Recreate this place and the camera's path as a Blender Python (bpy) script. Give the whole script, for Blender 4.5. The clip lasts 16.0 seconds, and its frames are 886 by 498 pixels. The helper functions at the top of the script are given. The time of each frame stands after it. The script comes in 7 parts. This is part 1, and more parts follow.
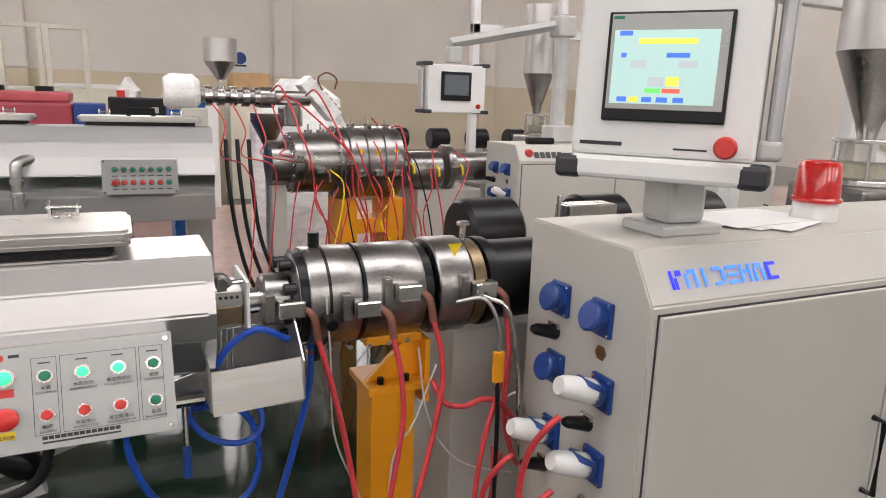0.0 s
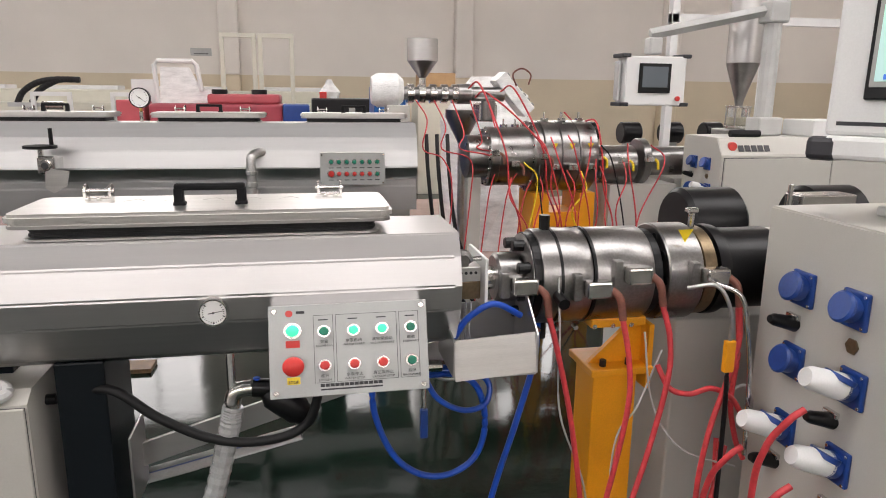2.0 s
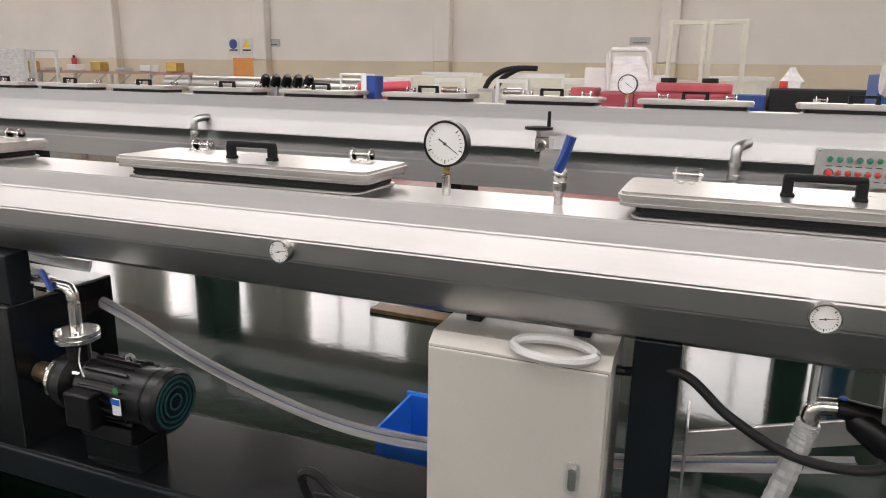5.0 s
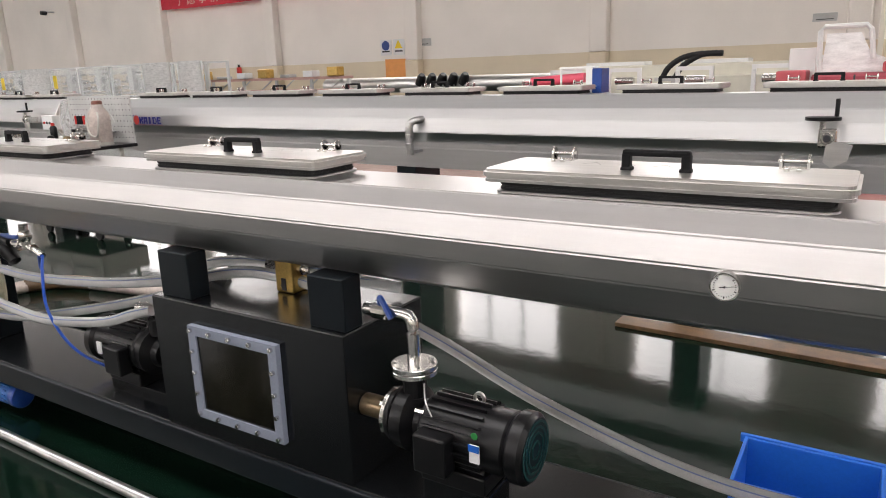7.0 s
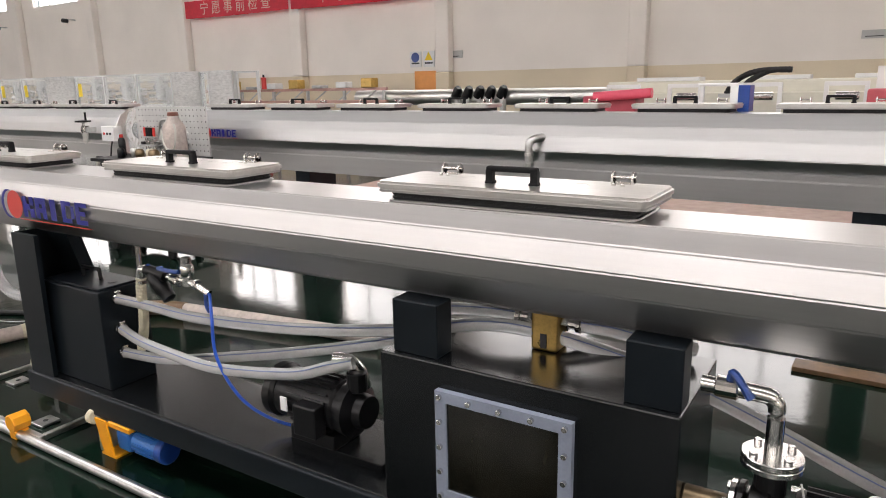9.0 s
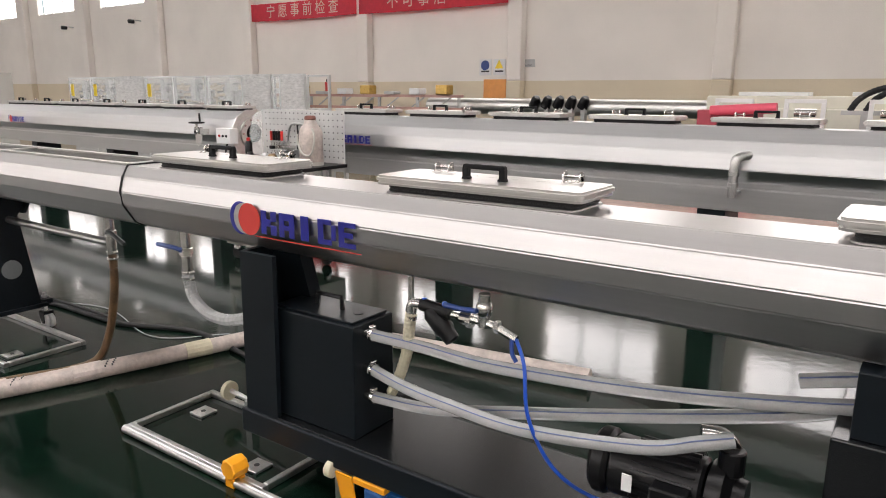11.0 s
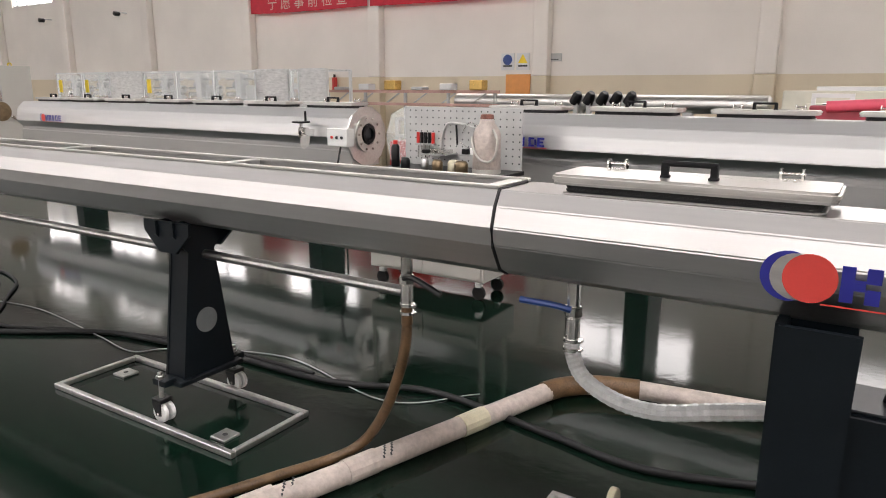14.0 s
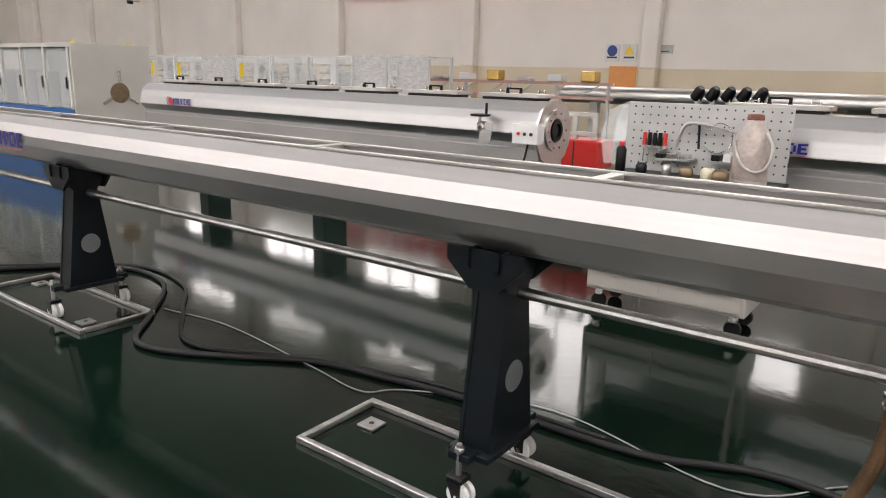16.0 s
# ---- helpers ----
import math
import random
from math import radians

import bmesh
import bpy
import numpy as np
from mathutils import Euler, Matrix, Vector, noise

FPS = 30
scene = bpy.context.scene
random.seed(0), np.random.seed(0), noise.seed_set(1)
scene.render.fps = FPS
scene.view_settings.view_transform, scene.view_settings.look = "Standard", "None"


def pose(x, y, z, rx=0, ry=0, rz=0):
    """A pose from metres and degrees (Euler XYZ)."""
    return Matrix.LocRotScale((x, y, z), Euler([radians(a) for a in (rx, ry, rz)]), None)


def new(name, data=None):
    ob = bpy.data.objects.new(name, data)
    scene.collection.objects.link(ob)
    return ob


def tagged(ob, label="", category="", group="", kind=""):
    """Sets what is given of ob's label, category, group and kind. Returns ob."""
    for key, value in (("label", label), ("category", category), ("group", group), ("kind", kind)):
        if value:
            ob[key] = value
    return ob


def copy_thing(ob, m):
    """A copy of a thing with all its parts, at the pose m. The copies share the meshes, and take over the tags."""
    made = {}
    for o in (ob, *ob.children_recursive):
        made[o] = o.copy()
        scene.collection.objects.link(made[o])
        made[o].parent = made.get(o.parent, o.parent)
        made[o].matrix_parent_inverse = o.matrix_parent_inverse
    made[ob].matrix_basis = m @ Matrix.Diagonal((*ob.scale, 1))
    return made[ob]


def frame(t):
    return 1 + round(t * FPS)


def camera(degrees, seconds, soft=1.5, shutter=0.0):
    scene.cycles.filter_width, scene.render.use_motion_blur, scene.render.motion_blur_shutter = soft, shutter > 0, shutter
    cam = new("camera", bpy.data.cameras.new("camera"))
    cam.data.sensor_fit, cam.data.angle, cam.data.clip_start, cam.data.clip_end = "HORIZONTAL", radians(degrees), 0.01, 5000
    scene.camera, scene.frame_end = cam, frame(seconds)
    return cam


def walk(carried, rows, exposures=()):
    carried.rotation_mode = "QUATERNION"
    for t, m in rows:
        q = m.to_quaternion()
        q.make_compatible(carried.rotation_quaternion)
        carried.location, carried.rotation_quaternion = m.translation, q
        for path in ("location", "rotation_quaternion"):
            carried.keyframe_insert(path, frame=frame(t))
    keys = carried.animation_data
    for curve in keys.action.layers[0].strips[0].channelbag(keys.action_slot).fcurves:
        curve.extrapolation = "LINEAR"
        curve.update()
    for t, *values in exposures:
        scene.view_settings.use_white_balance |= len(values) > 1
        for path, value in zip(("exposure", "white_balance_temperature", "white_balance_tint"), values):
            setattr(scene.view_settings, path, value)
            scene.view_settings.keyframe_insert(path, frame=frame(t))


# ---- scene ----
cam = camera(65.2, 16.0, soft=1.0)
METRES, EYE, TILT, LEAN, TURN = 6.667, 1.5, 0.0, 0.0, -25.4
ROWS = [
    (0.0, 0.0, 0.0, 0.0, 0.4, -12.36, -1.82),
    (0.5, -0.0057, -0.0022, -0.0005, 2.4, -12.4, -1.59),
    (1.0, -0.0111, -0.0061, -0.002, 4.96, -12.77, -1.29),
    (1.5, -0.0169, -0.0102, -0.0038, 9.03, -13.07, -1.4),
    (2.0, -0.0214, -0.0134, -0.0045, 14.19, -12.74, -0.59),
    (2.5, -0.0253, -0.0156, -0.0055, 19.62, -12.79, -0.43),
    (3.0, -0.031, -0.0191, -0.0059, 24.87, -13.15, -0.27),
    (3.5, -0.0396, -0.0248, -0.0063, 29.56, -13.31, -0.35),
    (4.0, -0.0485, -0.0284, -0.0069, 34.56, -13.65, -0.43),
    (4.5, -0.0618, -0.0319, -0.0076, 42.24, -14.27, -0.35),
    (5.0, -0.0798, -0.0365, -0.0075, 46.77, -14.0, -0.94),
    (7.5, -0.209, -0.0992, -0.0066, 58.33, -14.51, 1.65),
    (8.0, -0.2374, -0.1137, -0.0051, 58.37, -14.79, 0.26),
    (8.5, -0.2681, -0.1317, -0.0036, 55.9, -13.52, 1.95),
    (9.0, -0.2968, -0.1564, -0.0018, 57.38, -13.39, 1.11),
    (9.5, -0.3306, -0.1766, -0.0023, 59.04, -13.17, 0.29),
    (10.0, -0.3623, -0.197, -0.0015, 60.35, -12.87, -0.61),
    (12.5, -0.5513, -0.3212, -0.0035, 60.37, -12.5, 0.17),
    (13.0, -0.5948, -0.3431, -0.0028, 59.9, -12.48, -1.02),
    (13.5, -0.6373, -0.3709, -0.0034, 56.09, -13.1, 1.73),
    (14.0, -0.6824, -0.3915, -0.0056, 57.56, -12.99, -0.19),
    (14.5, -0.7266, -0.4152, -0.0062, 58.23, -12.62, -1.78),
    (15.0, -0.7731, -0.439, -0.0057, 59.13, -14.26, -1.13),
    (15.5, -0.8228, -0.4603, -0.0073, 61.41, -14.05, -0.91),
    (16.0, -0.8694, -0.4813, -0.0077, 62.2, -13.86, -1.51),
]
walk(cam, [(t, pose(0, 0, EYE, TILT, LEAN, TURN) @ pose(METRES * x, METRES * y, METRES * z, 90 + pitch, roll, yaw)) for t, x, y, z, yaw, pitch, roll in ROWS], [(0.0, -0.32), (5.0, -0.25), (16.0, -0.2)])

# ---- light ----
world = bpy.data.worlds.new("world")
scene.world = world
world.use_nodes = True
wn = world.node_tree.nodes
sky = wn.new("ShaderNodeTexSky")
sky.sky_type, sky.sun_disc, sky.sun_elevation, sky.sun_rotation = "NISHITA", False, radians(40), radians(200)
world.node_tree.links.new(sky.outputs[0], wn["Background"].inputs[0])
wn["Background"].inputs[1].default_value = 0.1
SKY_GLOW = 6.2
HMX, HMY, HMZ, HMR = 1.018, 1.12, 1.567, -52


# ---- materials ----
def material(name, base, rough=0.5, metal=0.0, vary=0.12, scale=6.0, grain=120.0, bump=0.02, stretch=(1, 1, 1), tint=None, rvary=0.08, coat=0.0, spec=0.5):
    """A surface with stains and grain at two scales, fine relief and uneven gloss."""
    m = bpy.data.materials.new(name)
    m.use_nodes = True
    n, l = m.node_tree.nodes, m.node_tree.links
    b = n["Principled BSDF"]
    b.inputs["Metallic"].default_value = metal
    b.inputs["Coat Weight"].default_value = coat
    b.inputs["Specular IOR Level"].default_value = spec
    geo = n.new("ShaderNodeNewGeometry")
    mp = n.new("ShaderNodeMapping")
    mp.inputs["Scale"].default_value = stretch
    l.new(geo.outputs["Position"], mp.inputs["Vector"])
    big, small = n.new("ShaderNodeTexNoise"), n.new("ShaderNodeTexNoise")
    big.inputs["Scale"].default_value, big.inputs["Detail"].default_value = scale, 5
    small.inputs["Scale"].default_value, small.inputs["Detail"].default_value = grain, 3
    l.new(mp.outputs[0], big.inputs["Vector"])
    l.new(mp.outputs[0], small.inputs["Vector"])
    mix = n.new("ShaderNodeMix")
    mix.data_type = "FLOAT"
    mix.inputs[0].default_value = 0.35
    l.new(big.outputs["Fac"], mix.inputs[2])
    l.new(small.outputs["Fac"], mix.inputs[3])
    ramp = n.new("ShaderNodeValToRGB")
    lo = tint or tuple(c * (1 - vary * 1.6) for c in base)
    hi = tuple(min(1, c * (1 + vary)) for c in base)
    ramp.color_ramp.elements[0].position, ramp.color_ramp.elements[1].position = 0.3, 0.65
    ramp.color_ramp.elements[0].color, ramp.color_ramp.elements[1].color = (*lo, 1), (*hi, 1)
    l.new(mix.outputs[0], ramp.inputs[0])
    l.new(ramp.outputs[0], b.inputs["Base Color"])
    rr = n.new("ShaderNodeMapRange")
    rr.inputs["To Min"].default_value, rr.inputs["To Max"].default_value = max(0.02, rough - rvary), rough + rvary
    l.new(big.outputs["Fac"], rr.inputs[0])
    l.new(rr.outputs[0], b.inputs["Roughness"])
    if bump:
        bp = n.new("ShaderNodeBump")
        bp.inputs["Strength"].default_value, bp.inputs["Distance"].default_value = bump, 0.01
        l.new(small.outputs["Fac"], bp.inputs["Height"])
        l.new(bp.outputs[0], b.inputs["Normal"])
    return m


def glow(name, color, strength):
    m = bpy.data.materials.new(name)
    m.use_nodes = True
    b = m.node_tree.nodes["Principled BSDF"]
    b.inputs["Base Color"].default_value = (*color, 1)
    b.inputs["Emission Color"].default_value = (*color, 1)
    b.inputs["Emission Strength"].default_value = strength
    return m


def clear(name, color, rough=0.05, alpha=None):
    m = bpy.data.materials.new(name)
    m.use_nodes = True
    b = m.node_tree.nodes["Principled BSDF"]
    b.inputs["Base Color"].default_value = (*color, 1)
    b.inputs["Roughness"].default_value = rough
    b.inputs["IOR"].default_value = 1.35
    if alpha is None:
        b.inputs["Transmission Weight"].default_value = 0.92
    else:
        b.inputs["Alpha"].default_value = alpha
    return m


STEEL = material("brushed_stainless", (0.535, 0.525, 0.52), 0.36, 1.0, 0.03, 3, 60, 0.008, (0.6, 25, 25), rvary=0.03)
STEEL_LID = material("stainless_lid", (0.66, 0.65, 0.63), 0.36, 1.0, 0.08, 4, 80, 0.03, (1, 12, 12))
STEEL_FAR = material("stainless_far", (0.53, 0.53, 0.53), 0.36, 1.0, 0.03, 2, 40, 0.006, (0.5, 20, 20), rvary=0.03)
STEEL_DIE = material("machined_steel", (0.33, 0.32, 0.312), 0.3, 1.0, 0.2, 9, 150, 0.06, (1, 1, 1))
CHROME = material("polished_fitting", (0.68, 0.67, 0.65), 0.2, 1.0, 0.1, 20, 200, 0.03)
GALV = material("galvanised_tube", (0.55, 0.55, 0.54), 0.36, 1.0, 0.15, 15, 120, 0.04)
BRASS = material("brass", (0.62, 0.42, 0.14), 0.3, 1.0, 0.15, 15)
ANTHRACITE = material("anthracite_paint", (0.006, 0.009, 0.012), 0.36, 0, 0.15, 5, 260, 0.05, spec=0.22)
BLACK_PAINT = material("black_gloss_paint", (0.005, 0.006, 0.007), 0.2, 0, 0.2, 5, 200, 0.05, spec=0.35)
BLACK = material("black_plastic", (0.005, 0.005, 0.006), 0.36, 0, 0.2, 12, 200, 0.04, spec=0.35)
GRIP = material("matt_black_handle", (0.006, 0.006, 0.007), 0.6, 0, 0.2, 12, 200, 0.05, spec=0.2)
RUBBER = material("black_rubber", (0.006, 0.006, 0.007), 0.62, 0, 0.2, 12, 160, 0.05)
CREAM = material("cream_cabinet_paint", (0.52, 0.505, 0.465), 0.45, 0, 0.04, 2.5, 320, 0.05)
WHITE = material("white_enamel", (0.78, 0.78, 0.77), 0.4, 0, 0.04, 4, 250, 0.03)
GREY = material("light_grey_casting", (0.50, 0.50, 0.49), 0.45, 0, 0.08, 8, 200, 0.04)
MIDGREY = material("grey_aluminium", (0.42, 0.42, 0.43), 0.4, 0.6, 0.08, 8, 200, 0.03)
YELLOW = material("orange_yellow_paint", (0.86, 0.36, 0.012), 0.4, 0, 0.08, 5, 220, 0.05)
YELLOW2 = material("yellow_plastic", (0.85, 0.62, 0.02), 0.4, 0, 0.05)
RED = material("red_plastic", (0.62, 0.035, 0.03), 0.35, 0, 0.08)
REDHOSE = material("red_cable_sheath", (0.58, 0.05, 0.06), 0.42, 0, 0.15, 30)
DARKRED = material("maroon_paint", (0.36, 0.05, 0.075), 0.4, 0, 0.1)
BLUE = material("blue_plastic", (0.012, 0.05, 0.24), 0.35, 0, 0.12, 12)
BLUE_HOSE = material("blue_air_hose", (0.012, 0.08, 0.50), 0.3, 0, 0.1)
BLUE_PAINT = material("blue_paint", (0.015, 0.11, 0.36), 0.4, 0, 0.1)
BLUE_CRATE = material("blue_crate_plastic", (0.015, 0.13, 0.55), 0.4, 0, 0.08)
LOGO_BLUE = material("logo_blue_film", (0.02, 0.022, 0.24), 0.35, 0, 0.04)
LOGO_RED = material("logo_red_film", (0.62, 0.06, 0.05), 0.35, 0, 0.04)
INK = material("dark_print", (0.03, 0.03, 0.035), 0.5, 0, 0.05)
DIAL = material("dial_white", (0.85, 0.85, 0.83), 0.4, 0, 0.02)
PLATE = material("silver_panel_plate", (0.42, 0.43, 0.42), 0.42, 0.35, 0.04, 4, 300, 0.02)
PAPER = material("paper", (0.80, 0.80, 0.80), 0.6, 0, 0.05)
WRAP = material("stretch_wrap", (0.86, 0.86, 0.85), 0.3, 0, 0.14, 7, 60, 0.25, (1, 1, 3))
BROWN_HOSE = material("stained_brown_hose", (0.13, 0.075, 0.036), 0.45, 0, 0.35, 14)
PALE_PIPE = material("pale_wrapped_pipe", (0.50, 0.43, 0.39), 0.42, 0, 0.2, 11, 45, 0.35)
BUFF_HOSE = material("buff_hose", (0.62, 0.57, 0.42), 0.45, 0, 0.12, 12)
CLEAR_HOSE = material("milky_clear_hose", (0.66, 0.67, 0.67), 0.2, 0, 0.1, 12, 200, 0.04, rvary=0.05)
CLEAR_HOSE.node_tree.nodes["Principled BSDF"].inputs["Transmission Weight"].default_value = 0.5
HOSE_STRIPE = material("hose_stripe", (0.10, 0.13, 0.26), 0.35, 0, 0.1)
CARDBOARD = material("cardboard", (0.50, 0.32, 0.16), 0.7, 0, 0.12)
ORANGE = material("orange_panel", (0.85, 0.36, 0.10), 0.5, 0, 0.06)
BANNER = material("red_banner_cloth", (0.80, 0.07, 0.11), 0.6, 0, 0.07)
BANNER_INK = material("banner_lettering", (0.85, 0.68, 0.62), 0.6, 0, 0.04)
PINK = material("pink_tube", (0.75, 0.10, 0.16), 0.4, 0, 0.06)
LID_PAD = material("gauge_glass_dark", (0.02, 0.025, 0.02), 0.08, 0, 0.3, 10)
BRONZE = material("bronze_tint", (0.24, 0.18, 0.11), 0.35, 0.8, 0.2, 20)
FROSTED = clear("clear_acrylic", (0.93, 0.95, 0.95), 0.06)
GLASS = clear("pane_glass", (0.9, 0.94, 0.94), 0.04, 0.25)
WINDOW_GLASS = material("tank_window", (0.010, 0.009, 0.006), 0.08, 0, 0.5, 9, 60, 0.02, (1, 1, 0.4), spec=0.35)
WINDOW_FRAME = material("blue_grey_acrylic_rim", (0.24, 0.27, 0.34), 0.3, 0, 0.1)
GREEN_LIT = glow("green_button_lit", (0.06, 0.85, 0.38), 1.0)
GREEN_BTN = material("green_button", (0.01, 0.20, 0.12), 0.3, 0, 0.05)
RED_BTN = material("red_button", (0.60, 0.04, 0.035), 0.3, 0, 0.05)
RED_LENS = material("red_beacon_lens", (0.55, 0.012, 0.012), 0.15, 0, 0.2, 30, coat=0.5)
LOGO_LIT = glow("lit_blue_letters", (0.03, 0.04, 0.85), 1.0)
LOGO_LIT2 = glow("lit_cyan_letters", (0.07, 0.24, 0.95), 1.0)
# glow of the sky behind the windows and of the added roof fill
SKY_AND_FILL = glow("bright_sky", (1.0, 0.958, 0.952), SKY_GLOW)
FLOOR = material("green_epoxy_floor", (0.003, 0.0105, 0.0065), 0.09, 0, 0.4, 0.9, 14, 0.05, rvary=0.06)
FLOOR.node_tree.nodes["Principled BSDF"].inputs["Specular IOR Level"].default_value = 0.24
FLOOR_PINK = material("red_epoxy_floor", (0.60, 0.42, 0.38), 0.16, 0, 0.15, 0.6, 8, 0.03)
WALL = material("cream_plaster", (0.89, 0.84, 0.785), 0.8, 0, 0.05, 0.6, 40, 0.05)
DADO = material("yellow_cream_dado", (0.76, 0.66, 0.50), 0.7, 0, 0.05, 0.6, 40, 0.04)
ROOF = material("roof_sheeting", (0.36, 0.34, 0.325), 0.7, 0, 0.06, 0.5, 20, 0.05, (8, 0.3, 1))
SCREEN_BG = glow("screen_teal", (0.50, 0.74, 0.70), 0.45)
SCREEN_GREY = glow("screen_grey", (0.50, 0.56, 0.62), 0.5)
SCREEN_YEL = glow("screen_yellow", (0.95, 0.80, 0.10), 0.7)
SCREEN_BLUE = glow("screen_blue", (0.06, 0.18, 0.72), 0.7)
SCREEN_GRN = glow("screen_green", (0.16, 0.72, 0.16), 0.7)
SCREEN_RED = glow("screen_red", (0.85, 0.14, 0.10), 0.7)
PINK_GREY = material("reddish_grey_beam", (0.55, 0.33, 0.28), 0.5, 0, 0.1)
CREAM_FAR = material("pale_cream_paint", (0.70, 0.68, 0.58), 0.5, 0, 0.05)
RED_SOFT = material("faded_red_paint", (0.50, 0.09, 0.11), 0.45, 0, 0.1)
SHEATH = material("red_brown_braid", (0.22, 0.085, 0.06), 0.5, 0.2, 0.2, 30)
SCREEN_GREEN = material("green_sticker", (0.03, 0.25, 0.06), 0.5, 0, 0.05)
SCREEN_DARK = material("dull_screen", (0.13, 0.15, 0.17), 0.15, 0, 0.05)

# ---- building helpers ----
ORG = {}


def thing(name, label, category, at=(0, 0, 0), group="", kind=""):
    ob = new(name)
    ob.empty_display_size = 0.1
    ob.location = at
    ORG[ob.name] = Vector(at)
    return tagged(ob, label, category, group, kind)


def part(name, bm, mat, parent=None, label="", smooth=False):
    """Links a bmesh, built in world places, as one mesh; under a thing its places become the thing's own."""
    me = bpy.data.meshes.new(name)
    if parent is not None:
        o = ORG[parent.name]
        bmesh.ops.translate(bm, verts=bm.verts, vec=-o)
    if smooth:
        for f in bm.faces:
            f.smooth = True
        for e in bm.edges:
            if len(e.link_faces) == 2 and e.calc_face_angle(0) > 0.7:
                e.smooth = False
    bm.to_mesh(me)
    bm.free()
    me.materials.append(mat)
    ob = new(name, me)
    if parent is not None:
        ob.parent = parent
        ORG[ob.name] = ORG[parent.name]
    if label:
        ob["label"] = label
    return ob


def solo(name, bm, mat, label, category, group="", kind="", smooth=False):
    return tagged(part(name, bm, mat, None, "", smooth), label, category, group, kind)


def box(x0, x1, y0, y1, z0, z1, bev=0.0, bm=None, seg=2):
    bm = bm or bmesh.new()
    r = bmesh.ops.create_cube(bm, size=1)
    m = Matrix.Translation(((x0 + x1) / 2, (y0 + y1) / 2, (z0 + z1) / 2)) @ Matrix.Diagonal((x1 - x0, y1 - y0, z1 - z0, 1))
    bmesh.ops.transform(bm, matrix=m, verts=r["verts"])
    if bev:
        es = list({e for v in r["verts"] for e in v.link_edges})
        bmesh.ops.bevel(bm, geom=es, offset=bev, segments=seg, profile=0.5, affect="EDGES")
    return bm


def turned(profile, c, axis="z", n=24, bm=None):
    """A body turned round an axis through c; profile rows are (along, radius)."""
    bm = bm or bmesh.new()
    rings = []
    c = Vector(c)
    for a, r in profile:
        ring = []
        for i in range(n):
            t = 2 * math.pi * i / n
            u, v = r * math.cos(t), r * math.sin(t)
            p = {"z": (u, v, a), "x": (a, u, v), "y": (v, a, u)}[axis]
            ring.append(bm.verts.new(c + Vector(p)))
        rings.append(ring)
    for r0, r1 in zip(rings, rings[1:]):
        for i in range(n):
            bm.faces.new((r0[i], r0[(i + 1) % n], r1[(i + 1) % n], r1[i]))
    bm.faces.new(rings[0][::-1])
    bm.faces.new(rings[-1])
    return bm


def cyl(c, r, h, axis="z", n=20, bev=None, bm=None):
    """A cylinder from c, h long, with a small chamfer."""
    b = min(r, h) * 0.12 if bev is None else bev
    return turned([(0, r - b), (b, r), (h - b, r), (h, r - b)], c, axis, n, bm)


def ring(c, r0, r1, h, axis="z", n=28, bm=None):
    """A flat ring, inner radius r0, outer radius r1, h thick."""
    bm = bm or bmesh.new()
    c = Vector(c)
    rows = []
    for a, r in ((0, r0), (0, r1), (h, r1), (h, r0)):
        row = []
        for i in range(n):
            t = 2 * math.pi * i / n
            u, v = r * math.cos(t), r * math.sin(t)
            p = {"z": (u, v, a), "x": (a, u, v), "y": (v, a, u)}[axis]
            row.append(bm.verts.new(c + Vector(p)))
        rows.append(row)
    for k in range(4):
        a, b = rows[k], rows[(k + 1) % 4]
        for i in range(n):
            bm.faces.new((a[i], a[(i + 1) % n], b[(i + 1) % n], b[i]))
    return bm


def spline(pts, step=6):
    """A smooth line through the points."""
    p = [Vector(q) for q in pts]
    if len(p) < 3:
        return p
    p = [2 * p[0] - p[1]] + p + [2 * p[-1] - p[-2]]
    out = []
    for i in range(1, len(p) - 2):
        a, b, c, d = p[i - 1], p[i], p[i + 1], p[i + 2]
        for k in range(step):
            t = k / step
            out.append(0.5 * ((2 * b) + (c - a) * t + (2 * a - 5 * b + 4 * c - d) * t * t + (3 * b - a - 3 * c + d) * t ** 3))
    out.append(p[-2])
    return out


def tube(pts, r, n=8, smooth=True, bm=None, step=6, corrugated=0.0):
    """A round tube swept along a line of points."""
    bm = bm or bmesh.new()
    line = spline(pts, step) if smooth else [Vector(q) for q in pts]
    rows = []
    for i, p in enumerate(line):
        d = (line[min(i + 1, len(line) - 1)] - line[max(i - 1, 0)]).normalized()
        s = d.cross(Vector((0, 0, 1)))
        s = s.normalized() if s.length > 0.05 else Vector((1, 0, 0))
        u = s.cross(d).normalized()
        rr = r * (1 + (corrugated if i % 2 else -corrugated))
        rows.append([bm.verts.new(p + rr * (math.cos(2 * math.pi * k / n) * s + math.sin(2 * math.pi * k / n) * u)) for k in range(n)])
    for a, b in zip(rows, rows[1:]):
        for k in range(n):
            bm.faces.new((a[k], a[(k + 1) % n], b[(k + 1) % n], b[k]))
    bm.faces.new(rows[0][::-1])
    bm.faces.new(rows[-1])
    bmesh.ops.recalc_face_normals(bm, faces=bm.faces)
    return bm


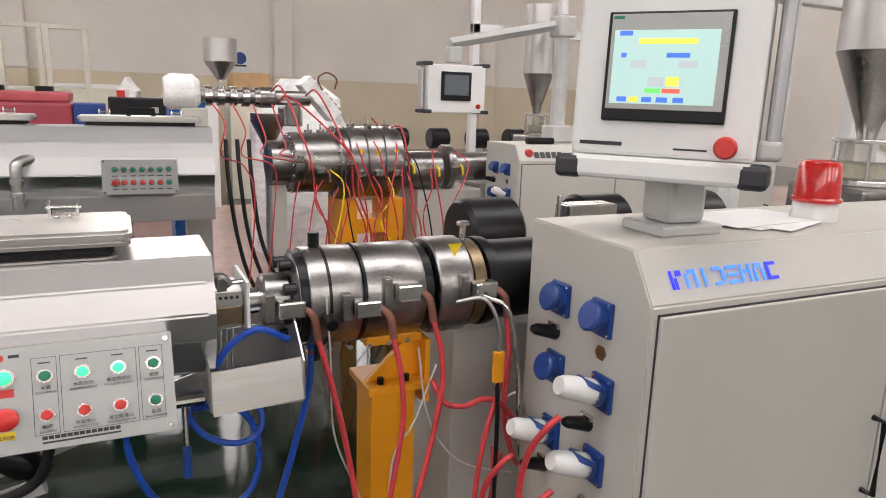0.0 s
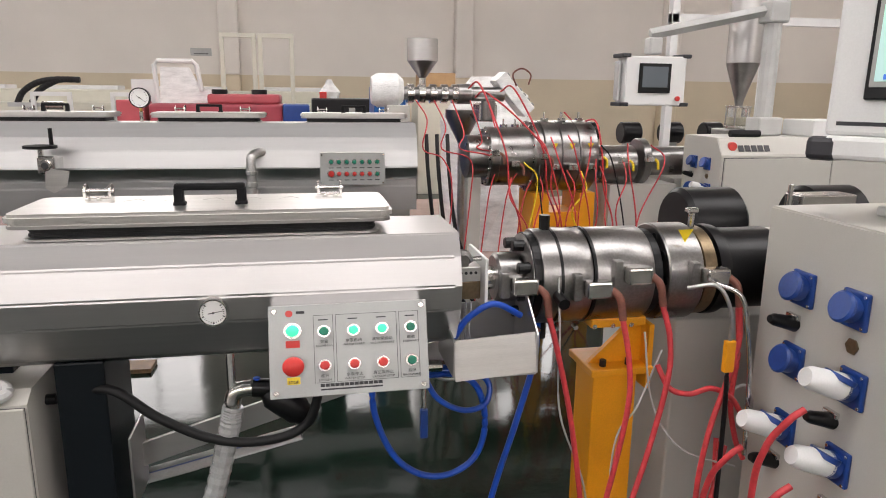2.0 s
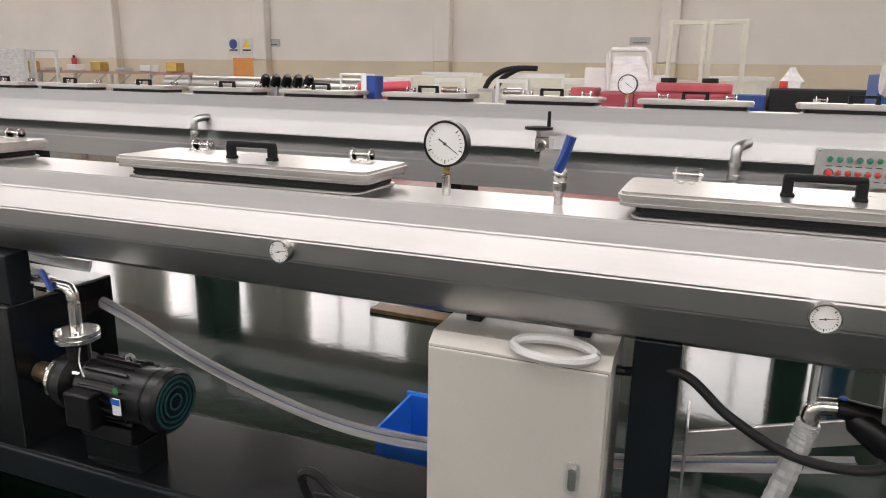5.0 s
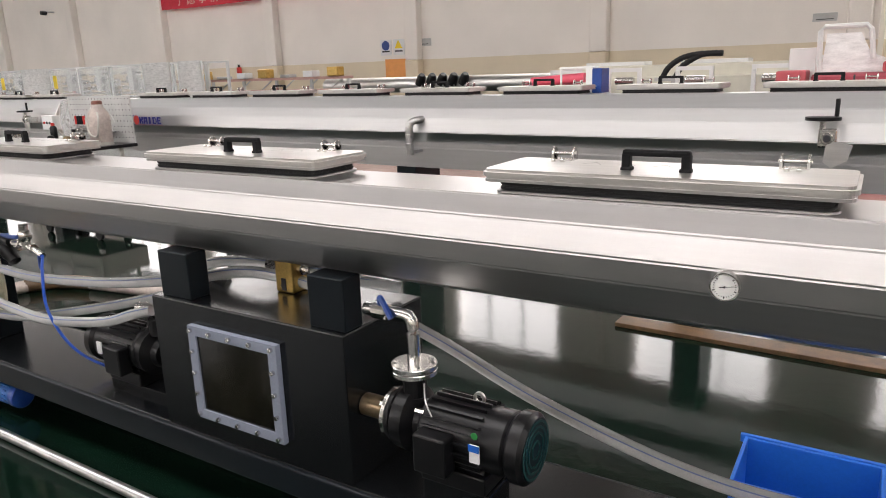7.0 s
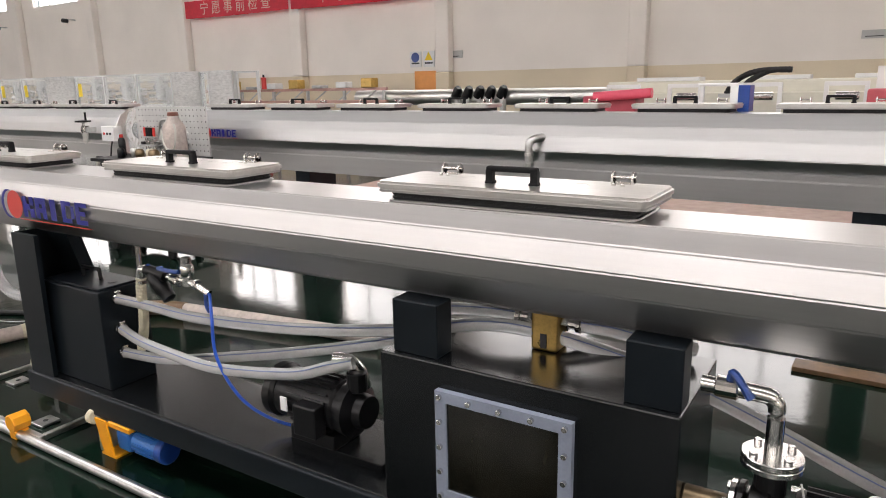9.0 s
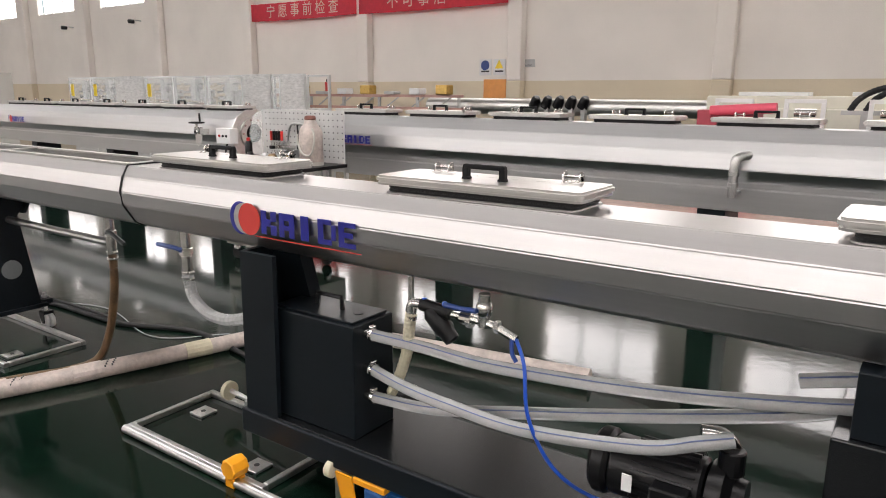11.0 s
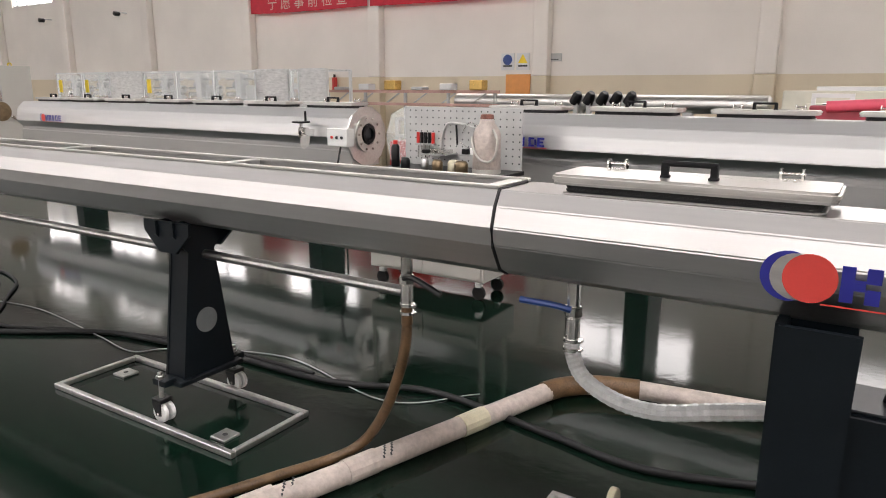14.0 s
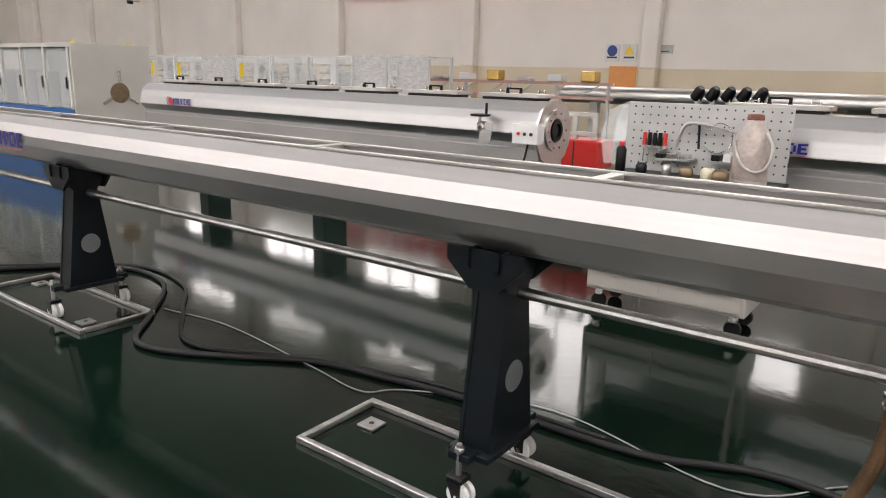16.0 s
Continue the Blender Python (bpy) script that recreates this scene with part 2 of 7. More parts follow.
def prism(profile, a0, a1, axis="x", bm=None):
    """A closed outline pushed along an axis; outline rows are the two other axes in order."""
    bm = bm or bmesh.new()

    def at(u, v, a):
        return {"x": (a, u, v), "y": (u, a, v), "z": (u, v, a)}[axis]
    lo = [bm.verts.new(at(u, v, a0)) for u, v in profile]
    hi = [bm.verts.new(at(u, v, a1)) for u, v in profile]
    n = len(profile)
    for i in range(n):
        bm.faces.new((lo[i], lo[(i + 1) % n], hi[(i + 1) % n], hi[i]))
    bm.faces.new(lo[::-1])
    bm.faces.new(hi)
    bmesh.ops.recalc_face_normals(bm, faces=bm.faces)
    return bm


def moved(bm, m):
    bmesh.ops.transform(bm, matrix=m, verts=bm.verts)
    return bm


def text_mesh(words, size, m, depth=0.0008):
    """Lettering in the built-in font as a bmesh, centred, laid in the pose m."""
    cu = bpy.data.curves.new("lettering", "FONT")
    cu.body, cu.size, cu.align_x, cu.align_y, cu.extrude, cu.resolution_u = words, size, "CENTER", "CENTER", depth, 2
    ob = bpy.data.objects.new("lettering", cu)
    scene.collection.objects.link(ob)
    me = bpy.data.meshes.new_from_object(ob.evaluated_get(bpy.context.evaluated_depsgraph_get()))
    bm = bmesh.new()
    bm.from_mesh(me)
    bpy.data.objects.remove(ob)
    bpy.data.meshes.remove(me)
    bpy.data.curves.remove(cu)
    return moved(bm, m)


FACE = pose(0, 0, 0, 90, 0, 0)          # upright, facing -y

# ---- hall ----
WX0, WX1, WY0, WY1, H = -52.0, 16.0, -13.0, 18.7, 10.5
BAYS = [4.05 - 5.95 * k for k in range(-2, 10)]
solo("floor", box(WX0, WX1, WY0, WY1, -0.2, 0.0), FLOOR, "dark green glossy epoxy factory floor", "floor", kind="structure")
solo("floor_zone", box(-9.0, 14.0, 5.3, 9.5, 0.0, 0.004), FLOOR_PINK, "dusty red painted floor lane behind the machines", "floor", kind="structure")
roof = bmesh.new()
STRIPS = ((-2.4, 1.5),)       # unseen roof opening along the hall, added for fill light
for a, b in ((WY0 - 0.3, STRIPS[0][0]), (STRIPS[0][1], WY1 + 0.3)):
    box(WX0 - 0.3, WX1 + 0.3, a, b, H, H + 0.2, bm=roof)
for s0, s1 in STRIPS:
    for a, b in ((WX0 - 0.3, WX0), (WX1, WX1 + 0.3)):
        box(a, b, s0, s1, H, H + 0.2, bm=roof)
solo("ceiling", roof, ROOF, "grey sheet metal roof of the hall with an added light opening", "ceiling", kind="structure")
# added glowing sheet over the opening, brightens the walls and tank tops
for k, (a, b) in enumerate(STRIPS):
    solo("backdrop_roof%d" % (k + 1), box(WX0, WX1, a - 0.2, b + 0.2, H + 0.25, H + 0.27), SKY_AND_FILL, "added glowing sheet above the roof opening, for fill light", "sky", kind="structure")
solo("wall_east", box(WX1, WX1 + 0.3, WY0, WY1, 0, H), WALL, "plain cream plastered hall wall", "wall", kind="structure")
solo("wall_west", box(WX0 - 0.3, WX0, WY0, WY1, 0, H), WALL, "plain cream plastered hall wall", "wall", kind="structure")


def window_wall(name, y0, y1, sill, head, out):
    """A long wall with one high window between each pair of piers."""
    bm = box(WX0, WX1, y0, y1, 0, sill)
    box(WX0, WX1, y0, y1, head, H, bm=bm)
    xs = sorted(BAYS)
    holes = [(a + 1.2, b - 1.2) for a, b in zip(xs, xs[1:])]
    cuts = [WX0] + [v for h in holes for v in h] + [WX1]
    for a, b in zip(cuts[::2], cuts[1::2]):
        box(a, b, y0, y1, sill, head, bm=bm)
    solo(name, bm, WALL, "cream plastered hall wall with high windows", "wall", kind="structure")
    for k, (a, b) in enumerate(holes):
        w = thing("window_%s%d" % ("n" if out > 0 else "s", k + 1), "high white-framed factory window with bright sky behind", "window", ((a + b) / 2, (y0 + y1) / 2, sill), kind="structure")
        fr = box(a, b, y0 + 0.08, y0 + 0.16, sill, sill + 0.07)
        box(a, b, y0 + 0.08, y0 + 0.16, head - 0.07, head, bm=fr)
        for q in (a, (a * 2 + b) / 3, (a + 2 * b) / 3, b):
            box(q - 0.035, q + 0.035, y0 + 0.08, y0 + 0.16, sill + 0.07, head - 0.07, bm=fr)
        part("window_frame", fr, WHITE, w)
    ys = y1 + 0.25 if out > 0 else y0 - 0.25
    for k, (a, b) in enumerate(holes):
        solo("backdrop_%s%d" % ("n" if out > 0 else "s", k + 1), box(a - 0.3, b + 0.3, ys - 0.01, ys + 0.01, sill - 0.3, head + 0.3), SKY_AND_FILL, "bright overcast sky outside the window", "sky", kind="structure")


window_wall("wall_north", WY1, WY1 + 0.24, 5.3, 9.2, 1)
window_wall("wall_south", WY0 - 0.24, WY0, 4.9, 9.2, -1)
solo("dado", box(WX0, WX1, WY1 - 0.006, WY1, 0, 1.85), DADO, "yellowish cream painted lower wall band", "wall", kind="structure")
for k, x in enumerate(sorted(BAYS)):
    p = thing("pier_%d" % (k + 1), "cream plastered wall pier with rounded edges", "pier", (x, WY1, 0), kind="structure")
    part("pier_shaft", box(x - 0.24, x + 0.24, WY1 - 0.32, WY1 - 0.004, 1.85, H, 0.04), WALL, p)
    part("pier_foot", box(x - 0.245, x + 0.245, WY1 - 0.325, WY1 - 0.004, 0, 1.85, 0.04), DADO, p)

# ---- line one: vacuum tank ----
TC = 1.58       # centre line of the near line
FRONT = [(1.465, 1.165), (1.436, 1.116), (1.418, 1.053), (1.426, 0.996), (1.478, 0.912), (1.53, 0.885)]
SECTION = FRONT + [(2 * TC - y, z) for y, z in FRONT[::-1]]


def tank_body(name, x0, x1, section, mat, parent, label=""):
    bm = prism(section, x0, x1)
    bmesh.ops.bevel(bm, geom=[e for e in bm.edges if abs(e.verts[0].co.x - e.verts[1].co.x) > 0.5], offset=0.004, segments=2, affect="EDGES")
    return part(name, bm, mat, parent, label)


def slab(x0, x1, y0, y1, z0, z1, r, bev=0.0):
    """A flat plate with round corners of radius r and softened upper and lower edges."""
    ring_ = [(cx + r * math.cos(radians(a)), cy + r * math.sin(radians(a))) for cx, cy, b in ((x1 - r, y1 - r, 0), (x0 + r, y1 - r, 90), (x0 + r, y0 + r, 180), (x1 - r, y0 + r, 270)) for a in (b, b + 22.5, b + 45, b + 67.5, b + 90)]
    bm = prism(ring_, z0, z1, "z")
    if bev:
        bmesh.ops.bevel(bm, geom=[e for e in bm.edges if abs(e.verts[0].co.z - e.verts[1].co.z) < 1e-6], offset=bev, segments=2, affect="EDGES")
    return bm


def lid_thing(x0, x1, y0, y1, z, label, group, logo=True):
    """A hinged stainless lid on a black rubber seal, with handle, hinges and clamps."""
    t = thing("inspection_hatch", label, "hatch", (x0, y0, z), group)
    w = x1 - x0
    part("curb", slab(x0 + 0.028, x1 - 0.028, y0 + 0.012, y1 - 0.012, z, z + 0.005, 0.034, 0.0015), STEEL, t)
    for a in (0.005, 0.0165):
        part("seal", slab(x0 + 0.036, x1 - 0.036, y0 + 0.02, y1 - 0.02, z + a, z + a + 0.0112, 0.03, 0.003), RUBBER, t, "black rubber seal")
    part("rim", slab(x0 + 0.004, x1 - 0.004, y0 + 0.004, y1 - 0.004, z + 0.0275, z + 0.0342, 0.026), STEEL, t)
    z -= 0.008
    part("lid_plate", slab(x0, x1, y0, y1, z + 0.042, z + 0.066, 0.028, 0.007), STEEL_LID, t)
    cx, cy, s = (x0 + x1) / 2, (y0 + y1) / 2 - 0.03, w / 0.78
    h = 0.040
    hb = box(cx - 0.075, cx + 0.075, cy - 0.011, cy + 0.011, z + 0.064 + h - 0.006, z + 0.064 + h + 0.009, 0.005)
    for sx in (-1, 1):
        box(cx + sx * 0.066 - 0.010, cx + sx * 0.066 + 0.010, cy - 0.011, cy + 0.011, z + 0.064, z + 0.064 + h, 0.003, hb)
    box(cx - 0.078, cx - 0.052, cy - 0.012, cy + 0.012, z + 0.064, z + 0.074, 0.003, hb)
    box(cx + 0.052, cx + 0.078, cy - 0.012, cy + 0.012, z + 0.064, z + 0.074, 0.003, hb)
    part("handle", hb, GRIP, t, "black plastic bow handle")
    for q in (x0 + 0.13, x1 - 0.13):
        hg = cyl((q - 0.03, y1 - 0.03, z + 0.083), 0.016, 0.006, "x", 16, 0.001)
        cyl((q + 0.024, y1 - 0.03, z + 0.083), 0.016, 0.006, "x", 16, 0.001, hg)
        for e in (-0.03, 0.024):
            box(q + e, q + e + 0.006, y1 - 0.045, y1 - 0.015, z + 0.065, z + 0.083, bm=hg)
        box(q - 0.024, q + 0.024, y1 - 0.05, y1 - 0.012, z + 0.0655, z + 0.069, bm=hg)
        cyl((q - 0.034, y1 - 0.03, z + 0.083), 0.005, 0.068, "x", 10, bm=hg)
        part("hinge", hg, CHROME, t)
        for dx in (-0.012, 0.012):
            part("bolt", cyl((q + dx, y1 - 0.075, z + 0.064), 0.006, 0.009, "z", 6), CHROME, t)
    if logo:
        for k in range(5):
            qx = cx - 0.17 + k * 0.085
            part("embossing", tube([(qx - 0.025, y1 - 0.09, z + 0.0645), (qx, y1 - 0.06, z + 0.0645), (qx + 0.02, y1 - 0.09, z + 0.0645)], 0.0022, 5, False), STEEL, t)
    return t


tank = thing("vacuum_tank", "long faceted brushed stainless vacuum calibration tank on an anthracite frame", "machine", (-3.0, TC, 0))
tank_body("tank_shell", -6.198, 0.15, SECTION, STEEL, tank)
part("end_plate", prism([(y, z) for y, z in SECTION], 0.15, 0.166), STEEL, tank)
# frame under the tank
part("base_tray", box(-5.40, -0.15, 1.40, 1.80, 0.225, 0.262, 0.004), BLACK_PAINT, tank, "black painted drip tray")
for y in (1.385, 1.775):
    part("base_beam", box(-5.42, -0.13, y, y + 0.04, 0.16, 0.258, 0.006), ANTHRACITE, tank)
part("reservoir", box(-3.40, -2.55, 1.40, 1.80, 0.262, 0.742, 0.005), BLACK_PAINT, tank, "black painted water reservoir")
for x0, x1 in ((-3.365, -3.215), (-2.69, -2.555), (-0.705, -0.605)):
    part("post", box(x0, x1, 1.42 if x0 < -1 else 1.49, 1.50 if x0 < -1 else 1.70, 0.742 if x0 < -1 else 0.262, 0.9, 0.004), ANTHRACITE, tank)
# slanting end leg
lg = prism([(-5.40, 0.21), (-5.225, 0.21), (-5.21, 0.90), (-5.39, 0.90)], 1.40, 1.42, "y")
part("leg_plate", lg, ANTHRACITE, tank)
lg = prism([(1.42, 0.21), (1.78, 0.21), (1.58, 0.90), (1.42, 0.90)], -5.40, -5.375, "x")
part("leg_web", lg, ANTHRACITE, tank)
lg = prism([(1.72, 0.21), (1.78, 0.21), (1.60, 0.90), (1.54, 0.90)], -5.375, -5.22, "x")
part("leg_plate", lg, ANTHRACITE, tank)
for x in (-4.9, -1.9, -0.5):
    part("foot", cyl((x, 1.42, 0), 0.035, 0.16, "z", 14), GALV, tank)
    part("foot", cyl((x, 1.76, 0), 0.035, 0.16, "z", 14), GALV, tank)
# sight window of the reservoir
wf = bmesh.new()
for a in (box(-3.20, -2.80, 1.378, 1.398, 0.640, 0.672), box(-3.20, -2.80, 1.378, 1.398, 0.342, 0.374), box(-3.20, -3.165, 1.378, 1.398, 0.374, 0.640), box(-2.835, -2.80, 1.378, 1.398, 0.374, 0.640)):
    me = bpy.data.meshes.new("tmp")
    a.to_mesh(me)
    wf.from_mesh(me)
    bpy.data.meshes.remove(me)
wfo = part("window_rim", wf, WINDOW_FRAME, tank, "bluish acrylic window rim")
part("window_pane", box(-3.166, -2.834, 1.385, 1.395, 0.373, 0.641), WINDOW_GLASS, tank)
for k in range(5):
    for z in (0.657, 0.358):
        part("nut", cyl((-3.183 + k * 0.0915, 1.366, z), 0.008, 0.012, "y", 8), CHROME, wfo)
for k in range(1, 4):
    for x in (-3.183, -2.817):
        part("nut", cyl((x, 1.366, 0.358 + k * 0.075), 0.008, 0.012, "y", 8), CHROME, wfo)

for x0, x1 in ((-0.765, 0.02), (-2.14, -1.345), (-3.45, -2.665), (-4.78, -4.045), (-6.04, -5.295)):
    lid_thing(x0, x1, 1.468, 1.72, 1.166, "hinged stainless tank hatch on a black rubber seal, closed", "lids of the near tank")

# ---- line one: open spray cooling tank ----
trough = thing("spray_tank", "long open-topped faceted stainless cooling trough on trestles", "machine", (-9.4, TC, 0))
X0, X1 = -13.6, -6.204
shell = list(FRONT)
outer = shell + [(2 * TC - y, z) for y, z in shell[::-1]]
inner = [(2 * TC - y, z + 0.0) for y, z in ((1.475, 1.165), (1.475, 1.06), (1.52, 0.92))] 
section = outer + inner + [(2 * TC - y, z) for y, z in inner[::-1]]
part("trough_shell", prism(section, X0, X1), STEEL, trough)
part("end_plate", prism(outer, X0 - 0.01, X0), STEEL, trough)
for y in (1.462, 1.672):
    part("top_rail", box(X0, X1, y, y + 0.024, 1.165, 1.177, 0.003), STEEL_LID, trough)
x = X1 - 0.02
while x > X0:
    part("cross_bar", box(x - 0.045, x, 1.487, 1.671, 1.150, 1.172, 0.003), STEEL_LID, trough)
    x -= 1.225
strip = tube([(-6.201, y, z) for y, z in [(2 * TC - 1.50, 1.168)] + shell], 0.006, 6, False)
part("joint_seal", strip, RUBBER, trough, "black rubber joint strip")


def trestle(x):
    """A tapered plate stand with a gusset head and two castors on a tube frame."""
    t = thing("trestle", "anthracite painted trestle with a round hole, on white castors", "stand", (x, TC, 0), "trestles under the cooling trough")
    for x0, x1 in ((x - 0.065, x - 0.052), (x + 0.052, x + 0.065)):
        pl = prism([(1.435, 0.185), (1.725, 0.185), (1.65, 0.755), (1.72, 0.84), (1.72, 0.90), (1.44, 0.90), (1.44, 0.84), (1.51, 0.755)], x0, x1, "x")
        part("side_plate", pl, ANTHRACITE, t)
    head = [(x - 0.15, 0.90), (x + 0.15, 0.90), (x + 0.15, 0.85), (x + 0.055, 0.76), (x - 0.055, 0.76), (x - 0.15, 0.85)]
    for y0 in (1.452, 1.69):
        part("head_plate", prism(head, y0, y0 + 0.015, "y"), ANTHRACITE, t)
    for low, top in ((1.440, 1.515), (1.708, 1.633)):
        part("web_plate", prism([(low, 0.186), (low + 0.012, 0.186), (top + 0.012, 0.76), (top, 0.76)], x - 0.052, x + 0.052, "x"), ANTHRACITE, t)
    # solid disc, coloured like the lighter floor seen through the hole
    part("port_hole", cyl((x + 0.0645, 1.58, 0.43), 0.058, 0.003, "x", 24), FLOOR_HOLE, t, "grey disc for the lighter floor seen through the port hole")
    part("foot_plate", box(x - 0.085, x + 0.085, 1.40, 1.76, 0.16, 0.185, 0.004), ANTHRACITE, t)
    return t


# brightness of the floor behind the hole, put into a grey
FLOOR_HOLE = material("port_lining", (0.16, 0.175, 0.18), 0.5, 0, 0.1)


def castor(x, y, parent, z=0.03):
    c = part("castor", cyl((x, y, z + 0.10), 0.011, 0.13, "z", 10), GALV, parent, "jacking castor with white wheel")
    part("fork", box(x - 0.034, x + 0.034, y - 0.032, y + 0.032, z + 0.092, z + 0.112, 0.005), BLACK, c)
    for q in (-0.034, 0.029):
        part("fork_cheek", prism([(x - 0.03, z + 0.095), (x + 0.03, z + 0.095), (x + 0.027, z + 0.035), (x - 0.003, z + 0.032)], y + q, y + q + 0.005, "y"), BLACK, c)
    part("axle_bolt", cyl((x + 0.012, y - 0.038, z + 0.045), 0.007, 0.076, "y", 8), CHROME, c)
    part("lock_nut", cyl((x, y, z + 0.20), 0.019, 0.016, "z", 6), GALV, c)
    for s in (-1, 1):
        part("wheel", cyl((x + 0.012, y + s * 0.018 - 0.010, z + 0.045), 0.045, 0.02, "y", 20), WHITE, c)
    return c


def tube_frame(x0, x1, y0, y1):
    t = thing("floor_frame", "galvanised square tube frame lying on the green floor", "frame", (x0, y0, 0), "castor frames on the floor")
    for nm, bm in (("tube", box(x0, x1, y0, y0 + 0.028, 0.0, 0.028, 0.005)), ("tube", box(x0, x1, y1 - 0.028, y1, 0.0, 0.028, 0.005)),
                   ("tube", box(x0, x0 + 0.028, y0 + 0.028, y1 - 0.028, 0.0, 0.028, 0.005)), ("tube", box(x1 - 0.028, x1, y0 + 0.028, y1 - 0.028, 0.0, 0.028, 0.005))):
        part(nm, bm, GALV, t)
    for x, y in ((x0 + 0.14, y0 + 0.30), (x1 - 0.17, y0 + 0.12)):
        pl = box(x - 0.045, x + 0.045, y - 0.045, y + 0.045, 0.0, 0.012, 0.003)
        part("lug_plate", pl, GALV, t)
        part("lug_hole", cyl((x, y, 0.0115), 0.012, 0.002, "z", 12), INK, t)


for x in (-7.82, -10.78):
    s = trestle(x)
    for cx, cy in ((x - 0.01, 1.385), (x + 0.0, 1.775)):
        part("castor_arm", box(cx - 0.045, cx + 0.045, cy - 0.03, cy + 0.03, 0.165, 0.195, 0.004), ANTHRACITE, s)
        castor(cx, cy - 0.02 if cy < TC else cy + 0.0, s, 0.0)
tube_frame(-8.58, -7.30, 1.285, 1.745)
tube_frame(-11.67, -10.39, 1.31, 1.77)
tube_frame(-6.10, -5.2, 1.285, 1.745)
part("drain_rail", tube([(-13.5, 1.60, 0.735), (-6.66, 1.60, 0.735)], 0.021, 12, False), GALV, trough)

# ---- line two ----
C2 = 4.42


def twelve(c, zc, r):
    k = math.tan(math.pi / 12) * r
    q = [(c - k, zc + r), (c - 0.732 * r, zc + 0.732 * r), (c - r, zc + k), (c - r, zc - k), (c - 0.732 * r, zc - 0.732 * r), (c - k, zc - r)]
    return q + [(2 * c - y, z) for y, z in q[::-1]]


def far_tank(name, x0, x1, c, label):
    t = thing(name, label, "machine", ((x0 + x1) / 2, c, 0))
    q = [(c - 0.12, 1.28), (c - 0.205, 1.197), (c - 0.23, 1.123), (c - 0.245, 1.023), (c - 0.17, 0.937), (c - 0.17, 0.90), (c - 0.185, 0.898), (c - 0.185, 0.75)]
    tank_body("tank_shell", x0, x1, q + [(2 * c - y, z) for y, z in q[::-1]], STEEL_FAR, t)
    x = x1 - 0.55
    while x > x0 + 0.3:
        part("leg", box(x - 0.09, x + 0.09, c - 0.17, c + 0.17, 0.0, 0.752, 0.005), ANTHRACITE, t)
        x -= 2.2
    x = x1 - 0.05
    while x - 0.66 > x0:
        lid_thing(x - 0.65, x, c - 0.13, c + 0.13, 1.281, "hinged stainless hatch on a black seal, closed", "lids of the far tanks", False)
        x -= 0.865
    return t


tank2 = far_tank("far_vacuum_tank", -8.7, 0.52, C2, "long faceted stainless vacuum tank of the second line")
tank3 = far_tank("far_cooling_tank", -15.6, -9.37, C2, "faceted stainless cooling tank with a flanged octagonal end plate")

# ---- line one: fittings of the vacuum tank ----
def gauge(x, y, z, r, parent=None, stem=0.0, label="round white-faced dial gauge with a steel rim"):
    """A dial gauge facing -y, with ticks and a needle; on a stem it stands upright."""
    g = thing("dial_gauge", label, "gauge", (x, y, z - stem - r))
    part("case", cyl((x, y, z), r, 0.03, "y", 32, 0.004), BLACK if stem else CHROME, g, smooth=True)
    part("bezel", ring((x, y - 0.004, z), r * 0.9, r, 0.008, "y", 32), BLACK if stem else CHROME, g)
    d = part("dial", cyl((x, y - 0.0015, z), r * 0.9, 0.002, "y", 32, 0), DIAL, g, "white printed dial")
    for k in range(21):
        a = radians(-45 + 270 * k / 20)
        ln = r * (0.16 if k % 5 == 0 else 0.08)
        b = box(-0.0006 * (2 if k % 5 == 0 else 1), 0.0006 * (2 if k % 5 == 0 else 1), -0.0004, 0.0004, 0, ln)
        part("tick", moved(b, Matrix.Translation((x, y - 0.0022, z)) @ Matrix.Rotation(a + math.pi / 2, 4, "Y") @ Matrix.Translation((0, 0, r * 0.68))), INK, d)
    nd = prism([(-0.03 * r, -0.35 * r), (0.03 * r, -0.35 * r), (0.012 * r, 0.72 * r), (-0.012 * r, 0.72 * r)], -0.0005, 0.0005, "y")
    part("needle", moved(nd, Matrix.Translation((x, y - 0.004, z)) @ Matrix.Rotation(radians(125 if stem else 80), 4, "Y")), INK, g)
    part("hub", cyl((x, y - 0.006, z), r * 0.07, 0.004, "y", 12), INK, g)
    if stem:
        part("stem", cyl((x, y + 0.012, z - r - stem), 0.011, stem * 0.75, "z", 14), CHROME, g)
        part("nut", cyl((x, y + 0.012, z - r - stem * 0.25), 0.009, stem * 0.25 + 0.004, "z", 6), BRASS, g)
    return g


gauge(-0.361, 1.402, 1.025, 0.029)
gauge(-1.555, 1.402, 1.025, 0.029)
gauge(-1.19, 1.578, 1.292, 0.056, stem=0.071, label="large vacuum gauge with black rim standing on the tank")

bv = thing("ball_valve", "small steel ball valve with a blue lever", "valve", (-0.91, 1.59, 1.165))
part("nipple", cyl((-0.91, 1.59, 1.165), 0.011, 0.03, "z", 12), CHROME, bv)
part("hex", cyl((-0.91, 1.59, 1.195), 0.016, 0.022, "z", 6), CHROME, bv)
part("ball_body", turned([(0, 0.012), (0.01, 0.017), (0.025, 0.017), (0.035, 0.011)], (-0.91, 1.59, 1.217), "z", 14), CHROME, bv, smooth=True)
part("lever", tube([(-0.912, 1.575, 1.245), (-0.90, 1.57, 1.275), (-0.885, 1.57, 1.325)], 0.012, 8), BLUE, bv, "blue sleeved lever")


def lettering(words, size, x, y, z, mat, parent, tilt=0.0, name="lettering"):
    return part(name, text_mesh(words, size, Matrix.Translation((x, y, z)) @ pose(0, 0, 0, 90 + tilt, 0, 0)), mat, parent)


